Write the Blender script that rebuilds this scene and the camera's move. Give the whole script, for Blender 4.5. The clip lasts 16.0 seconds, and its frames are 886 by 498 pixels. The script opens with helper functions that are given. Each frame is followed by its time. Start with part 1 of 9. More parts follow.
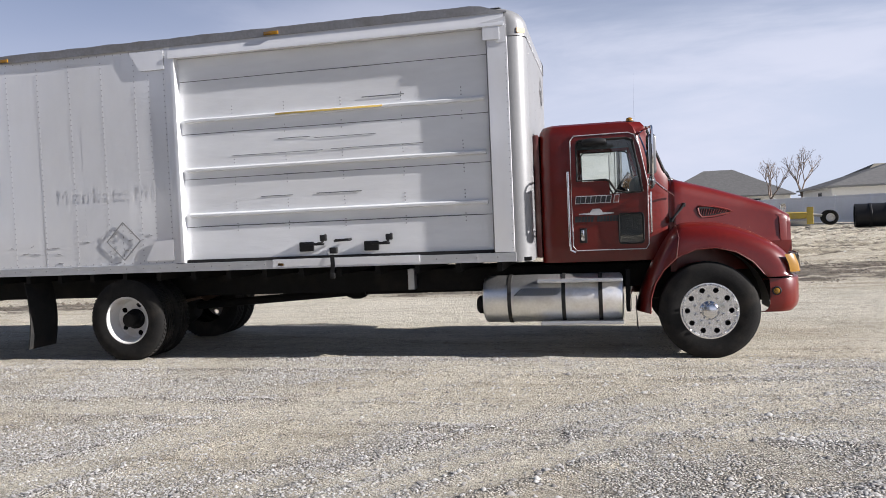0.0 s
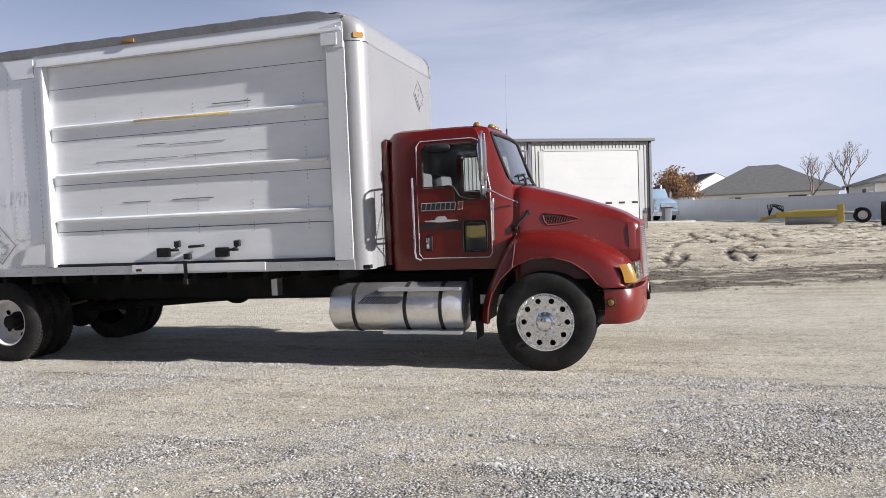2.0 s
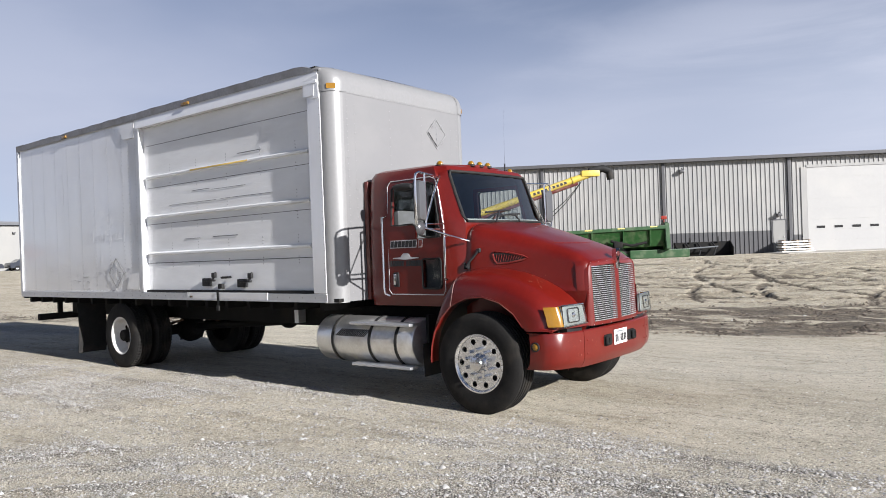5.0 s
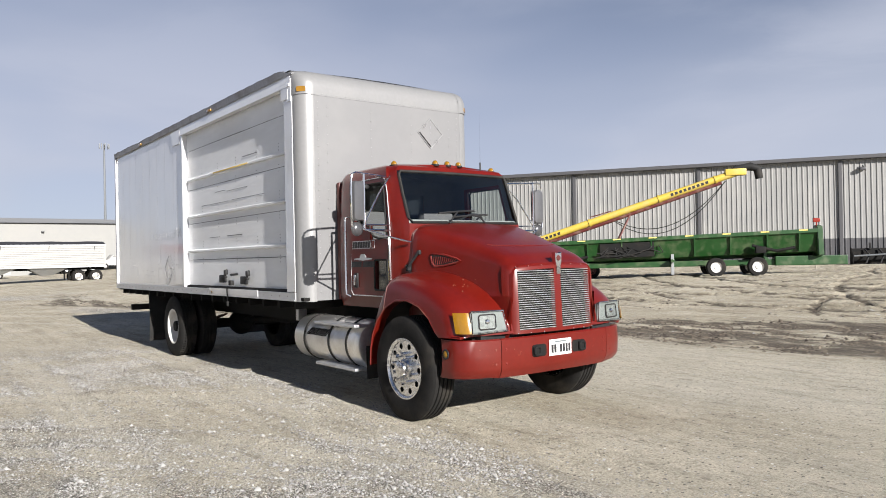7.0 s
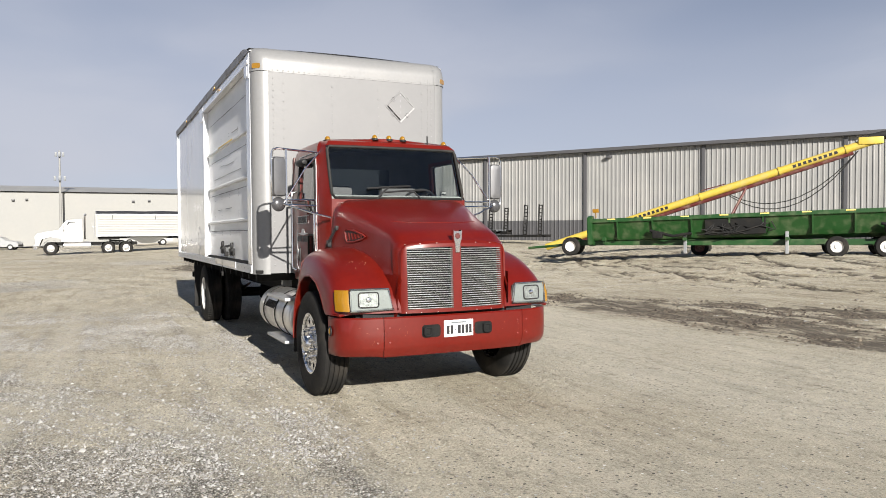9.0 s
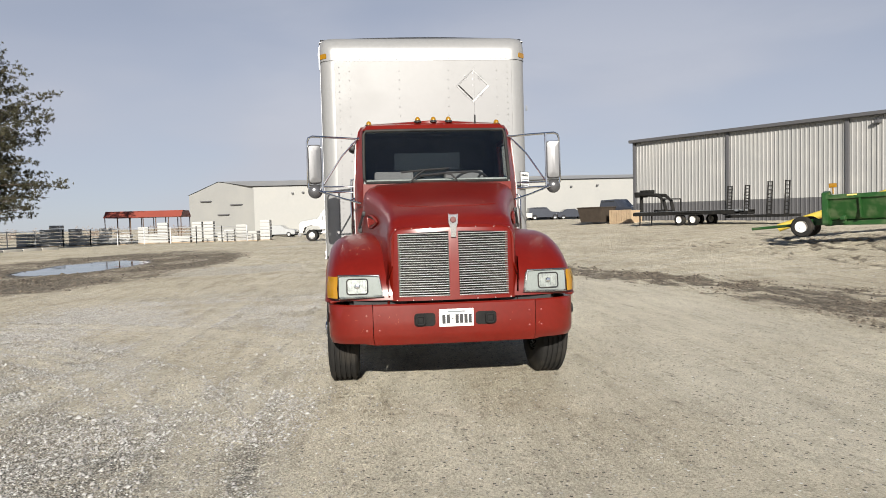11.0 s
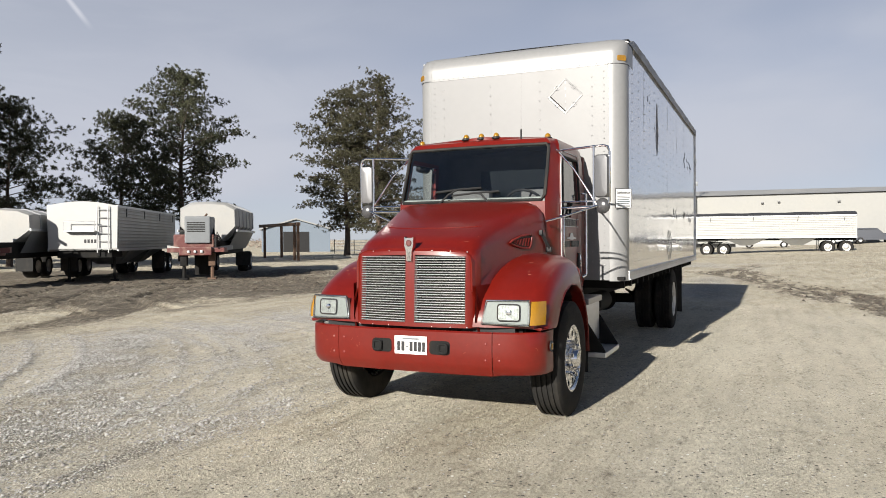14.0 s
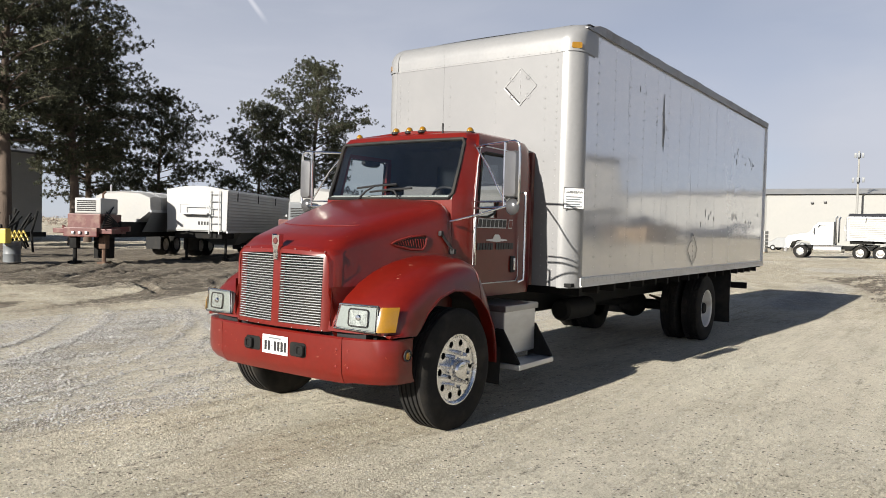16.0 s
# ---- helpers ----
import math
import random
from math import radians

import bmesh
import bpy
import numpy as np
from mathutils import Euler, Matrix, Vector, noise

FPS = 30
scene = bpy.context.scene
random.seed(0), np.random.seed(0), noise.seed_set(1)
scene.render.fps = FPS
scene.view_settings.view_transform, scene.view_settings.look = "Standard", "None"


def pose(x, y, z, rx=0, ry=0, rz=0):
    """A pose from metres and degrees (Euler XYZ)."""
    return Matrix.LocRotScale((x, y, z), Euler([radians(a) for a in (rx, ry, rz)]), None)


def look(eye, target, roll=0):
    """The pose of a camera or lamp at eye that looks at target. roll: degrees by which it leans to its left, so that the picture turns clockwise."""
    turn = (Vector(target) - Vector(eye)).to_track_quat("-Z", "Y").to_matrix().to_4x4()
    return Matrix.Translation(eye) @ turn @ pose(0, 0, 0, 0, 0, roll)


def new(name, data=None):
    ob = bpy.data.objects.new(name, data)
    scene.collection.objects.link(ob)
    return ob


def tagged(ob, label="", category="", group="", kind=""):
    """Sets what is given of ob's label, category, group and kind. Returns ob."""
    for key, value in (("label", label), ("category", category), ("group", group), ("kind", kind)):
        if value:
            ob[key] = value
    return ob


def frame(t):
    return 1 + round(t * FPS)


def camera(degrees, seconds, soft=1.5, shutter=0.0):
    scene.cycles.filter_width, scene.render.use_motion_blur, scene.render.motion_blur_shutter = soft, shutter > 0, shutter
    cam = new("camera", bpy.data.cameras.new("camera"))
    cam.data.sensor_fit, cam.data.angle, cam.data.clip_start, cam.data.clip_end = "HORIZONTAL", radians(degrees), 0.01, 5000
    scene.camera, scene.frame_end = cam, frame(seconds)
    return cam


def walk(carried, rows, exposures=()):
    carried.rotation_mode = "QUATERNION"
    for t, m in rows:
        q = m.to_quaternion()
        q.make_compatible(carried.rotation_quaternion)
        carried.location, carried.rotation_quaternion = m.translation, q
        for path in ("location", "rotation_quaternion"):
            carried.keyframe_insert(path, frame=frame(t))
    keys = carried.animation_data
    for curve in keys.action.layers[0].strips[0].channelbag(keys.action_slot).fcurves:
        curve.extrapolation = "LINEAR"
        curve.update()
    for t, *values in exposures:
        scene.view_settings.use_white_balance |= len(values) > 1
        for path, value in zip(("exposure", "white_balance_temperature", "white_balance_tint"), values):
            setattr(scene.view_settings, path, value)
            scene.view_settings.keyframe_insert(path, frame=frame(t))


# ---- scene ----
cam = camera(62.4, 16.0, soft=0.9)
PATH = [
    (0, (-1.057, -9.223, 1.568), (-1.489, -7.271, 1.492), -2.5),
    (0.5, (-0.542, -9.003, 1.555), (-1.05, -7.07, 1.475), -2.3),
    (1, (0.036, -8.765, 1.509), (-0.447, -6.826, 1.429), -1.6),
    (1.5, (0.64, -8.72, 1.533), (0.13, -6.788, 1.444), -1.8),
    (2, (1.166, -8.533, 1.606), (0.592, -6.619, 1.522), -2.4),
    (2.5, (1.778, -8.457, 1.599), (1.088, -6.58, 1.548), -2.9),
    (3, (2.284, -8.271, 1.6), (1.448, -6.454, 1.586), -3.0),
    (3.5, (2.824, -8.058, 1.651), (1.843, -6.315, 1.656), -2.3),
    (4, (3.351, -7.808, 1.681), (2.263, -6.13, 1.691), -1.7),
    (4.5, (3.822, -7.43, 1.683), (2.654, -5.806, 1.7), -1.6),
    (4.7, (4.029, -7.274, 1.667), (2.831, -5.672, 1.677), -1.9),
    (6.8, (5.746, -5.328, 1.588), (4.18, -4.084, 1.62), -1.3),
    (7, (5.914, -5.127, 1.571), (4.324, -3.914, 1.595), -1.3),
    (7.5, (6.224, -4.679, 1.601), (4.587, -3.53, 1.603), -1.1),
    (8, (6.493, -4.097, 1.617), (4.806, -3.023, 1.599), -0.8),
    (8.2, (6.655, -3.888, 1.603), (4.947, -2.848, 1.578), -0.5),
    (10.3, (7.209, -1.499, 1.557), (5.261, -1.051, 1.483), -1.4),
    (10.5, (7.265, -1.257, 1.532), (5.301, -0.884, 1.451), -1.3),
    (11, (7.298, -0.695, 1.541), (5.308, -0.505, 1.463), -1.6),
    (11.5, (7.265, -0.092, 1.574), (5.266, -0.061, 1.516), -1.6),
    (12, (7.257, 0.483, 1.601), (5.261, 0.352, 1.564), -1.2),
    (12.5, (7.075, 1.044, 1.585), (5.101, 0.718, 1.553), -0.7),
    (13, (6.921, 1.635, 1.595), (4.992, 1.112, 1.556), -0.5),
    (13.5, (6.685, 2.169, 1.56), (4.806, 1.485, 1.527), -0.5),
    (14, (6.452, 2.733, 1.577), (4.625, 1.92, 1.55), -0.4),
    (14.5, (6.15, 3.194, 1.592), (4.371, 2.281, 1.569), 0.3),
    (15, (5.802, 3.713, 1.615), (4.068, 2.716, 1.574), 1.0),
    (15.5, (5.491, 4.19, 1.638), (3.807, 3.112, 1.582), 1.4),
    (16, (5.041, 4.562, 1.69), (3.416, 3.397, 1.63), 1.5),
]
# the clip's camera starts a little cooler than it ends
walk(cam, [(t, look(eye, target, roll)) for t, eye, target, roll in PATH],
     [(0, 1.15, 6100, 13), (4, 1.10, 6050, 12), (7.5, 1.05, 6350, 10), (11, 0.98, 6550, 8), (13, 0.99, 6550, 8), (16, 1.11, 6550, 8)])

# ---- world, sun, exposure ----
EXPOSURE = 1.10
SUN_TO = Vector((2.42, -0.215, 1.0)).normalized()
scene.view_settings.exposure = EXPOSURE
world = bpy.data.worlds.new("sky")
scene.world = world
world.use_nodes = True


def build_sky():
    nt = world.node_tree
    N, L = nt.nodes, nt.links
    N.clear()
    out, bg = N.new("ShaderNodeOutputWorld"), N.new("ShaderNodeBackground")
    sky = N.new("ShaderNodeTexSky")
    sky.sky_type = "NISHITA"
    sky.sun_disc = False
    sky.sun_elevation = math.asin(SUN_TO.z)
    sky.sun_rotation = math.atan2(SUN_TO.x, SUN_TO.y)
    sky.air_density, sky.dust_density, sky.ozone_density = 0.55, 0.3, 1.6
    tc, mp = N.new("ShaderNodeTexCoord"), N.new("ShaderNodeMapping")
    mp.inputs["Scale"].default_value = (1.2, 2.2, 6.5)
    mp.inputs["Rotation"].default_value = (0.12, -0.10, 0.7)
    n1, n2 = N.new("ShaderNodeTexNoise"), N.new("ShaderNodeTexNoise")
    n1.inputs["Scale"].default_value, n1.inputs["Detail"].default_value, n1.inputs["Roughness"].default_value = 1.7, 7, 0.58
    n1.inputs["Distortion"].default_value = 0.5
    n2.inputs["Scale"].default_value, n2.inputs["Detail"].default_value = 0.8, 3
    def op(kind, a, c):
        m = N.new("ShaderNodeMath")
        m.operation = kind
        for k, v in enumerate((a, c)):
            if isinstance(v, (int, float)):
                m.inputs[k].default_value = v
            else:
                L.new(v, m.inputs[k])
        return m.outputs[0]

    def rng(v, a0, a1, b0, b1):
        r = N.new("ShaderNodeMapRange")
        r.interpolation_type = "SMOOTHSTEP"
        for k, x in zip(("From Min", "From Max", "To Min", "To Max"), (a0, a1, b0, b1)):
            r.inputs[k].default_value = x
        L.new(v, r.inputs["Value"])
        return r.outputs["Result"]

    def blend(f, a, c):
        mix = N.new("ShaderNodeMix")
        mix.data_type = "RGBA"
        L.new(f, mix.inputs[0])
        L.new(a, mix.inputs[6])
        mix.inputs[7].default_value = (*c, 1)
        return mix.outputs[2]

    L.new(tc.outputs["Generated"], mp.inputs["Vector"])
    L.new(mp.outputs["Vector"], n1.inputs["Vector"])
    L.new(mp.outputs["Vector"], n2.inputs["Vector"])
    sep = N.new("ShaderNodeSeparateXYZ")
    L.new(tc.outputs["Generated"], sep.inputs[0])
    # a thin high veil, thickest towards the horizon and gone overhead, with brighter wisps in it
    veil = rng(sep.outputs["Z"], 0.05, 0.66, 0.95, 0.0)
    thin = rng(n2.outputs[0], 0.36, 0.56, 0.80, 1.0)
    wisp = op("MULTIPLY", rng(op("MULTIPLY", n1.outputs[0], n2.outputs[0]), 0.20, 0.38, 0.0, 1.0), rng(sep.outputs["Z"], 0.10, 0.55, 0.85, 0.03))
    side = rng(sep.outputs["X"], -0.85, 0.30, 0.0, 1.0)
    wisp = op("MULTIPLY", wisp, op("ADD", op("MULTIPLY", side, 0.8), 0.2))
    dim = N.new("ShaderNodeRGB")
    dim.outputs[0].default_value = (6.35, 6.50, 7.40, 1)
    haze = blend(side, dim.outputs[0], (7.0, 7.4, 8.5))
    open_sky = op("MULTIPLY", rng(sep.outputs["Y"], 0.30, 0.85, 0.0, 0.5), rng(sep.outputs["Z"], 0.12, 0.40, 0.0, 1.0))
    veil = op("MULTIPLY", veil, op("SUBTRACT", 1.0, open_sky))
    c1 = blend(op("MULTIPLY", veil, thin), sky.outputs[0], (0, 0, 0))
    L.new(haze, c1.node.inputs[7])
    # one short contrail
    def dot(v):
        d = N.new("ShaderNodeVectorMath")
        d.operation = "DOT_PRODUCT"
        d.inputs[1].default_value = v
        L.new(tc.outputs["Generated"], d.inputs[0])
        return d.outputs["Value"]

    top, foot = Vector((-0.6076, -0.7436, 0.2792)), Vector((-0.6315, -0.734, 0.2498))
    run = (top - foot).normalized()
    near = foot.dot(run)
    across = op("ABSOLUTE", dot(top.cross(foot).normalized()), 0.0)
    trail = op("MULTIPLY", rng(across, 0.0, 0.0050, 0.8, 0.0), op("MULTIPLY", rng(dot(run), near, near + 0.03, 0.0, 1.0), rng(dot(run), near + 0.06, near + 0.14, 1.0, 0.0)))
    trail = op("MULTIPLY", trail, op("GREATER_THAN", dot(foot), 0.9))
    wisp = op("MAXIMUM", wisp, trail)
    L.new(blend(wisp, c1, (7.9, 8.0, 8.9)), bg.inputs["Color"])
    bg.inputs["Strength"].default_value = 0.0435
    L.new(bg.outputs[0], out.inputs[0])


build_sky()
sun = new("sun", bpy.data.lights.new("sun", "SUN"))
sun.data.energy, sun.data.angle, sun.data.color = 5.0, radians(0.55), (1.0, 0.94, 0.86)
sun.matrix_world = look(SUN_TO * 60, (0, 0, 0))


# ---- materials ----
def mat(name, col, rough=0.5, metal=0.0, var=0.12, scale=6.0, bump=0.0, bscale=60.0, dirt=None, dirt_amt=0.35, dirt_scale=3.0, coat=0.0, emit=0.0, stretch=(1, 1, 1), spec=0.5):
    """Principled surface with colour variation at two scales, optional dirt and fine relief, in object metres."""
    m = bpy.data.materials.new(name)
    m.use_nodes = True
    N, L = m.node_tree.nodes, m.node_tree.links
    b = N["Principled BSDF"]
    b.inputs["Roughness"].default_value, b.inputs["Metallic"].default_value = rough, metal
    b.inputs["Coat Weight"].default_value = coat
    b.inputs["Coat Roughness"].default_value = 0.08
    b.inputs["Specular IOR Level"].default_value = spec
    tc, mp = N.new("ShaderNodeTexCoord"), N.new("ShaderNodeMapping")
    mp.inputs["Scale"].default_value = stretch
    L.new(tc.outputs["Object"], mp.inputs["Vector"])

    def noisy(s, detail=5):
        n = N.new("ShaderNodeTexNoise")
        n.inputs["Scale"].default_value, n.inputs["Detail"].default_value = s, detail
        L.new(mp.outputs["Vector"], n.inputs["Vector"])
        return n.outputs[0]

    add = N.new("ShaderNodeMath")
    add.operation = "ADD"
    L.new(noisy(scale), add.inputs[0])
    L.new(noisy(scale * 9, 3), add.inputs[1])
    rg = N.new("ShaderNodeMapRange")
    rg.inputs["From Min"].default_value, rg.inputs["From Max"].default_value = 0.6, 1.4
    L.new(add.outputs[0], rg.inputs["Value"])
    mx = N.new("ShaderNodeMix")
    mx.data_type = "RGBA"
    mx.inputs[6].default_value = (*[c * (1 - var) for c in col], 1)
    mx.inputs[7].default_value = (*[min(1, c * (1 + var)) for c in col], 1)
    L.new(rg.outputs[0], mx.inputs[0])
    colour = mx.outputs[2]
    if dirt:
        d = N.new("ShaderNodeMapRange")
        d.inputs["From Min"].default_value, d.inputs["From Max"].default_value = 0.48, 0.72
        d.inputs["To Max"].default_value = dirt_amt
        L.new(noisy(dirt_scale, 8), d.inputs["Value"])
        m2 = N.new("ShaderNodeMix")
        m2.data_type = "RGBA"
        m2.inputs[7].default_value = (*dirt, 1)
        L.new(colour, m2.inputs[6])
        L.new(d.outputs[0], m2.inputs[0])
        colour = m2.outputs[2]
        r2 = N.new("ShaderNodeMapRange")
        r2.inputs["To Min"].default_value, r2.inputs["To Max"].default_value = rough, min(1, rough + 0.35)
        L.new(d.outputs[0], r2.inputs["Value"])
        L.new(r2.outputs[0], b.inputs["Roughness"])
    L.new(colour, b.inputs["Base Color"])
    if bump:
        bp = N.new("ShaderNodeBump")
        bp.inputs["Strength"].default_value, bp.inputs["Distance"].default_value = 1.0, bump
        L.new(noisy(bscale, 4), bp.inputs["Height"])
        L.new(bp.outputs[0], b.inputs["Normal"])
    if emit:
        b.inputs["Emission Color"].default_value, b.inputs["Emission Strength"].default_value = (*col, 1), emit
    return m


def glass_mat(name, tint, rough=0.02):
    """Thin tinted pane: a see-through part and a mirror-like gloss."""
    m = bpy.data.materials.new(name)
    m.use_nodes = True
    N, L = m.node_tree.nodes, m.node_tree.links
    N.clear()
    out, mix, tr, gl, fr = (N.new("ShaderNode" + k) for k in ("OutputMaterial", "MixShader", "BsdfTransparent", "BsdfGlossy", "LayerWeight"))
    pw, ad = N.new("ShaderNodeMath"), N.new("ShaderNodeMath")
    pw.operation, ad.operation, ad.use_clamp = "POWER", "MULTIPLY_ADD", True
    pw.inputs[1].default_value, ad.inputs[1].default_value, ad.inputs[2].default_value = 3.0, 0.90, 0.085
    tr.inputs[0].default_value = (*tint, 1)
    gl.inputs["Roughness"].default_value = rough
    fr.inputs["Blend"].default_value = 0.5
    L.new(fr.outputs["Facing"], pw.inputs[0])
    L.new(pw.outputs[0], ad.inputs[0])
    L.new(ad.outputs[0], mix.inputs[0])
    L.new(tr.outputs[0], mix.inputs[1])
    L.new(gl.outputs[0], mix.inputs[2])
    L.new(mix.outputs[0], out.inputs[0])
    return m


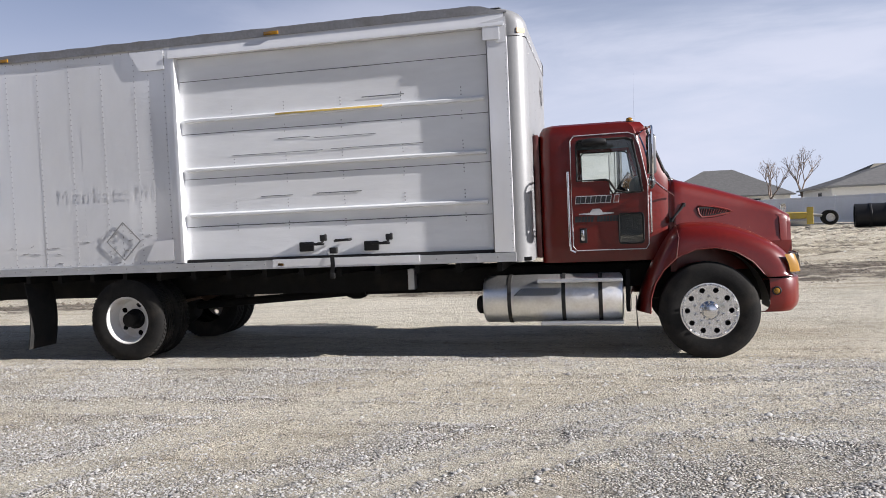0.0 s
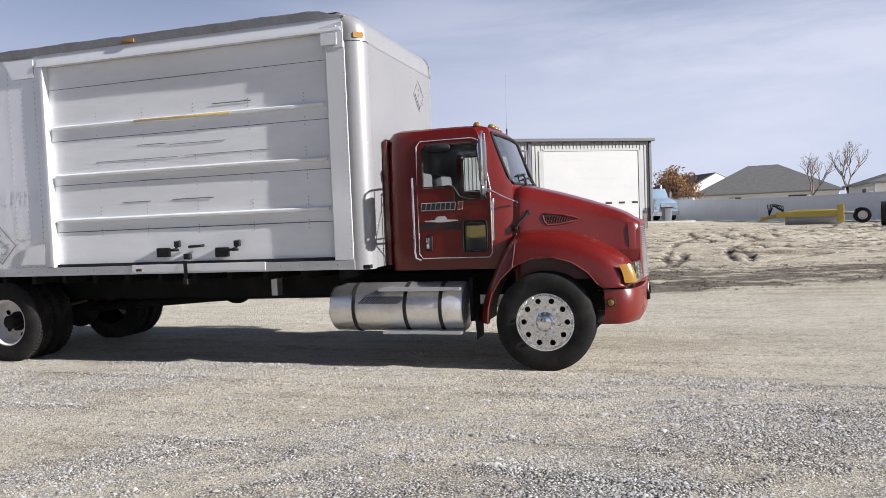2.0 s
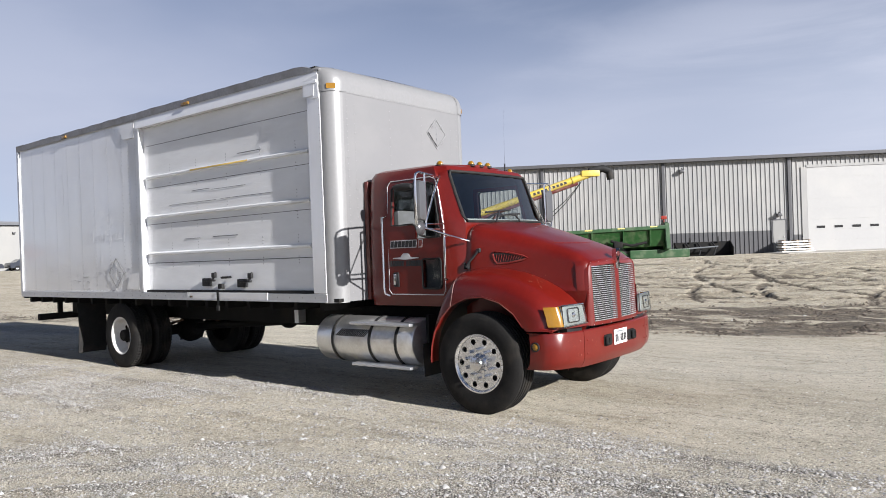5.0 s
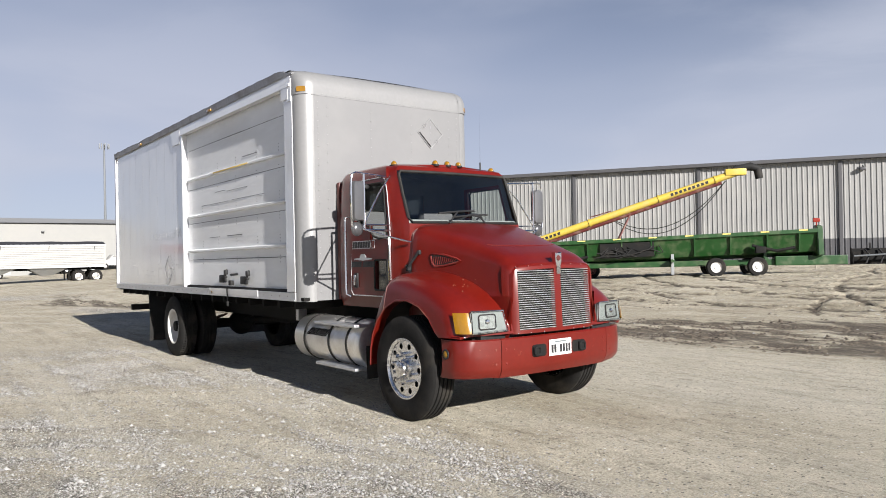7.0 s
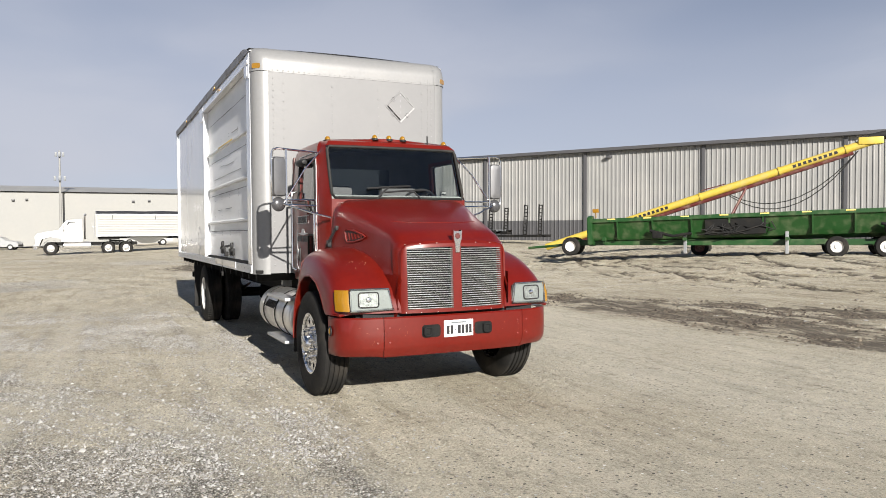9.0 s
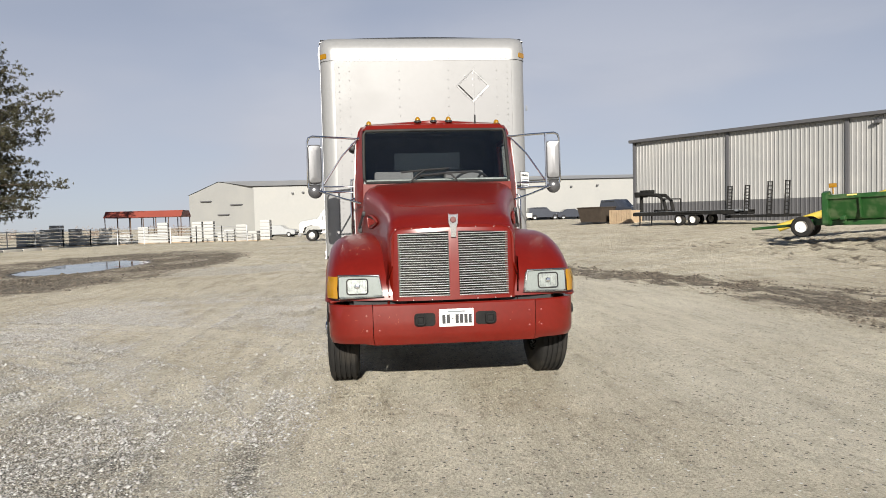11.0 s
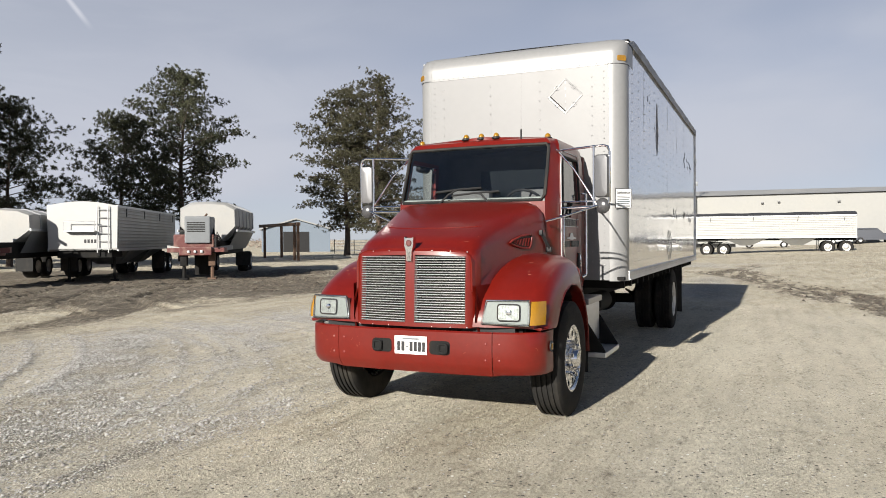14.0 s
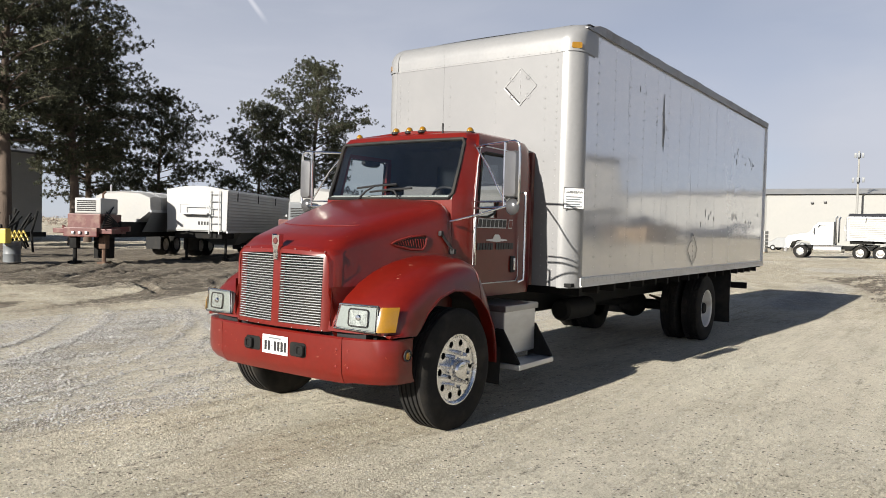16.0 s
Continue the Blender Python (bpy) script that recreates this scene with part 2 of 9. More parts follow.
DUST = (0.33, 0.28, 0.21)
M = dict(
    red=mat("red_truck_paint", (0.104, 0.0054, 0.0025), 0.30, var=0.14, scale=2.5, dirt=(0.15, 0.022, 0.013), dirt_amt=0.20, dirt_scale=1.6, coat=0.16, bump=0.0006, bscale=9),
    red_trim=mat("faded_red_paint", (0.14, 0.011, 0.008), 0.45, var=0.15, dirt=DUST, dirt_amt=0.2),
    white=mat("white_panel_paint", (0.73, 0.735, 0.75), 0.13, 0.18, var=0.03, scale=1.2, dirt=(0.62, 0.61, 0.58), dirt_amt=0.28, dirt_scale=1.1, bump=0.0007, bscale=3.0, stretch=(1, 1, 0.35), coat=0.5),
    white_gloss=mat("glossy_white_panel", (0.60, 0.60, 0.62), 0.07, 0.45, var=0.03, scale=1.5, dirt=(0.45, 0.44, 0.43), dirt_amt=0.12, dirt_scale=2.2, bump=0.0006, bscale=1.6, coat=0.8),
    # the body's white, darkened in colour because this side takes direct sun
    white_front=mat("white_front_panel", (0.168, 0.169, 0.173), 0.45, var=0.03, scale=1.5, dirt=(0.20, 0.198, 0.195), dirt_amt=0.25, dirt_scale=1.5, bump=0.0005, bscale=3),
    shutter=mat("painted_plywood_panel", (0.74, 0.75, 0.76), 0.35, var=0.06, scale=1.4, dirt=(0.55, 0.53, 0.50), dirt_amt=0.3, dirt_scale=1.6, bump=0.0012, bscale=30, stretch=(0.25, 1, 1)),
    alu=mat("aluminium_rail", (0.55, 0.56, 0.58), 0.38, 0.75, var=0.10, scale=3, dirt=(0.34, 0.32, 0.29), dirt_amt=0.4, dirt_scale=3, stretch=(0.3, 1, 1)),
    alu_dark=mat("weathered_roof_rail", (0.27, 0.27, 0.28), 0.5, 0.5, var=0.2, scale=3, dirt=(0.13, 0.12, 0.11), dirt_amt=0.5),
    post=mat("satin_aluminium_corner", (0.235, 0.236, 0.238), 0.36, 0.22, var=0.06, scale=3, dirt=(0.17, 0.165, 0.16), dirt_amt=0.25, dirt_scale=3, bump=0.0006, bscale=5),
    alu_bright=mat("bare_aluminium", (0.33, 0.33, 0.335), 0.36, 0.85, var=0.08, scale=4, bump=0.0008, bscale=6),
    tank=mat("polished_tank_aluminium", (0.76, 0.75, 0.73), 0.30, 0.85, var=0.1, scale=4, dirt=(0.38, 0.33, 0.27), dirt_amt=0.55, dirt_scale=4),
    chrome=mat("chrome", (0.72, 0.72, 0.73), 0.10, 1.0, var=0.04, dirt=(0.4, 0.38, 0.35), dirt_amt=0.2),
    wheel=mat("polished_wheel", (0.78, 0.78, 0.78), 0.24, 0.9, var=0.06, dirt=(0.45, 0.42, 0.37), dirt_amt=0.25, dirt_scale=9),
    rim_white=mat("white_steel_rim", (0.62, 0.61, 0.59), 0.45, var=0.06, dirt=(0.36, 0.30, 0.23), dirt_amt=0.55, dirt_scale=6),
    tyre=mat("tyre_rubber", (0.016, 0.0155, 0.015), 0.85, spec=0.15, var=0.25, scale=6, dirt=(0.10, 0.085, 0.065), dirt_amt=0.25, dirt_scale=4, bump=0.002, bscale=70),
    black=mat("black_frame_paint", (0.010, 0.010, 0.010), 0.75, spec=0.15, var=0.3, dirt=(0.035, 0.030, 0.024), dirt_amt=0.4, dirt_scale=4),
    plastic=mat("black_plastic", (0.02, 0.02, 0.021), 0.5, var=0.2, spec=0.2),
    pane=mat("dark_vehicle_glass", (0.012, 0.014, 0.016), 0.04, var=0.1),
    rubber=mat("black_rubber", (0.018, 0.018, 0.018), 0.7, spec=0.2, var=0.25, dirt=(0.08, 0.066, 0.052), dirt_amt=0.3),
    rust=mat("rusty_steel", (0.10, 0.06, 0.04), 0.8, 0.2, var=0.35, scale=10),
    amber=mat("amber_lens", (0.24, 0.118, 0.005), 0.2, var=0.1, coat=0.5),
    lens_red=mat("red_lens", (0.22, 0.02, 0.01), 0.2, coat=0.5),
    head=mat("headlamp_reflector", (0.24, 0.25, 0.245), 0.5, 0.4, var=0.5, scale=22, bump=0.004, bscale=40),
    head_body=mat("headlamp_bezel", (0.19, 0.205, 0.20), 0.6, 0.1, var=0.15, coat=0.0),
    glass=glass_mat("tinted_glass", (0.76, 0.80, 0.79)),
    clear=glass_mat("lamp_glass", (0.85, 0.88, 0.86)),
    mirror=mat("mirror_glass", (0.85, 0.86, 0.87), 0.03, 1.0, var=0.01),
    mirror_back=mat("satin_mirror_housing", (0.17, 0.17, 0.175), 0.28, 0.7, var=0.08, scale=6),
    dark_dome=mat("dark_mirror_dome", (0.09, 0.09, 0.095), 0.25, 0.5, var=0.1),
    seat=mat("grey_cab_upholstery", (0.10, 0.10, 0.105), 0.85, var=0.2, bump=0.002),
    dash=mat("grey_dashboard", (0.30, 0.325, 0.315), 0.7, var=0.15),
    yellow=mat("yellow_paint", (0.50, 0.37, 0.055), 0.45, var=0.1, dirt=DUST, dirt_amt=0.3),
    tape=mat("yellow_scuff", (0.72, 0.52, 0.14), 0.6, var=0.2),
    ghost=mat("ghost_lettering", (0.71, 0.715, 0.73), 0.15, 0.18, var=0.03, coat=0.5),
    rivet=mat("dull_rivet_heads", (0.26, 0.26, 0.27), 0.6, 0.2, var=0.2),
    rivet_pale=mat("pale_rivet_heads", (0.42, 0.42, 0.44), 0.35, 0.4, var=0.1),
    flake=mat("chipped_primer", (0.30, 0.12, 0.07), 0.7, var=0.3),
    slat=mat("bright_grille_bar", (0.62, 0.62, 0.60), 0.25, 0.6, var=0.1, scale=5),
    ink=mat("black_vinyl", (0.015, 0.015, 0.017), 0.45, var=0.1),
    silver=mat("silver_vinyl", (0.55, 0.55, 0.56), 0.35, 0.3, var=0.1),
    signwhite=mat("white_sign", (0.78, 0.78, 0.77), 0.4, var=0.03),
    green=mat("green_machine_paint", (0.010, 0.050, 0.010), 0.38, var=0.15, dirt=(0.13, 0.14, 0.08), dirt_amt=0.4),
    white_far=mat("white_metal_wall", (0.225, 0.225, 0.217), 0.6, var=0.03, scale=0.3, dirt=(0.30, 0.29, 0.26), dirt_amt=0.2, dirt_scale=0.3),
    white_door=mat("white_door_steel", (0.36, 0.36, 0.355), 0.5, var=0.03, scale=0.5, dirt=(0.46, 0.44, 0.40), dirt_amt=0.2, dirt_scale=0.5),
    shed=mat("light_grey_metal_cladding", (0.265, 0.265, 0.26), 0.5, 0.1, var=0.04, scale=0.6, dirt=(0.45, 0.43, 0.40), dirt_amt=0.25, dirt_scale=0.4),
    shed_dark=mat("charcoal_trim", (0.075, 0.075, 0.08), 0.5, 0.1, var=0.1),
    roof_dark=mat("dark_metal_roof", (0.10, 0.10, 0.105), 0.5, 0.2, var=0.1, scale=0.5),
    shingle=mat("dark_roof_shingles", (0.12, 0.118, 0.115), 0.9, var=0.25, scale=3, bump=0.01, bscale=12),
    shingle_brown=mat("brown_roof_shingles", (0.16, 0.145, 0.115), 0.9, var=0.2, scale=3, bump=0.01, bscale=12),
    siding=mat("pale_house_siding", (0.75, 0.74, 0.70), 0.7, var=0.05, scale=1),
    vinyl=mat("pale_grey_vinyl_fence", (0.74, 0.75, 0.77), 0.55, var=0.04, scale=0.8, dirt=(0.55, 0.53, 0.50), dirt_amt=0.2, dirt_scale=1),
    bark=mat("pine_bark", (0.075, 0.055, 0.042), 0.95, var=0.35, scale=5, bump=0.03, bscale=7, stretch=(1, 1, 0.3)),
    twig=mat("bare_twigs", (0.20, 0.155, 0.125), 0.9, var=0.2),
    canopy=mat("red_canopy_roof", (0.20, 0.045, 0.030), 0.6, var=0.12, scale=0.8),
    steel=mat("galvanised_steel", (0.42, 0.43, 0.44), 0.45, 0.6, var=0.12),
    hopper=mat("ribbed_alu_trailer", (0.30, 0.31, 0.32), 0.42, 0.5, var=0.08, scale=1, dirt=(0.33, 0.31, 0.28), dirt_amt=0.4, dirt_scale=1.2),
    white_tr=mat("white_trailer_paint", (0.29, 0.29, 0.283), 0.45, var=0.04, scale=1, dirt=(0.36, 0.33, 0.29), dirt_amt=0.35, dirt_scale=1.2),
    maroon=mat("maroon_machine_paint", (0.085, 0.016, 0.014), 0.5, var=0.15, dirt=DUST, dirt_amt=0.3),
    grey_m=mat("grey_machine_paint", (0.13, 0.14, 0.15), 0.5, var=0.1),
    tarp=mat("black_tarp", (0.03, 0.03, 0.033), 0.65, var=0.2, bump=0.01, bscale=4),
    wood=mat("weathered_pallet_wood", (0.30, 0.22, 0.14), 0.85, var=0.25, scale=4, stretch=(0.3, 1, 1)),
    blue_car=mat("pale_blue_paint", (0.20, 0.27, 0.34), 0.3, coat=0.5),
    dark_car=mat("dark_car_paint", (0.03, 0.034, 0.045), 0.25, coat=0.5),
    silver_car=mat("silver_car_paint", (0.35, 0.36, 0.37), 0.3, 0.4, coat=0.5),
    brown_steel=mat("dark_brown_steel", (0.040, 0.031, 0.024), 0.8, var=0.3, scale=3, spec=0.2),
    concrete=mat("concrete", (0.36, 0.345, 0.31), 0.85, var=0.12, scale=1.5, bump=0.004, bscale=30),
)


def leaf_mat(name, col, var):
    m = bpy.data.materials.new(name)
    m.use_nodes = True
    N, L = m.node_tree.nodes, m.node_tree.links
    b = N["Principled BSDF"]
    geo, mx = N.new("ShaderNodeNewGeometry"), N.new("ShaderNodeMix")
    mx.data_type = "RGBA"
    mx.inputs[6].default_value = (*[c * (1 - var) for c in col], 1)
    mx.inputs[7].default_value = (*[c * (1 + var) for c in col], 1)
    L.new(geo.outputs["Random Per Island"], mx.inputs[0])
    L.new(mx.outputs[2], b.inputs["Base Color"])
    b.inputs["Roughness"].default_value = 0.8
    return m


M["needles"] = leaf_mat("pine_needles", (0.040, 0.043, 0.021), 0.65)
# warmer copy of the needle colour, with sunlight put into the tone
M["needles_warm"] = leaf_mat("sunlit_pine_needles", (0.045, 0.042, 0.020), 0.65)
M["autumn"] = leaf_mat("autumn_leaves", (0.19, 0.105, 0.045), 0.4)


# ---- mesh helpers ----
def thing(name, label, category, group="", at=(0, 0, 0), turn=0.0, kind=""):
    e = new(name)
    e.empty_display_size = 0.2
    e.matrix_world = pose(*at, 0, 0, turn)
    return tagged(e, label, category, group, kind)


def mesh_of(bm, material, smooth=True, name="mesh"):
    bmesh.ops.remove_doubles(bm, verts=bm.verts, dist=1e-5)
    bmesh.ops.recalc_face_normals(bm, faces=bm.faces)
    me = bpy.data.meshes.new(name)
    bm.to_mesh(me)
    bm.free()
    for mm in (material if isinstance(material, (list, tuple)) else [material]):
        me.materials.append(mm)
    if smooth:
        me.shade_smooth()
        me.set_sharp_from_angle(angle=radians(36))
    return me


def part(name, bm, material, parent=None, label="", smooth=True, m=None):
    """Links a bmesh as one mesh object, under a thing or part."""
    ob = new(name, mesh_of(bm, material, smooth, name))
    if m is not None:
        ob.matrix_basis = m
    if parent is not None:
        ob.parent = parent
    return tagged(ob, label)


def again(ob, m, name=None, parent=None):
    """Another object on the same mesh at pose m in the same parent, with its sub-parts."""
    o = new(name or ob.name.split(".")[0], ob.data)
    o.parent = parent if parent is not None else ob.parent
    o.matrix_basis = m
    if ob.get("label"):
        o["label"] = ob["label"]
    for c in ob.children:
        k = new(c.name.split(".")[0], c.data)
        k.parent = o
        k.matrix_basis = c.matrix_basis.copy()
        if c.get("label"):
            k["label"] = c["label"]
    return o


def box(bm, x0, x1, y0, y1, z0, z1, bevel=0.0, m=None):
    t = bmesh.new()
    bmesh.ops.create_cube(t, size=1)
    for v in t.verts:
        v.co = Vector((x0 + (v.co.x + 0.5) * (x1 - x0), y0 + (v.co.y + 0.5) * (y1 - y0), z0 + (v.co.z + 0.5) * (z1 - z0)))
    if bevel:
        bmesh.ops.bevel(t, geom=t.edges[:], offset=bevel, segments=2, profile=0.6, affect="EDGES")
    return merge(bm, t, m)


def merge(bm, t, m=None):
    if m is not None:
        bmesh.ops.transform(t, matrix=m, verts=t.verts)
    vs = [bm.verts.new(v.co) for v in t.verts]
    t.verts.index_update()
    for f in t.faces:
        try:
            nf = bm.faces.new([vs[v.index] for v in f.verts])
            nf.material_index = f.material_index
        except ValueError:
            pass
    t.free()
    return bm


def tube(bm, pts, r, seg=8, closed=False):
    """A round bar swept along points."""
    pts = [Vector(p) for p in pts]
    n = len(pts)
    rings = []
    ref = Vector((0, 0, 1))
    for i, p in enumerate(pts):
        a = pts[(i - 1) % n] if (i or closed) else p
        b = pts[(i + 1) % n] if (i < n - 1 or closed) else p
        d = (b - a).normalized()
        if abs(d.dot(ref)) > 0.95:
            ref = Vector((1, 0, 0)) if abs(d.x) < 0.9 else Vector((0, 1, 0))
        u = d.cross(ref).normalized()
        w = u.cross(d)
        rr = r[i] if isinstance(r, (list, tuple)) else r
        rings.append([bm.verts.new(p + u * math.cos(k * 2 * math.pi / seg) * rr + w * math.sin(k * 2 * math.pi / seg) * rr) for k in range(seg)])
        ref = w
    for i in range(n if closed else n - 1):
        a, b = rings[i], rings[(i + 1) % n]
        for k in range(seg):
            bm.faces.new((a[k], a[(k + 1) % seg], b[(k + 1) % seg], b[k]))
    if not closed:
        bm.faces.new(rings[0][::-1])
        bm.faces.new(rings[-1])
    return bm


def cyl(bm, p0, p1, r, seg=24, r2=None):
    return tube(bm, [p0, p1], [r, r if r2 is None else r2], seg)


def lathe(bm, prof, seg=48, axis="y", m=None):
    """A ring of profile (radius, offset along the axis), closed where radius is 0."""
    t = bmesh.new()
    rings = []
    for r, o in prof:
        ring = []
        for k in range(seg):
            a = 2 * math.pi * k / seg
            c, s = r * math.cos(a), r * math.sin(a)
            ring.append(t.verts.new({"y": (c, o, s), "x": (o, c, s), "z": (c, s, o)}[axis]))
        rings.append(ring)
    for a, b in zip(rings, rings[1:]):
        for k in range(seg):
            t.faces.new((a[k], a[(k + 1) % seg], b[(k + 1) % seg], b[k]))
    bmesh.ops.remove_doubles(t, verts=t.verts, dist=1e-6)
    return merge(bm, t, m)


def loft(bm, rings, close=False, caps=False):
    vs = [[bm.verts.new(p) for p in r] for r in rings]
    for a, b in zip(vs, vs[1:]):
        n = len(a)
        for k in range(n if close else n - 1):
            q = (a[k], a[(k + 1) % n], b[(k + 1) % n], b[k])
            try:
                bm.faces.new(q)
            except ValueError:
                pass
    if caps:
        bm.faces.new(vs[0][::-1])
        bm.faces.new(vs[-1])
    return bm


def prism(bm, outline, axis, lo, hi):
    """A flat outline pushed along an axis: outline in the two other axes, in order x, y, z."""
    def at(p, h):
        return {"x": (h, *p), "y": (p[0], h, p[1]), "z": (*p, h)}[axis]
    return loft(bm, [[at(p, lo) for p in outline], [at(p, hi) for p in outline]], True, True)


def rounded(x0, x1, y0, y1, r, n=5):
    """Outline of a rectangle with round corners."""
    out = []
    for cx, cy, a0 in ((x1 - r, y1 - r, 0), (x0 + r, y1 - r, 90), (x0 + r, y0 + r, 180), (x1 - r, y0 + r, 270)):
        for k in range(n + 1):
            a = radians(a0 + 90 * k / n)
            out.append((cx + r * math.cos(a), cy + r * math.sin(a)))
    return out


def smoothstep(v):
    v = np.clip(v, 0, 1)
    return v * v * (3 - 2 * v)


def lerp_table(table, x):
    xs, ys = zip(*table)
    return float(np.interp(x, xs, ys))


# ---- ground ----
def value_noise(x, y, s, seed):
    """Smooth noise in 0..1 over metres."""
    rs = np.random.RandomState(seed)
    g = rs.rand(64, 64)
    u, v = x / s, y / s
    i, j = np.floor(u).astype(int), np.floor(v).astype(int)
    fu, fv = u - i, v - j
    fu, fv = fu * fu * (3 - 2 * fu), fv * fv * (3 - 2 * fv)
    a, b, c, d = g[i % 64, j % 64], g[(i + 1) % 64, j % 64], g[i % 64, (j + 1) % 64], g[(i + 1) % 64, (j + 1) % 64]
    return (a * (1 - fu) + b * fu) * (1 - fv) + (c * (1 - fu) + d * fu) * fv


def fbm(x, y, s, seed, octaves=4):
    t, amp, tot = 0, 1.0, 0
    for k in range(octaves):
        t = t + amp * value_noise(x + 17.3 * k, y - 9.1 * k, s / 2 ** k, seed + k)
        tot += amp
        amp *= 0.5
    return t / tot


def slope_z(x, y):
    """The lie of the land without ruts."""
    x, y = np.asarray(x, float), np.asarray(y, float)
    return 0.62 * smoothstep((y - 10.5) / 13) * (1 - 0.5 * smoothstep(x / 10)) + 0.60 * smoothstep((-x - 22) / 42) * smoothstep((y + 10) / 24)


# tyre tracks as arcs: centre, radius of the middle, length fade
ARCS = ((3.2, -8.6, 7.7), (5.5, -11.5, 9.0), (0.5, 12.3, 11.4), (-1.5, 17.0, 16.6), (4.0, 40.0, 39.3), (6.0, 33.0, 31.0), (-6.0, -52.0, 49.6), (2.0, 90.0, 87.0), (-3.0, -31.0, 33.4))
ar = random.Random(17)
YARD_ARCS = ((3.0, -5.5, 9.5), (-14.0, -8.0, 8.5), (-4.0, -26.0, 10.5), (5.0, -31.0, 17.0), (-9.0, -3.0, 12.0), (-20.0, -20.0, 14.0))
FAR_ARCS = [(ar.uniform(-8, 22), ar.uniform(13, 44), ar.choice((5.0, 7.0, 9.0, 12.0, 15.0, 19.0, 26.0))) for _ in range(26)] + [(ar.uniform(-30, 0), 13 + 1.3 * k + 60 + 8 * k, 60.0 + 8 * k) for k in range(14)] + [(10.0, -30.0, 47.0), (2.0, 120.0, 104.0), (-30.0, 60.0, 46.0), (8.0, 70.0, 52.0)]


def lane(x, y, arcs, gauge, width, seed):
    """Wheel tracks, 0..1, and the berms thrown up beside them."""
    best, berm = np.zeros_like(x), np.zeros_like(x)
    wob = 0.22 * (fbm(x, y, 2.5, seed) - 0.5)
    for k, (cx, cy, r) in enumerate(arcs):
        d = np.hypot(x - cx, y - cy) - r + wob
        fade = smoothstep((value_noise(x + 31 * k, y - 13 * k, 4.5, seed + k) - 0.22) * 3.0)
        for s in (-gauge / 2, gauge / 2):
            e = np.abs(d - s)
            best = np.maximum(best, fade * smoothstep((width - e) / (0.35 * width)))
            berm = np.maximum(berm, fade * smoothstep(1 - np.abs(e - 1.25 * width) / (0.5 * width)))
    return best, berm


def mud_band(x, y):
    xs = (-40, -34, -28, -20, -11.5, -5.7, -2.6, 0, 1.5, 5, 12, 25)
    lo = np.interp(x, xs, (2.2, 0.8, -0.5, 1.6, 3.8, 4.9, 5.4, 5.8, 6.0, 7, 8, 9.5))
    hi = np.interp(x, xs, (2.8, 3.0, 2.6, 5.0, 7.4, 9.6, 11.2, 12.3, 12.8, 13.2, 14, 15))
    w = 1.6 * (fbm(x, y, 4, 8) - 0.5)
    return smoothstep((y - lo + w) / 1.3) * smoothstep((hi - y + 1.6 * w) / 1.2) * smoothstep((x + 40) / 8) * smoothstep((30 - x) / 8)


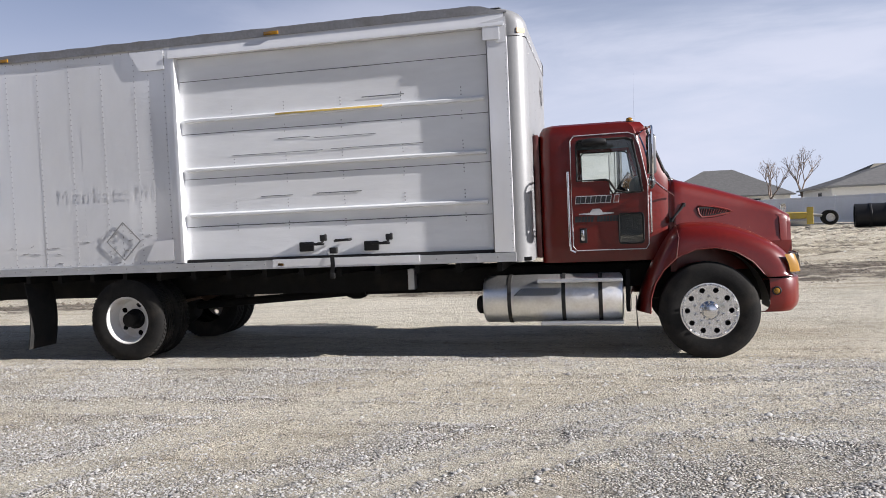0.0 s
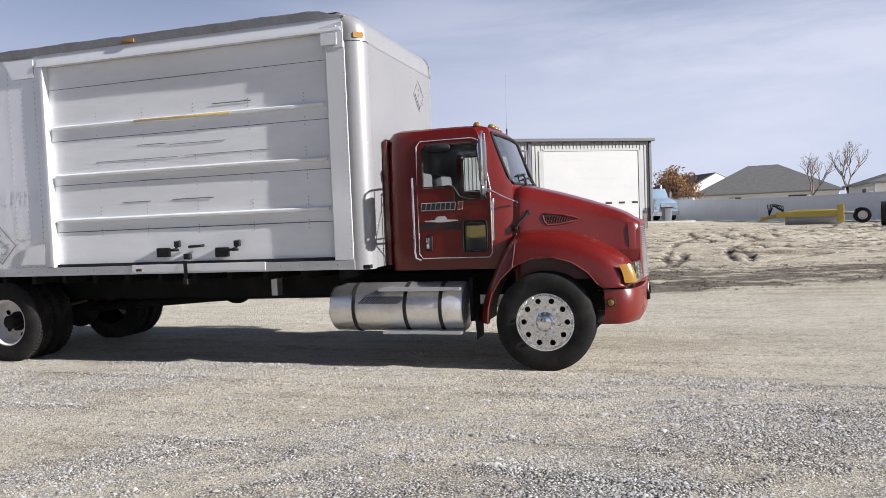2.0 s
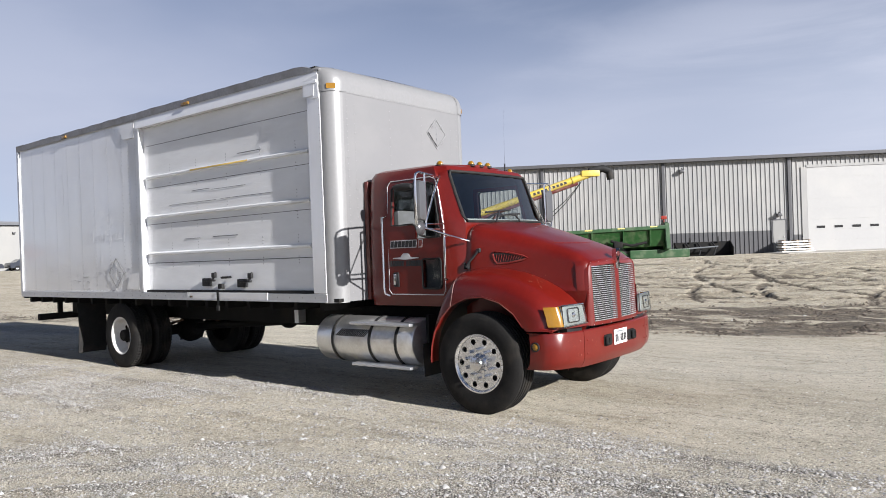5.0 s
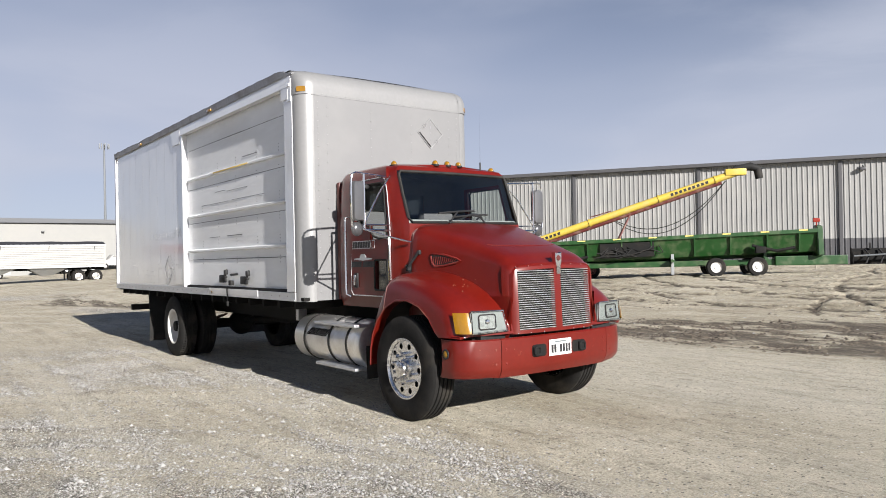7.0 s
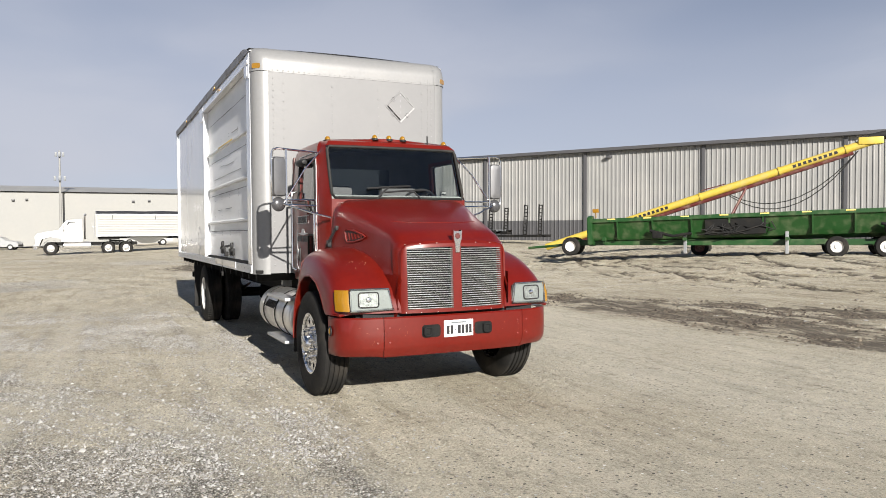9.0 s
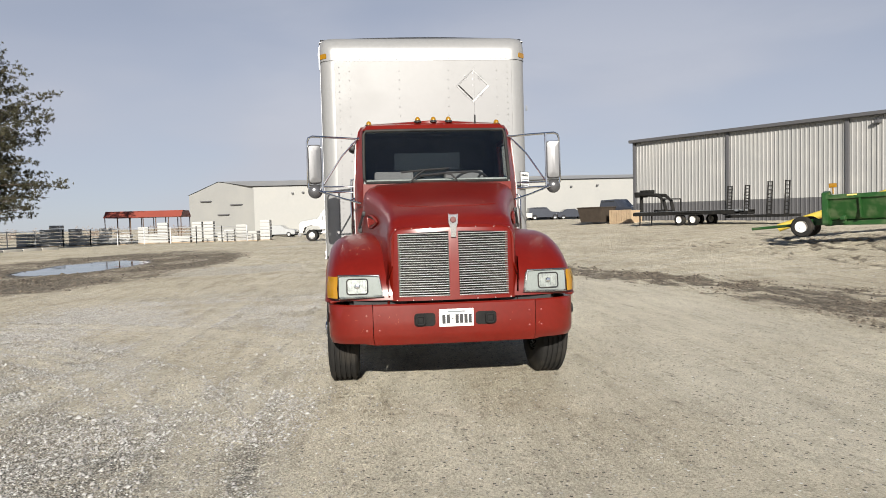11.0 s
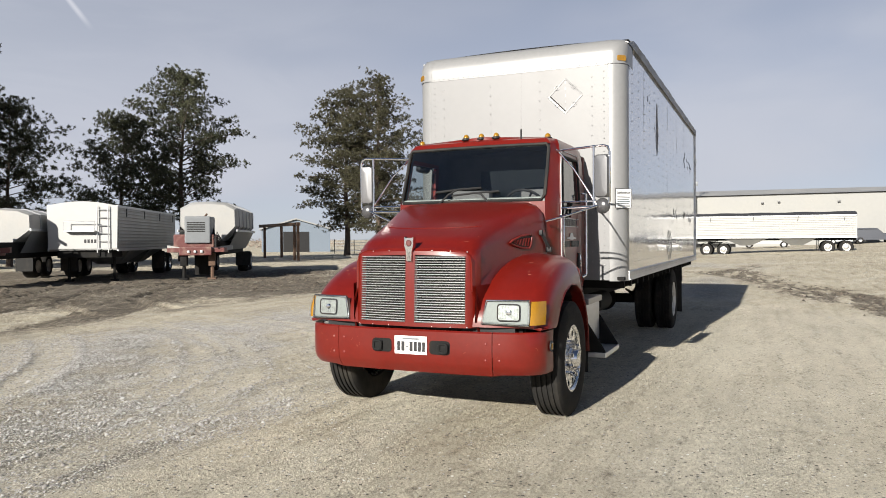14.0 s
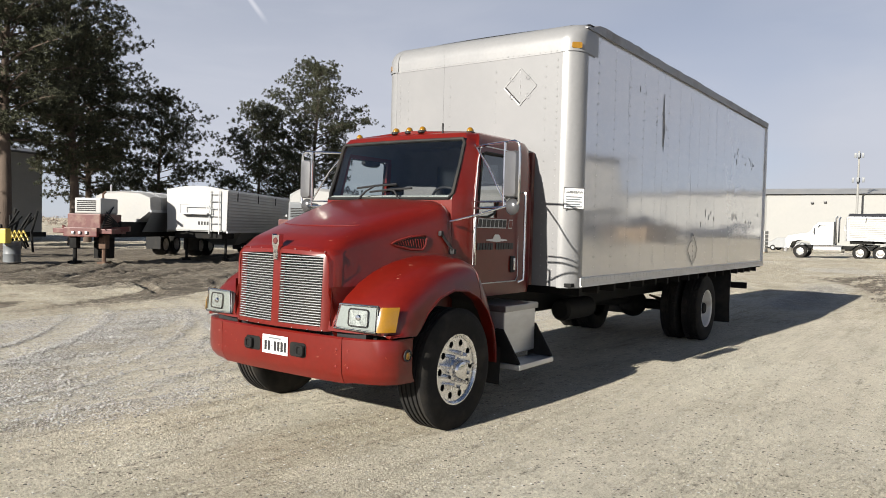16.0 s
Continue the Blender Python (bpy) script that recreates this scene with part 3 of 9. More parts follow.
def masks(x, y):
    """Shares of loose gravel, wet mud, standing water and wheel-packed dirt."""
    x, y = np.asarray(x, float), np.asarray(y, float)
    warp = 3.0 * (fbm(x, y, 9, 5) - 0.5)
    pack, berm = lane(x, y, ARCS, 1.95, 0.26, 200)
    rutl, rutb = lane(x, y, FAR_ARCS, 1.85, 0.14, 300)
    yrut, yberm = lane(x, y, YARD_ARCS, 1.9, 0.20, 400)
    along = 0.55 * fbm(x * 0.28 + 0.05 * y, y * 1.15, 0.75, 19, 4) + 0.45 * fbm(x * 0.45, y * 1.3, 0.26, 20, 2)
    mud = mud_band(x, y) * (0.12 + 0.88 * smoothstep((along - 0.36) * 6))
    rise = smoothstep((y - 11.5) / 2) * smoothstep((47 - y) / 10) * smoothstep((x + 34) / 10)
    mud = np.maximum(mud, rutl * rise * smoothstep((fbm(x, y, 1.3, 63) - 0.33) * 8))
    pr = np.hypot((x + 25.5) / 8.5, (y + 12.8) / 3.0) + 0.35 * (fbm(x, y, 3, 12) - 0.5)
    mud = np.maximum(mud, smoothstep((2.2 - pr) / 0.5) * (0.50 + 0.50 * smoothstep((fbm(x * 0.6, y, 1.3, 14) - 0.40) * 7)))
    yard = smoothstep((-y - 8.6 + 0.6 * warp) / 2) * smoothstep((x + 17) / 4) * smoothstep((16 - x) / 5)
    streaks = fbm((x * 0.85 + y * 0.53) * 0.35, (y * 0.85 - x * 0.53) * 1.25, 1.6, 15)
    mud = np.maximum(mud, yard * smoothstep((streaks - 0.42) * 8) * smoothstep((27 + y) / 5))
    park = smoothstep((1.15 - np.hypot((x + 11) / 15, (y + 24) / 12) + 0.5 * (fbm(x, y, 3, 66) - 0.5)) / 0.3)
    mud = np.maximum(mud, park * (0.70 + 0.30 * smoothstep((streaks - 0.36) * 6)))
    churn = smoothstep((-y - 9.5) / 2) * smoothstep((25 + y) / 4) * smoothstep((x + 24) / 6) * smoothstep((8 - x) / 4)
    mud = np.maximum(mud, 0.95 * yrut * churn)
    water = smoothstep((0.72 - pr) / 0.12)
    patch = 0.55 * fbm(x, y, 2.6, 24) + 0.45 * fbm((x + 0.8 * y) * 0.4, (y - 0.8 * x) * 1.1, 1.3, 21)
    edge = -0.85 - 0.12 * np.clip(x, 0, 9) + 0.35 * (fbm(x, y, 1.4, 27) - 0.5)
    body = smoothstep((edge - y) / 0.35) * smoothstep((8.2 + y + warp) / 2.4) * smoothstep((x + 13) / 5)
    body = body * (0.45 + 0.55 * smoothstep((-y - 2.6 + 0.35 * x) / 2.4))
    grav = body * np.clip(0.30 + 0.85 * smoothstep((patch - 0.38) * 6), 0, 1) * (1 - 0.40 * pack) + 0.45 * body * berm
    far = 0.5 * smoothstep((fbm(x, y, 5, 31) - 0.52) * 7) * smoothstep((7 - np.abs(y + 2.5)) / 3) * smoothstep((-x - 8) / 5)
    strip = smoothstep(1 - np.abs(y - 1.0 - 0.05 * (x + 18)) / 1.3) * smoothstep((-x - 11.5) / 3) * smoothstep((x + 27) / 6)
    grav = np.clip(np.maximum(np.maximum(grav, far), strip * 0.8), 0, 1) * (1 - 0.85 * mud)
    worn = 0.75 * smoothstep((y - 0.6 + 0.25 * warp) / 1.6) * smoothstep((6.2 - y + 0.3 * warp) / 1.6) * smoothstep((x + 13) / 5)
    apron = 0.55 * smoothstep((x - 1.2) / 1.6) * smoothstep((y + 2.6 - 0.5 * warp) / 1.4) * smoothstep((3 - y) / 1.5) * smoothstep((11 - x) / 3)
    worn = np.maximum(worn, apron)
    pack = np.maximum(np.maximum(0.30 * pack, worn * (0.35 + 0.65 * fbm(x, y, 1.2, 77))) * (1 - mud), 0)
    bumps = 0.9 * berm * (1 - pack) + rise * (0.9 * rutb - 0.8 * rutl) + 3.0 * churn * (yberm - yrut)
    return grav, mud, water, pack, bumps


def relief(x, y):
    g, mud, water, pack, bumps = masks(x, y)
    z = 0.030 * (fbm(x, y, 2.6, 41) - 0.5) + 0.016 * (fbm(x, y, 0.5, 44) - 0.5)
    z = z + g * 0.022 * (fbm(x, y, 0.20, 47, 2) - 0.4) + 0.022 * bumps - 0.014 * pack
    clod = fbm(x * 0.5, y, 0.45, 51, 3)
    band = mud_band(x, y)
    clump = fbm(x, y, 0.34, 53, 2)
    z = z + np.maximum(mud, 0.7 * band) * (0.09 * (clod - 0.5) + 0.09 * (clump - 0.5) - 0.02)
    rise = smoothstep((y - 9) / 5) * smoothstep((48 - y) / 10)
    z = z + rise * (0.035 * (fbm(x, y, 1.1, 55, 4) - 0.5) - 0.03 * mud + 0.022 * bumps)
    yard = smoothstep((-y - 9) / 3)
    z = z + yard * (0.10 * (fbm(x * 0.7 + 0.4 * y, y, 0.9, 57, 3) - 0.5) + 0.05 * (fbm(x, y, 0.4, 58, 2) - 0.5))
    z = z * (1 - 0.97 * water) - water * 0.02
    flat = smoothstep((np.abs(y) - 1.35) / 0.5) + smoothstep((np.abs(x + 3.5) - 5.2) / 0.6)
    return z * (0.25 + 0.75 * np.clip(flat, 0, 1))


def ground_z(x, y):
    return float(slope_z(x, y))


def axis_steps(lo, hi, fine, mid_lo, mid_hi, mid, far_lo, far_hi, grow):
    """Fine steps between lo and hi, coarser ones round them, then growing to the horizon."""
    xs = list(np.arange(mid_lo, lo, mid)) + list(np.arange(lo, hi, fine)) + list(np.arange(hi, mid_hi, mid))
    a, s = mid_lo, mid
    left = []
    while a > far_lo:
        s *= grow
        a -= s
        left.append(a)
    b, s = xs[-1], mid
    right = []
    while b < far_hi:
        s *= grow
        b += s
        right.append(b)
    return np.array(left[::-1] + xs + right)


def sheet(name, xs, ys, material):
    X, Y = np.meshgrid(xs, ys, indexing="ij")
    g, mud, water, pack, bumps = masks(X, Y)
    near = smoothstep((120 - np.hypot(X, Y)) / 60)
    Z = slope_z(X, Y) + relief(X, Y) * near
    n, k = X.shape
    me = bpy.data.meshes.new(name)
    idx = np.arange(n * k).reshape(n, k)
    quads = np.stack([idx[:-1, :-1], idx[1:, :-1], idx[1:, 1:], idx[:-1, 1:]], -1).reshape(-1, 4)
    me.vertices.add(n * k)
    me.vertices.foreach_set("co", np.stack([X, Y, Z], -1).reshape(-1).astype(np.float32))
    me.loops.add(quads.size)
    me.loops.foreach_set("vertex_index", quads.reshape(-1).astype(np.int32))
    me.polygons.add(len(quads))
    me.polygons.foreach_set("loop_start", np.arange(0, quads.size, 4, dtype=np.int32))
    me.update(calc_edges=True)
    for key, arr in (("gravel", g), ("mud", mud), ("water", water), ("pack", pack)):
        at = me.attributes.new(key, "FLOAT", "POINT")
        at.data.foreach_set("value", arr.reshape(-1).astype(np.float32))
    me.materials.append(material)
    me.shade_smooth()
    return new(name, me)


def ground_material():
    m = bpy.data.materials.new("gravel_dirt_and_mud")
    m.use_nodes = True
    N, L = m.node_tree.nodes, m.node_tree.links
    b = N["Principled BSDF"]
    tc = N.new("ShaderNodeTexCoord")

    def attr(k):
        a = N.new("ShaderNodeAttribute")
        a.attribute_name = k
        return a.outputs["Fac"]

    def noise_at(s, detail=6, rough=0.6, stretch=None):
        n = N.new("ShaderNodeTexNoise")
        n.inputs["Scale"].default_value, n.inputs["Detail"].default_value, n.inputs["Roughness"].default_value = s, detail, rough
        if stretch:
            mp = N.new("ShaderNodeMapping")
            mp.inputs["Scale"].default_value = stretch
            mp.inputs["Rotation"].default_value = (0, 0, 0.12)
            L.new(tc.outputs["Object"], mp.inputs["Vector"])
            L.new(mp.outputs["Vector"], n.inputs["Vector"])
        else:
            L.new(tc.outputs["Object"], n.inputs["Vector"])
        return n.outputs[0]

    def ramp(v, *stops):
        r = N.new("ShaderNodeValToRGB")
        e = r.color_ramp.elements
        while len(e) < len(stops):
            e.new(0.5)
        for el, (p, c) in zip(e, stops):
            el.position, el.color = p, (*c, 1)
        L.new(v, r.inputs[0])
        return r.outputs[0]

    def mixc(f, a, c):
        x = N.new("ShaderNodeMix")
        x.data_type = "RGBA"
        L.new(f, x.inputs[0])
        L.new(a, x.inputs[6])
        L.new(c, x.inputs[7])
        return x.outputs[2]

    def mathn(op, a, v):
        x = N.new("ShaderNodeMath")
        x.operation = op
        L.new(a, x.inputs[0])
        if isinstance(v, (int, float)):
            x.inputs[1].default_value = v
        else:
            L.new(v, x.inputs[1])
        return x.outputs[0]

    def times(a, c, f=1.0):
        x = N.new("ShaderNodeMix")
        x.data_type, x.blend_type = "RGBA", "MULTIPLY"
        x.inputs[0].default_value = f
        L.new(a, x.inputs[6])
        L.new(c, x.inputs[7])
        return x.outputs[2]

    def cells(s, rand=1.0):
        v = N.new("ShaderNodeTexVoronoi")
        v.inputs["Scale"].default_value, v.inputs["Randomness"].default_value = s, rand
        L.new(tc.outputs["Object"], v.inputs["Vector"])
        sep = N.new("ShaderNodeSeparateColor")
        L.new(v.outputs["Color"], sep.inputs[0])
        return v.outputs["Distance"], sep.outputs[0], sep.outputs[1]

    dirt = ramp(noise_at(0.75, 9, 0.68), (0.28, (0.36, 0.315, 0.240)), (0.45, (0.445, 0.395, 0.308)), (0.60, (0.485, 0.435, 0.345)), (0.75, (0.56, 0.515, 0.42)))
    broad = ramp(noise_at(0.16, 4, 0.6), (0.36, (0.88, 0.865, 0.84)), (0.62, (1.08, 1.08, 1.08)))
    fine = ramp(noise_at(58, 4, 0.8), (0.34, (0.32, 0.29, 0.25)), (0.46, (0.92, 0.92, 0.92)), (0.54, (1.05, 1.05, 1.05)), (0.68, (1.6, 1.6, 1.6)))
    blot = ramp(noise_at(7.0, 6, 0.75), (0.34, (0.62, 0.59, 0.54)), (0.46, (1, 1, 1)), (0.66, (1.15, 1.15, 1.15)))
    streak = ramp(noise_at(2.0, 8, 0.72, (0.22, 1.5, 1)), (0.34, (0.66, 0.63, 0.58)), (0.47, (1, 1, 1)), (0.64, (1.16, 1.16, 1.17)))
    base = times(times(times(times(dirt, broad), blot, 0.9), streak, 0.9), fine, 0.9)
    light = N.new("ShaderNodeRGB")
    light.outputs[0].default_value = (0.66, 0.625, 0.545, 1)
    base = mixc(mathn("MULTIPLY", attr("pack"), 0.70), base, times(light.outputs[0], fine, 0.55))
    # single pebbles lying in the dirt
    pd, pr, pg = cells(31)
    peb = mathn("MULTIPLY", mathn("GREATER_THAN", pr, 0.80), mathn("LESS_THAN", pd, 0.34))
    pcol = ramp(pg, (0.0, (0.06, 0.05, 0.042)), (0.5, (0.20, 0.18, 0.155)), (1.0, (0.85, 0.84, 0.81)))
    base = mixc(peb, base, pcol)
    vd, vr, vg = cells(56)
    wd, wr, wg = cells(88)
    stones = ramp(vr, (0.0, (0.44, 0.425, 0.40)), (0.35, (0.74, 0.725, 0.70)), (1.0, (1.0, 0.985, 0.96)))
    # cell edges darkened in colour as the shade between stones
    gap = ramp(vd, (0.30, (1.12, 1.12, 1.12)), (0.66, (0.36, 0.335, 0.30)))
    grit = ramp(wd, (0.30, (1.2, 1.2, 1.2)), (0.68, (0.46, 0.44, 0.41)))
    tint = ramp(noise_at(0.7, 3, 0.5), (0.42, (1.0, 0.99, 0.972)), (0.60, (1.02, 0.965, 0.885)))
    stone = times(times(times(stones, gap, 0.9), grit, 0.55), tint)
    brk = mathn("MULTIPLY", mathn("SUBTRACT", noise_at(5.5, 6, 0.75), 0.36), 6.0)
    gf = N.new("ShaderNodeClamp")
    L.new(mathn("MULTIPLY", attr("gravel"), mathn("ADD", brk, mathn("MULTIPLY", attr("gravel"), 0.8))), gf.inputs[0])
    col = mixc(gf.outputs[0], base, stone)
    mudc = ramp(noise_at(5.5, 9, 0.80, (0.4, 1.5, 1)), (0.32, (0.030, 0.023, 0.017)), (0.46, (0.075, 0.058, 0.042)), (0.56, (0.15, 0.122, 0.092)), (0.68, (0.40, 0.36, 0.29)))
    mf = N.new("ShaderNodeMapRange")
    mf.inputs["From Min"].default_value, mf.inputs["From Max"].default_value = 0.12, 0.72
    mf.inputs["To Max"].default_value = 0.94
    rough = mathn("ADD", mathn("MULTIPLY", mathn("SUBTRACT", noise_at(2.6, 9, 0.80, (0.28, 1.7, 1)), 0.5), 2.2), mathn("MULTIPLY", mathn("SUBTRACT", noise_at(17, 6, 0.75, (0.6, 1.2, 1)), 0.5), 2.0))
    L.new(mathn("ADD", attr("mud"), rough), mf.inputs["Value"])
    col = mixc(mf.outputs[0], col, times(mudc, fine, 0.5))
    wet = N.new("ShaderNodeRGB")
    wet.outputs[0].default_value = (0.05, 0.045, 0.038, 1)
    col = mixc(attr("water"), col, wet.outputs[0])
    tone = N.new("ShaderNodeRGB")
    tone.outputs[0].default_value = (0.91, 0.925, 0.915, 1)
    L.new(times(col, tone.outputs[0]), b.inputs["Base Color"])
    r = N.new("ShaderNodeMapRange")
    r.inputs["From Min"].default_value, r.inputs["From Max"].default_value = 0.2, 1.0
    r.inputs["To Min"].default_value, r.inputs["To Max"].default_value = 0.92, 0.04
    L.new(attr("water"), r.inputs["Value"])
    L.new(r.outputs[0], b.inputs["Roughness"])
    dry = mathn("SUBTRACT", attr("water"), 1.0)
    dry = mathn("MULTIPLY", dry, -1.0)
    b0 = N.new("ShaderNodeBump")
    b0.inputs["Distance"].default_value = 0.04
    L.new(dry, b0.inputs["Strength"])
    L.new(noise_at(5.0, 5, 0.65), b0.inputs["Height"])
    b1 = N.new("ShaderNodeBump")
    b1.inputs["Distance"].default_value = 0.034
    L.new(dry, b1.inputs["Strength"])
    L.new(noise_at(42, 5, 0.75), b1.inputs["Height"])
    L.new(b0.outputs[0], b1.inputs["Normal"])
    b2 = N.new("ShaderNodeBump")
    b2.invert = True
    b2.inputs["Distance"].default_value = 0.042
    L.new(gf.outputs[0], b2.inputs["Strength"])
    L.new(vd, b2.inputs["Height"])
    L.new(b1.outputs[0], b2.inputs["Normal"])
    L.new(b2.outputs[0], b.inputs["Normal"])
    return m


ground = sheet("ground", axis_steps(-12, 12, 0.11, -30, 20, 0.18, -1800, 1800, 1.07), axis_steps(-9.5, 24, 0.11, -20, 34, 0.18, -1800, 1800, 1.07), ground_material())
tagged(ground, "tan packed dirt yard with grey gravel, wet mud and ruts", "ground", kind="structure")


def stone_material(name="crushed_limestone", dark=(0.20, 0.185, 0.168, 1), pale=(0.52, 0.51, 0.49, 1)):
    m = bpy.data.materials.new(name)
    m.use_nodes = True
    N, L = m.node_tree.nodes, m.node_tree.links
    b = N["Principled BSDF"]
    geo, r = N.new("ShaderNodeNewGeometry"), N.new("ShaderNodeValToRGB")
    e = r.color_ramp.elements
    e[0].color, e[1].color = dark, pale
    L.new(geo.outputs["Random Per Island"], r.inputs[0])
    L.new(r.outputs[0], b.inputs["Base Color"])
    b.inputs["Roughness"].default_value = 0.9
    return m


def gravel(name, count, x0, x1, y0, y1, lo, hi, floor_p, seed, clods=False):
    """Loose stones, or clods of mud, as one mesh of many small, uneven lumps."""
    rs = np.random.RandomState(seed)
    x, y = rs.uniform(x0, x1, count), rs.uniform(y0, y1, count)
    g, mud, water, pack, bumps = masks(x, y)
    clump = smoothstep((fbm(x, y, 0.9, seed + 3) - 0.30) * 3)
    keep = rs.rand(count) < (floor_p + (1 - floor_p) * g * clump) * (1 - water) * (1 - 0.85 * mud)
    if clods:
        keep = rs.rand(count) < mud * clump * (1 - water)
    x, y = x[keep], y[keep]
    n = len(x)
    size = lo + (hi - lo) * rs.rand(n) ** 2.4
    z = slope_z(x, y) + relief(x, y) + size * 0.15
    base = np.array([(1, 0, 0), (0, 1, 0), (-1, 0, 0), (0, -1, 0), (0, 0, 0.75)], float) - np.array([0, 0, 0.2])
    v = base[None] * (1 + 0.5 * (rs.rand(n, 5, 1) - 0.5)) + 0.35 * (rs.rand(n, 5, 3) - 0.5)
    a = rs.rand(n) * 6.283
    c, s = np.cos(a)[:, None], np.sin(a)[:, None]
    v = np.stack([v[..., 0] * c - v[..., 1] * s, (v[..., 0] * s + v[..., 1] * c) * rs.uniform(0.6, 1, (n, 1)), v[..., 2] * rs.uniform(0.6, 1, (n, 1))], -1)
    v = v * size[:, None, None] + np.stack([x, y, z], -1)[:, None]
    tri = np.array([(0, 1, 4), (1, 2, 4), (2, 3, 4), (3, 0, 4)])
    f = (tri[None] + 5 * np.arange(n)[:, None, None]).reshape(-1, 3)
    me = bpy.data.meshes.new(name)
    me.vertices.add(n * 5)
    me.vertices.foreach_set("co", v.reshape(-1).astype(np.float32))
    me.loops.add(f.size)
    me.loops.foreach_set("vertex_index", f.reshape(-1).astype(np.int32))
    me.polygons.add(len(f))
    me.polygons.foreach_set("loop_start", np.arange(0, f.size, 3, dtype=np.int32))
    me.update(calc_edges=True)
    me.materials.append(CLOD if clods else STONE)
    if clods:
        return tagged(new(name, me), "loose dark brown clods of churned mud", "mud", kind="stuff")
    return tagged(new(name, me), "loose pale grey crushed stones on packed dirt", "gravel", kind="stuff")


STONE = stone_material()
CLOD = stone_material("mud_clods", (0.035, 0.026, 0.019, 1), (0.20, 0.165, 0.125, 1))
gravel("gravel", 380000, -8.5, 7, -8.0, -0.7, 0.006, 0.018, 0.03, 71)
gravel("gravel", 55000, -9, 7.5, -8.6, -0.6, 0.010, 0.026, 0.0, 73)
gravel("gravel", 90000, -12, 9, -10, 9, 0.003, 0.013, 0.35, 83)
gravel("gravel", 900, -7, 7, -8, -0.8, 0.025, 0.05, 0.0, 87)
gravel("gravel", 14000, -36, -9, -16, 12, 0.012, 0.05, 0.08, 91)
gravel("gravel", 12000, -14, 16, 7, 30, 0.010, 0.045, 0.25, 97)
gravel("mud_clod", 70000, -12, 14, 3.5, 14, 0.012, 0.055, 0.0, 101, True)
gravel("mud_clod", 30000, -36, -12, -20, 8, 0.02, 0.08, 0.0, 103, True)

# ---- box truck: front axle at x = 0, nose towards +x ----
truck = thing("box_truck", "red conventional-cab box truck with dented white cargo body, parked on dirt", "truck")

# -- wheels --
TYRE_R, TYRE_W = 0.51, 0.27


def tyre_mesh(steer):
    bm = bmesh.new()
    R, W = TYRE_R, TYRE_W / 2
    prof = [(0.285, -W * 0.80), (0.30, -W * 0.96), (0.36, -W * 1.05), (0.43, -W * 1.04), (0.475, -W * 0.97), (0.497, -W * 0.88), (R, -W * 0.80)]
    grooves = [-0.52, -0.18, 0.18, 0.52]
    for g in grooves:
        c = g * W
        prof += [(R, c - 0.010), (R - 0.014, c - 0.007), (R - 0.014, c + 0.007), (R, c + 0.010)]
    prof += [(r, -o) for r, o in prof[:7][::-1]]
    lathe(bm, prof, 72)
    if not steer:
        for k in range(60):
            a = 2 * math.pi * k / 60
            m = Matrix.Rotation(a, 4, "Y")
            for s in (-1, 1):
                box(bm, -0.010, 0.010, s * W * 0.62 - 0.026, s * W * 0.62 + 0.030, R - 0.006, R + 0.008, 0, m)
    return mesh_of(bm, M["tyre"], True, "tyre")


def disc_with_holes(bm, r_in, r_out, hole_r, hole_at, count, y, depth, seg=120):
    """A wheel disc between two radii, pierced by round hand holes."""
    rr = [r_in] + [hole_at + hole_r * (k / 4 - 1) for k in range(9)] + [r_out]
    t = bmesh.new()
    grid = []
    for i, r in enumerate(rr):
        ring = []
        for k in range(seg):
            a = 2 * math.pi * k / seg
            yy = y + depth * ((r - r_in) / (r_out - r_in))
            ring.append(t.verts.new((r * math.cos(a), yy, r * math.sin(a))))
        grid.append(ring)
    for i in range(len(rr) - 1):
        for k in range(seg):
            rm = (rr[i] + rr[i + 1]) / 2
            am = 2 * math.pi * (k + 0.5) / seg
            step = 2 * math.pi / count
            da = (am - step / 2) % step - step / 2
            if math.hypot(da * rm, rm - hole_at) < hole_r:
                continue
            t.faces.new((grid[i][k], grid[i][(k + 1) % seg], grid[i + 1][(k + 1) % seg], grid[i + 1][k]))
    bmesh.ops.solidify(t, geom=t.faces[:], thickness=0.014)
    return merge(bm, t)


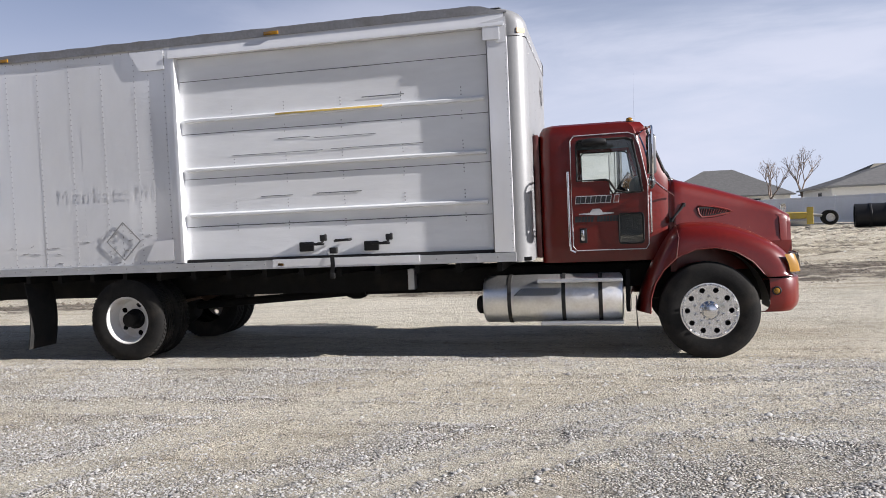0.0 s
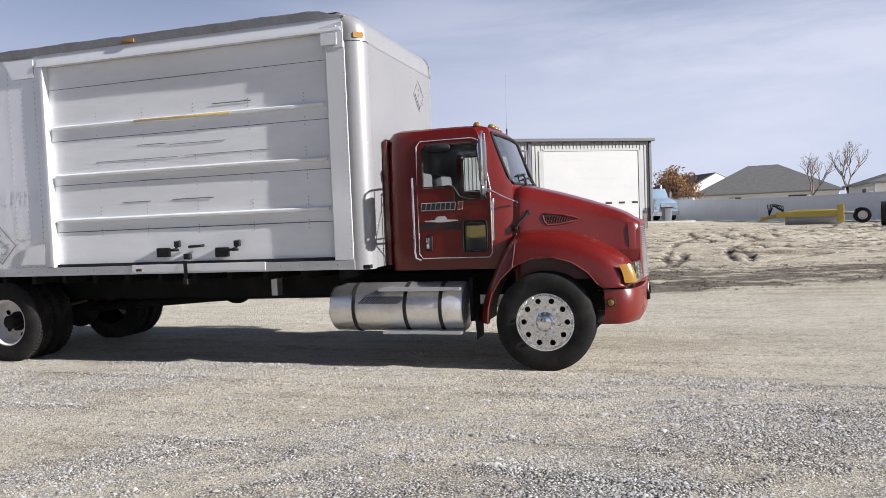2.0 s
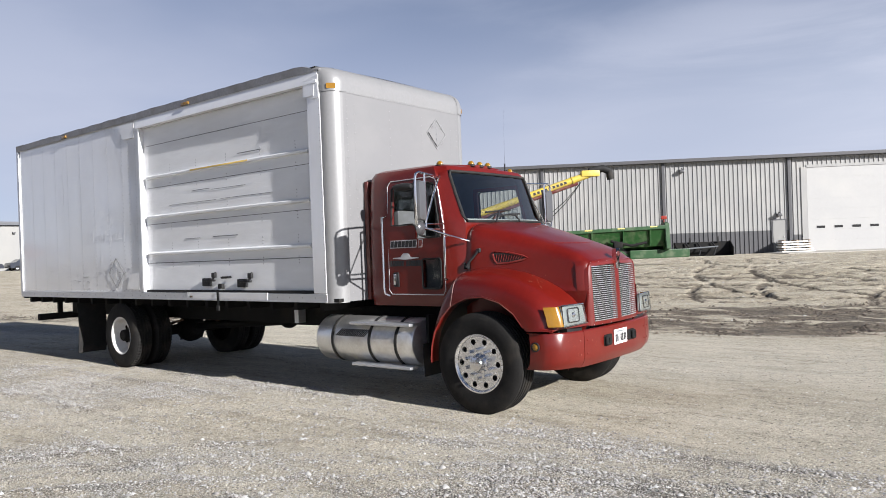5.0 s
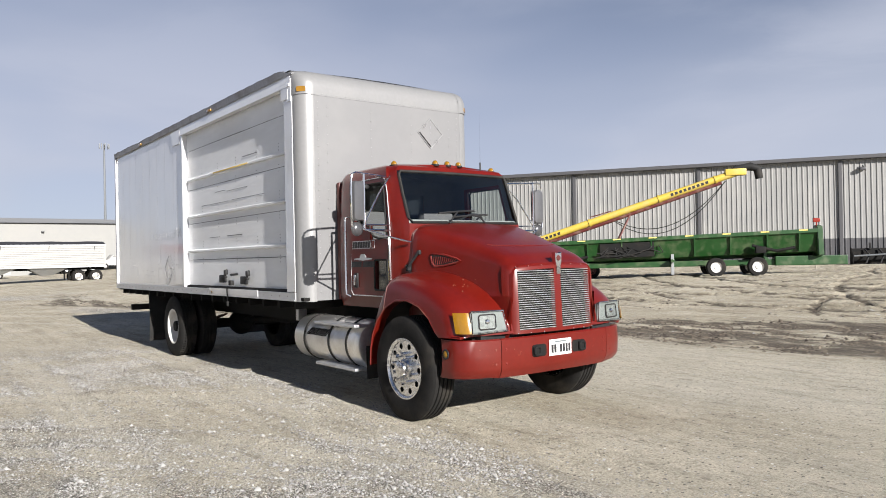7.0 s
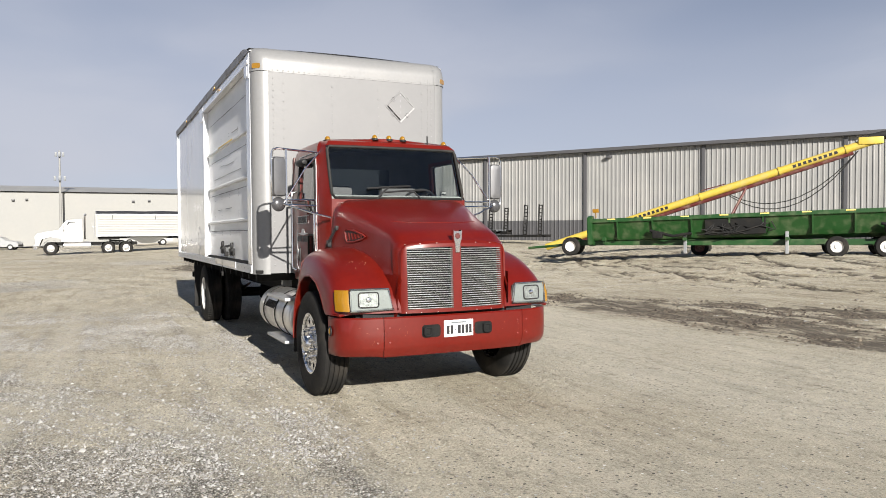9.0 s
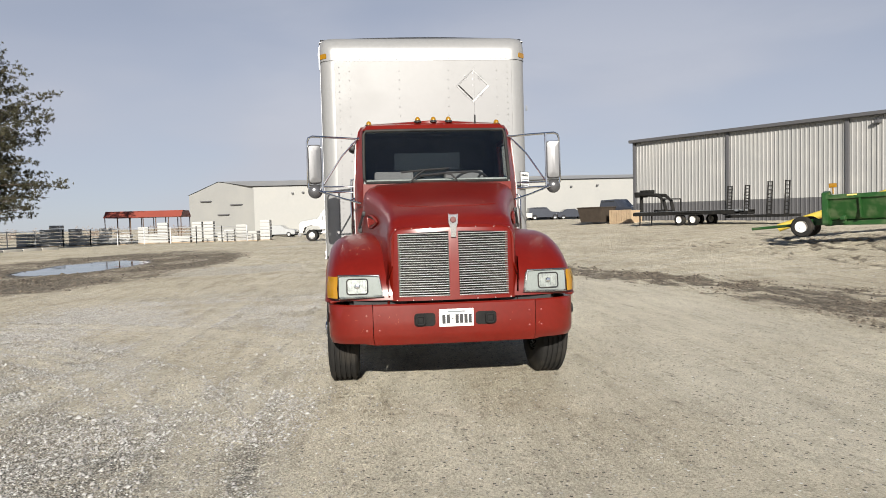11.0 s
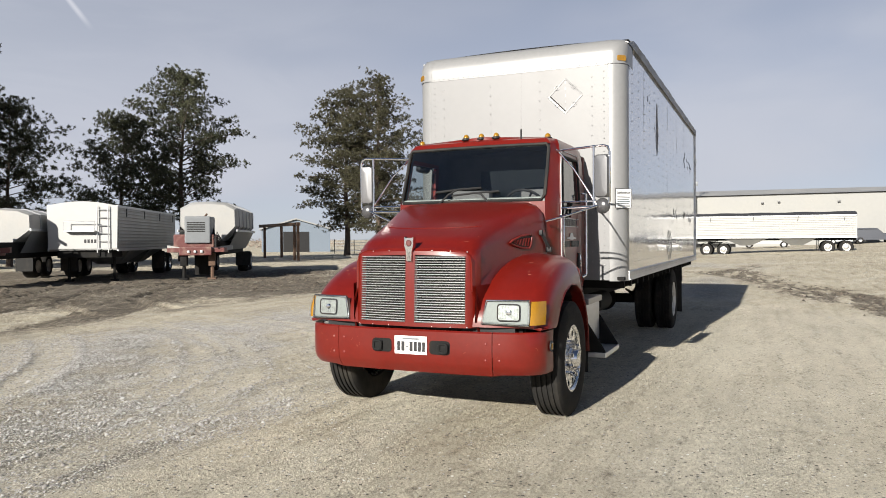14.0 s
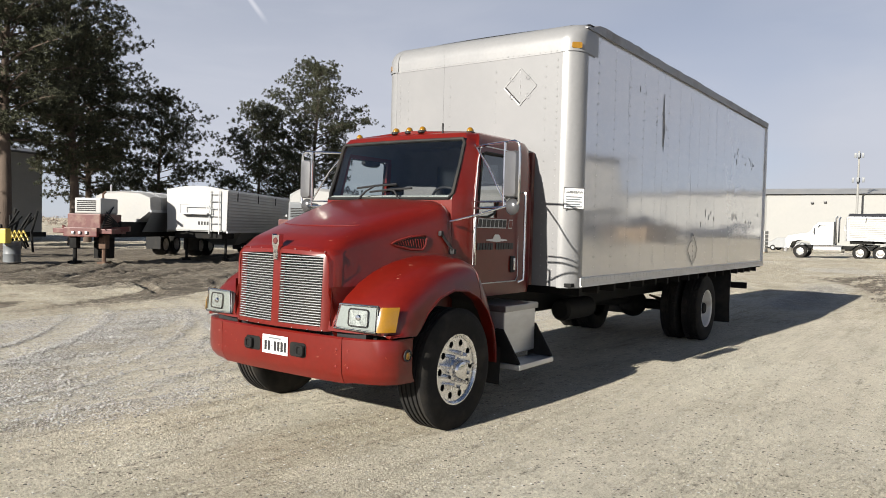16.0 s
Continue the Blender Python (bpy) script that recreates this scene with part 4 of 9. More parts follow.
def front_wheel(side):
    """side: -1 for the side towards -y. The outer face looks along side."""
    w = new("front_wheel")
    w.parent = truck
    w.matrix_basis = pose(0, side * 1.005, TYRE_R - 0.008, 0, 0, 0 if side < 0 else 180)
    t = new("tyre", TYRE_STEER)
    t.parent = w
    tagged(t, "dusty black ribbed tyre")
    bm = bmesh.new()
    lathe(bm, [(0.285, 0.115), (0.292, 0.10), (0.270, 0.07), (0.268, -0.06), (0.272, -0.100), (0.292, -0.120), (0.297, -0.126), (0.285, -0.127), (0.268, -0.110)], 64)
    disc_with_holes(bm, 0.09, 0.268, 0.028, 0.222, 10, -0.098, -0.006, 200)
    part("rim", bm, M["wheel"], w, "polished aluminium rim with round holes")
    # extra black disc in front of the drum, so the rim holes look shaded
    bm = bmesh.new()
    lathe(bm, [(0.02, -0.062), (0.20, -0.062), (0.258, -0.050), (0.262, 0.06)], 40)
    part("brake_drum", bm, M["black"], w, "black disc added behind the rim holes to darken them")
    bm = bmesh.new()
    lathe(bm, [(0, -0.190), (0.045, -0.188), (0.070, -0.178), (0.080, -0.160), (0.084, -0.125), (0.100, -0.112), (0.105, -0.085)], 40)
    part("hub", bm, M["chrome"], w, "chrome hub cap")
    for k in range(10):
        bm = bmesh.new()
        cyl(bm, (0, -0.095, 0), (0, -0.165, 0), 0.0185, 8, 0.015)
        a = radians(36 * k + 18)
        part("wheel_nut", bm, M["chrome"], w, "", True, Matrix.Translation((0.143 * math.cos(a), 0, 0.143 * math.sin(a))))
    bm = bmesh.new()
    cyl(bm, (0, 0.10, 0), (0, -0.06, 0), 0.20, 24)
    part("brake_drum", bm, M["black"], w)
    return w


def rear_wheel(side):
    w = new("rear_wheel")
    w.parent = truck
    w.matrix_basis = pose(-6.90, side * 1.085, TYRE_R - 0.008, 0, 0, 0 if side < 0 else 180)
    for off, nm in ((0, "outer_tyre"), (0.335, "inner_tyre")):
        t = new(nm, TYRE_DRIVE)
        t.parent = w
        t.matrix_basis = Matrix.Translation((0, off, 0))
    bm = bmesh.new()
    lathe(bm, [(0.297, -0.128), (0.287, -0.130), (0.270, -0.112), (0.262, -0.04), (0.250, 0.02), (0.235, 0.045)], 64)
    disc_with_holes(bm, 0.10, 0.237, 0.034, 0.188, 5, 0.062, -0.018)
    part("rim", bm, M["rim_white"], w, "white painted steel dish rim")
    bm = bmesh.new()
    lathe(bm, [(0, -0.105), (0.075, -0.102), (0.088, -0.09), (0.092, 0.0), (0.125, 0.03), (0.125, 0.07)], 32)
    for k in range(8):
        a = radians(45 * k)
        cyl(bm, (0.107 * math.cos(a), 0.03, 0.107 * math.sin(a)), (0.107 * math.cos(a), -0.0, 0.107 * math.sin(a)), 0.014, 8)
    part("hub", bm, M["black"], w, "greasy black axle hub")
    return w


TYRE_STEER, TYRE_DRIVE = tyre_mesh(True), tyre_mesh(False)
for s in (-1, 1):
    front_wheel(s)
    rear_wheel(s)

# -- chassis --
for s in (-1, 1):
    bm = bmesh.new()
    box(bm, -10.2, 0.55, s * 0.43 - 0.012, s * 0.43 + 0.012, 0.72, 0.98)
    for z in (0.72, 0.97):
        box(bm, -10.2, 0.55, s * 0.43 - (0.08 if s > 0 else 0), s * 0.43 + (0.08 if s < 0 else 0), z, z + 0.012)
    part("frame_rail", bm, M["black"], truck, "black steel frame rail")
for x in (-0.9, -2.6, -4.2, -5.8, -8.3, -9.8):
    bm = bmesh.new()
    box(bm, x - 0.06, x + 0.06, -0.43, 0.43, 0.76, 0.94, 0.01)
    part("cross_member", bm, M["black"], truck)
for i in range(18):
    bm = bmesh.new()
    x = -2.2 - i * 0.47
    box(bm, x - 0.03, x + 0.03, -1.2, 1.2, 0.99, 1.095)
    part("floor_beam", bm, M["black"], truck)
bm = bmesh.new()
cyl(bm, (-6.90, -0.95, 0.5), (-6.90, 0.95, 0.5), 0.085, 16)
lathe(bm, [(0, -0.24), (0.12, -0.22), (0.21, -0.10), (0.23, 0), (0.21, 0.10), (0.12, 0.22), (0, 0.24)], 24, "x", Matrix.Translation((-6.86, 0, 0.5)))
part("rear_axle", bm, M["black"], truck, "greasy black drive axle")
bm = bmesh.new()
tube(bm, [(-0.7, 0, 0.72), (-4.2, 0.02, 0.69)], 0.05, 12)
tube(bm, [(-4.4, 0.02, 0.68), (-6.65, 0, 0.54)], 0.055, 12)
lathe(bm, [(0, -0.14), (0.07, -0.13), (0.10, -0.05), (0.10, 0.05), (0.07, 0.13), (0, 0.14)], 16, "x", Matrix.Translation((-4.3, 0.02, 0.685)))
part("drive_shaft", bm, M["black"], truck, "black drive shaft")
bm = bmesh.new()
tube(bm, [(0, -0.85, 0.47), (0, -0.5, 0.40), (0, 0.5, 0.40), (0, 0.85, 0.47)], 0.06, 10)
part("front_axle", bm, M["black"], truck)
bm = bmesh.new()
box(bm, -0.6, 0.7, -0.38, 0.38, 0.55, 1.25, 0.08)
box(bm, 0.2, 0.9, -0.42, 0.42, 0.52, 1.35, 0.03)
part("engine_block", bm, M["black"], truck)
for s in (-1, 1):
    bm = bmesh.new()
    for k in range(5):
        h = 0.62 - 0.10 * k
        tube(bm, [(-6.90 - h, s * 0.5, 0.70 - 0.02 * k), (-6.90, s * 0.5, 0.60 - 0.02 * k), (-6.90 + h, s * 0.5, 0.70 - 0.02 * k)], 0.018, 6)
    part("leaf_spring", bm, M["rust"], truck)
    bm = bmesh.new()
    rings = []
    for k in range(9):
        f = k / 8
        x = -8.38 + 0.06 * math.sin(f * 3.0)
        rings.append([(x - 0.006, s * 0.72, 1.0 - 0.86 * f), (x + 0.006, s * 0.72, 1.0 - 0.86 * f), (x + 0.006, s * 1.20, 1.0 - 0.86 * f), (x - 0.006, s * 1.20, 1.0 - 0.86 * f)])
    loft(bm, rings, True, True)
    part("mud_flap", bm, M["rubber"], truck, "hanging black rubber mud flap")
bm = bmesh.new()
box(bm, -10.42, -10.32, -1.0, 1.0, 0.62, 0.74, 0.015)
for s in (-1, 1):
    box(bm, -10.40, -10.34, s * 0.6 - 0.04, s * 0.6 + 0.04, 0.70, 1.05)
part("underride_bar", bm, M["black"], truck, "black rear underride bar")
for s in (-1, 1):
    bm = bmesh.new()
    box(bm, -10.47, -10.352, s * 1.10 - 0.12, s * 1.10 + 0.12, 1.06, 1.26, 0.015)
    part("dock_bumper", bm, M["rubber"], truck, "black rubber dock bumper")

# -- cargo body --
BX0, BX1, BY, BZ0, BZ1 = -10.35, -1.82, 1.28, 1.10, 3.84
body = new("cargo_body")
body.parent = truck
tagged(body, "dented white riveted aluminium cargo body")
CR = 0.18


def plain(name, spec, material, parent, label="", bevel=0.003):
    bm = bmesh.new()
    box(bm, *spec, bevel)
    return part(name, bm, material, parent, label, False)


plain("front_panel", (BX1 - 0.03, BX1, -BY + CR, BY - CR, BZ0, 3.53), M["white_front"], body, "white front panel, colour darkened for direct sun")
for s in (-1, 1):
    bm = bmesh.new()
    arc = []
    for k in range(13):
        a = radians(90 * k / 12)
        arc.append((BX1 - CR + CR * math.cos(a), s * (BY - CR + CR * math.sin(a))))
    arc_in = [(BX1 - CR + (CR - 0.02) * math.cos(radians(90 * k / 12)), s * (BY - CR + (CR - 0.02) * math.sin(radians(90 * k / 12)))) for k in range(12, -1, -1)]
    prism(bm, arc + [(BX1 - CR - 0.05, s * BY), (BX1 - CR - 0.05, s * (BY - 0.02))] + arc_in, "z", BZ0 - 0.01, 3.53)
    part("corner_post", bm, M["post"], body, "rounded bare aluminium corner post")
    bm = bmesh.new()
    rings = []
    for z, back, rr in [(3.532, -0.006, CR + 0.006), (3.62, -0.006, CR + 0.006)] + [(3.62 + 0.224 * math.sin(radians(g)), 0.22 - 0.226 * math.cos(radians(g)), CR + 0.006 - 0.03 * (g / 90) ** 3) for g in (12, 24, 36, 48, 60, 72, 82, 90)]:
        cx, cy = BX1 - CR - back, BY - CR
        rings.append([(cx + rr, s * (cy - 0.02), z)] + [(cx + rr * math.cos(radians(9 * k)), s * (cy + rr * math.sin(radians(9 * k))), z) for k in range(11)] + [(BX1 - 0.46, s * (cy + rr), z)])
    rings.append([(x, s * (BY - CR - 0.02), z + 0.002) for x, y, z in rings[-1]])
    loft(bm, rings)
    part("corner_cap", bm, M["post"], body, "cast aluminium roof corner cap")
    bm = bmesh.new()
    prism(bm, rounded(-0.055, 0.055, -0.03, 0.03, 0.012, 3), "z", -0.012, 0.016)
    lamp = part("marker_lamp", bm, M["amber"], body, "amber corner marker lamp", True,
                Matrix.Translation((BX1 - CR * 0.30, s * (BY - CR * 0.30), 3.59)) @ Matrix.Rotation(radians(45 * s), 4, "Z") @ Matrix.Rotation(radians(90), 4, "Y") @ Matrix.Rotation(radians(90), 4, "Z"))
    bm = bmesh.new()
    box(bm, -0.065, 0.065, -0.040, 0.040, -0.02, -0.006, 0.004)
    part("lamp_base", bm, M["plastic"], lamp)
bm = bmesh.new()
prof = [(BX1 + 0.004, 3.525), (BX1 + 0.004, 3.62)] + [(BX1 - 0.22 + 0.224 * math.cos(radians(a)), 3.62 + 0.224 * math.sin(radians(a))) for a in range(10, 91, 8)] + [(BX1 - 0.30, 3.842), (BX1 - 0.30, 3.822), (BX1 - 0.02, 3.60), (BX1 - 0.02, 3.525)]
loft(bm, [[(x, y, z) for x, z in prof] for y in np.linspace(-BY + CR - 0.02, BY - CR + 0.02, 9)], True, True)
part("front_roof_band", bm, M["post"], body, "curved bare aluminium front roof edge")
bm = bmesh.new()
nx = 40
rows = []
for i in range(nx + 1):
    x = BX0 + (BX1 - 0.25 - BX0) * i / nx
    sag = 0.010 * (noise.noise((x * 1.3, 0.3, 1.0)))
    rows.append([(x, y, 3.838 + 0.030 * (1 - (y / BY) ** 2) + sag) for y in np.linspace(-BY, BY, 9)])
loft(bm, rows)
bmesh.ops.solidify(bm, geom=bm.faces[:], thickness=0.02)
part("roof_skin", bm, M["alu"], body, "thin aluminium roof skin")
for s in (-1, 1):
    bm = bmesh.new()
    rings = []
    for i in range(61):
        x = BX0 + (BX1 - CR - BX0) * i / 60
        d = 0.012 * noise.noise((x * 1.7, s * 3.0, 0)) + (0.012 * noise.noise((x * 6, s, 2)))
        e = float(smoothstep((BX1 - CR - 0.02 - x) / 0.35))
        d *= e
        rings.append([(x, s * (BY - 0.03), 3.80), (x, s * (BY + 0.010 + 0.006 * e), 3.785), (x, s * (BY + 0.004 + 0.016 * e + d * 0.3), 3.80 + 0.085 * e + d), (x, s * (BY - 0.03), 3.806 + 0.090 * e + d)])
    loft(bm, rings, True, True)
    part("roof_rail", bm, M["alu_dark"], body, "bent weathered roof rail")
    plain("bottom_rail", (BX0, BX1 - CR, s * BY - (0.02 if s > 0 else 0.014), s * BY + (0.014 if s > 0 else 0.02), BZ0, 1.195), M["alu"], body, "scuffed aluminium bottom rail")
    plain("rail_lip", (BX0, BX1 - CR, s * BY - (0.0 if s > 0 else 0.022), s * BY + (0.022 if s > 0 else 0.0), 1.096, 1.112), M["alu"], body)
plain("floor_deck", (BX0, BX1 - 0.02, -BY + 0.02, BY - 0.02, 1.10, 1.14), M["black"], body)
plain("rear_wall", (BX0 - 0.012, BX0 + 0.02, -BY + 0.01, BY - 0.01, BZ0, 3.80), M["white"], body, "white rear door wall")
for s in (-1, 1):
    plain("rear_post", (BX0 - 0.02, BX0 + 0.06, s * BY - 0.012, s * BY + 0.012, 1.14, 3.79), M["alu"], body)


def sheet_panel(x0, x1, s, z0, z1, material, seed):
    """One riveted wall sheet with a slight wave and a lap at its edge."""
    bm = bmesh.new()
    rows = []
    for i in range(9):
        x = x0 + (x1 - x0) * i / 8
        row = []
        for k in range(17):
            z = z0 + (z1 - z0) * k / 16
            w = 0.0022 * noise.noise((x * 2.1, z * 1.5, seed)) + 0.0012 * noise.noise((x * 6.1, z * 4.5, seed + 5))
            row.append((x, s * (BY - 0.012 + w + 0), z))
        rows.append(row)
    loft(bm, rows)
    return part("side_sheet", bm, material, body)


for i in range(7):
    x1 = -6.13 - i * 0.61
    sheet_panel(max(x1 - 0.61, BX0), x1, -1, 1.15, 3.80, M["white"], i * 3.1)
for i in range(7):
    x1 = BX1 - CR - i * 1.22
    sheet_panel(max(x1 - 1.22, BX0), x1, 1, 1.15, 3.80, M["white_gloss"], 40 + i * 2.7)

RIVET = bmesh.new()
lathe(RIVET, [(0, 0.0045), (0.006, 0.003), (0.0085, -0.001)], 7, "y")


def rivets(name, spots, parent, material):
    """Rivet heads in one mesh; spots: (place, outward axis letter, sign)."""
    bm = bmesh.new()
    RIVET.verts.index_update()
    for p, ax, sg in spots:
        p = Vector(p)
        vs = []
        for v in RIVET.verts:
            c = v.co
            vs.append(bm.verts.new(p + (Vector((c.x, sg * c.y, c.z)) if ax == "y" else Vector((sg * c.y, c.x, c.z)))))
        for f in RIVET.faces:
            bm.faces.new([vs[v.index] for v in f.verts])
    me = bpy.data.meshes.new(name)
    bm.to_mesh(me)
    bm.free()
    me.materials.append(material)
    me.shade_smooth()
    ob = new(name, me)
    ob.parent = parent
    return tagged(ob, "rows of small domed rivets", kind="stuff")


spots = []
for i in range(9):
    x = -6.567 - i * 0.457
    spots += [((x, -BY + 0.0105, z), "y", -1) for z in np.arange(1.24, 3.74, 0.066)]
spots += [((-6.374, -BY + 0.0105, z), "y", -1) for z in np.arange(1.24, 3.74, 0.066)]
spots += [((-6.165, -BY + 0.0105, z), "y", -1) for z in np.arange(1.24, 3.74, 0.066)]
spots += [((x, -BY + 0.0105, z), "y", -1) for x in np.arange(-10.25, -6.15, 0.11) for z in (1.215, 3.765)]
spots += [((x, -BY - 0.016, 1.15), "y", -1) for x in np.arange(-10.25, -2.05, 0.23)]
spots += [((-2.03, -BY - 0.0035, z), "y", -1) for z in np.arange(1.25, 3.6, 0.075)]
rivets("rivets", spots, body, M["rivet"])
spots = []
for x in np.arange(-2.35, -10.2, -0.457):
    spots += [((x, BY - 0.008, z), "y", 1) for z in np.arange(1.3, 3.74, 0.11)]
spots += [((x, BY + 0.016, z), "y", 1) for x in np.arange(-10.25, -2.05, 0.115) for z in (1.155, 1.18)]
spots += [((x, BY - 0.008, 3.765), "y", 1) for x in np.arange(-10.25, -2.05, 0.115)]
rivets("rivets", spots, body, M["rivet_pale"])
spots = [((BX1 + 0.002, y, z), "x", 1) for y in np.arange(-0.92, 1.0, 0.61) for z in np.arange(1.2, 3.5, 0.11)]
spots += [((BX1 + 0.006, y, 3.545), "x", 1) for y in np.arange(-1.05, 1.06, 0.065)]
spots += [((BX1 + 0.002, sg * 1.045, z), "x", 1) for sg in (-1, 1) for z in np.arange(1.2, 3.5, 0.075)]
rivets("rivets", spots, body, M["post"])

# folding side door in the -y wall
DX0, DX1, DZ0, DZ1, DY = -6.0, -2.23, 1.225, 3.645, -1.214
side_door = new("side_door")
side_door.parent = body
tagged(side_door, "closed panelled cargo side door with black latches")
edges = [DZ0, 1.625, 2.20, 2.74, 3.37, DZ1]
for a, b in zip(edges, edges[1:]):
    bm = bmesh.new()
    rows = []
    for i in range(25):
        x = DX0 + (DX1 - DX0) * i / 24
        rows.append([(x, DY + 0.004 * noise.noise((x * 0.9, z * 1.4, 7)), z) for z in np.linspace(a + 0.003, b - 0.003, 7)])
    loft(bm, rows)
    bmesh.ops.solidify(bm, geom=bm.faces[:], thickness=0.03)
    part("door_panel", bm, M["shutter"], side_door)
plain("door_backing", (DX0, DX1, DY + 0.035, DY + 0.05, DZ0, DZ1), M["plastic"], side_door)
for z in (1.767, 2.312, 2.90):
    bm = bmesh.new()
    rings = []
    for i in range(25):
        x = -5.93 + (-2.29 + 5.93) * i / 24
        w = 0.003 * noise.noise((x * 2, z, 3))
        rings.append([(x, DY + 0.002, z + 0.024 + w), (x, DY - 0.030, z + 0.018 + w), (x, DY - 0.038, z + 0.006 + w), (x, DY - 0.036, z - 0.020 + w), (x, DY - 0.006, z - 0.026 + w), (x, DY + 0.002, z - 0.026 + w)])
    loft(bm, rings, True, True)
    part("rib", bm, M["shutter"], side_door, "horizontal stiffening rib")
spots = [((x, DY + 0.001, z + dz), "y", -1) for x in (-5.32, -4.66, -3.96, -3.24, -2.55) for z in (1.767, 2.312, 2.90) for dz in (-0.20, -0.16, -0.12, 0.06, 0.10, 0.14)]
rivets("panel_bolts", spots, side_door, M["rivet"])
rs = random.Random(4)
for z, x0, x1 in ((3.372, -5.0, -3.7), (2.60, -4.3, -3.55), (2.62, -4.75, -4.35), (2.455, -5.35, -4.2), (2.46, -4.1, -3.0), (1.955, -5.0, -4.6), (1.96, -4.3, -3.75), (2.205, -4.7, -4.45), (3.02, -3.7, -3.2), (1.63, -5.8, -2.4)):
    bm = bmesh.new()
    h = rs.uniform(0.004, 0.009)
    box(bm, x0, x1, DY - 0.0062, DY - 0.004, z - h, z + h * 0.3)
    part("scuff", bm, M["grey_m"], side_door)
bm = bmesh.new()
box(bm, -4.75, -3.45, DY - 0.041, DY - 0.0365, 2.890, 2.912, 0.002)
part("yellow_streak", bm, M["tape"], side_door, "worn yellow paint streak")
# posts and header round the opening
for spec, lab in (((-2.232, BX1 - CR - 0.01, -BY - 0.006, -BY + 0.08, 1.2, 3.66), "smooth white front door post"), ((-6.045, -6.0, -BY - 0.018, -BY + 0.08, 1.2, 3.70), "bright bevelled rear door post"), ((-6.135, -6.045, -BY - 0.008, -BY + 0.05, 1.2, 3.79), "white rear door jamb")):
    plain("door_post", spec, M["white"], body, lab, 0.006)
bm = bmesh.new()
prism(bm, [(-BY - 0.004, 3.79), (-BY - 0.012, 3.70), (-BY - 0.026, 3.675), (-BY - 0.026, 3.645), (-BY + 0.07, 3.645), (-BY + 0.07, 3.79)], "x", -6.08, -2.04)
part("door_header", bm, M["white"], body, "white door header rail")
plain("door_seal", (DX0, DX1, -BY + 0.03, -BY + 0.07, 1.195, 1.232), M["rubber"], body)
# thin dark strip stands for the shade in the door's front gap
plain("door_gap", (DX1 - 0.018, DX1 - 0.002, -BY + 0.03, -BY + 0.07, 1.23, 3.64), M["alu_dark"], body)
plain("rail_plate", (-4.86, -3.08, -BY - 0.020, -BY - 0.012, 1.115, 1.205), M["white"], body, "plain white rail plate")
for sx0, sx1 in ((-6.45, -6.14),):
    bm = bmesh.new()
    prism(bm, [(-6.60, 3.76), (-6.46, 3.53), (-6.14, 3.53), (-6.14, 3.76)], "y", -BY - 0.012, -BY + 0.002)
    part("gusset", bm, M["white"], body, "triangular riveted gusset plate")
    bm = bmesh.new()
    prism(bm, [(-6.52, 1.24), (-6.40, 1.47), (-6.14, 1.49), (-6.14, 1.24)], "y", -BY - 0.010, -BY + 0.002)
    part("gusset", bm, M["white"], body, "riveted gusset plate")
    bm = bmesh.new()
    prism(bm, [(-2.26, 3.70), (-2.02, 3.74), (-2.02, 3.47), (-2.13, 3.47), (-2.14, 3.64), (-2.26, 3.66)], "y", -BY - 0.016, -BY - 0.004)
    part("gusset", bm, M["white"], body, "bent corner bracket")
    # plate added only to cover a black patch of shade beside the bracket
    plain("corner_plate", (-2.275, -2.09, -BY - 0.022, -BY - 0.0165, 3.50, 3.70), M["white"], body, "flat white plate added over a dark corner")
for x in (-4.75,):
    bm = bmesh.new()
    box(bm, x - 0.05, x + 0.03, -BY - 0.020, -BY - 0.012, 1.125, 1.16, 0.002)
    part("side_reflector", bm, M["amber"], body, "amber side reflector")
for x in (-4.73, -8.4):
    bm = bmesh.new()
    box(bm, x - 0.09, x + 0.09, -BY - 0.035, -BY - 0.012, 3.80, 3.84, 0.006)
    part("marker_lamp", bm, M["amber"], body, "amber roof rail marker lamp")


def latch(x, z, parent):
    bm = bmesh.new()
    box(bm, x - 0.17, x + 0.0, DY - 0.055, DY - 0.004, z - 0.065, z + 0.045, 0.012)
    box(bm, x - 0.10, x + 0.14, DY - 0.075, DY - 0.045, z + 0.0, z + 0.03, 0.006)
    tube(bm, [(x + 0.06, DY - 0.05, z + 0.02), (x + 0.12, DY - 0.08, z + 0.03), (x + 0.15, DY - 0.06, z + 0.09), (x + 0.17, DY - 0.07, z + 0.12)], 0.016, 8)
    box(bm, x + 0.10, x + 0.18, DY - 0.09, DY - 0.05, z + 0.05, z + 0.12, 0.012)
    return part("latch", bm, M["plastic"], parent, "black cast door latch")


latch(-4.36, 1.35, side_door)
latch(-3.57, 1.335, side_door)
bm = bmesh.new()
tube(bm, [(-4.10, DY - 0.02, 1.395), (-4.08, DY - 0.05, 1.40), (-3.92, DY - 0.05, 1.405), (-3.90, DY - 0.02, 1.41)], 0.016, 8)
part("pull_handle", bm, M["plastic"], side_door, "black pull handle")
bm = bmesh.new()
box(bm, -4.16, -4.07, DY - 0.06, DY - 0.01, 1.25, 1.32, 0.01)
loft(bm, [[(-4.145 + 0.01 * math.sin(k), -BY - 0.028 - 0.006 * math.sin(k * 1.3), 1.24 - 0.055 * k), (-4.095 + 0.012 * math.sin(k), -BY - 0.028 - 0.006 * math.sin(k * 1.3), 1.24 - 0.055 * k)] for k in range(6)])
box(bm, -4.15, -4.09, -BY - 0.04, -BY - 0.016, 0.965, 1.03, 0.006)
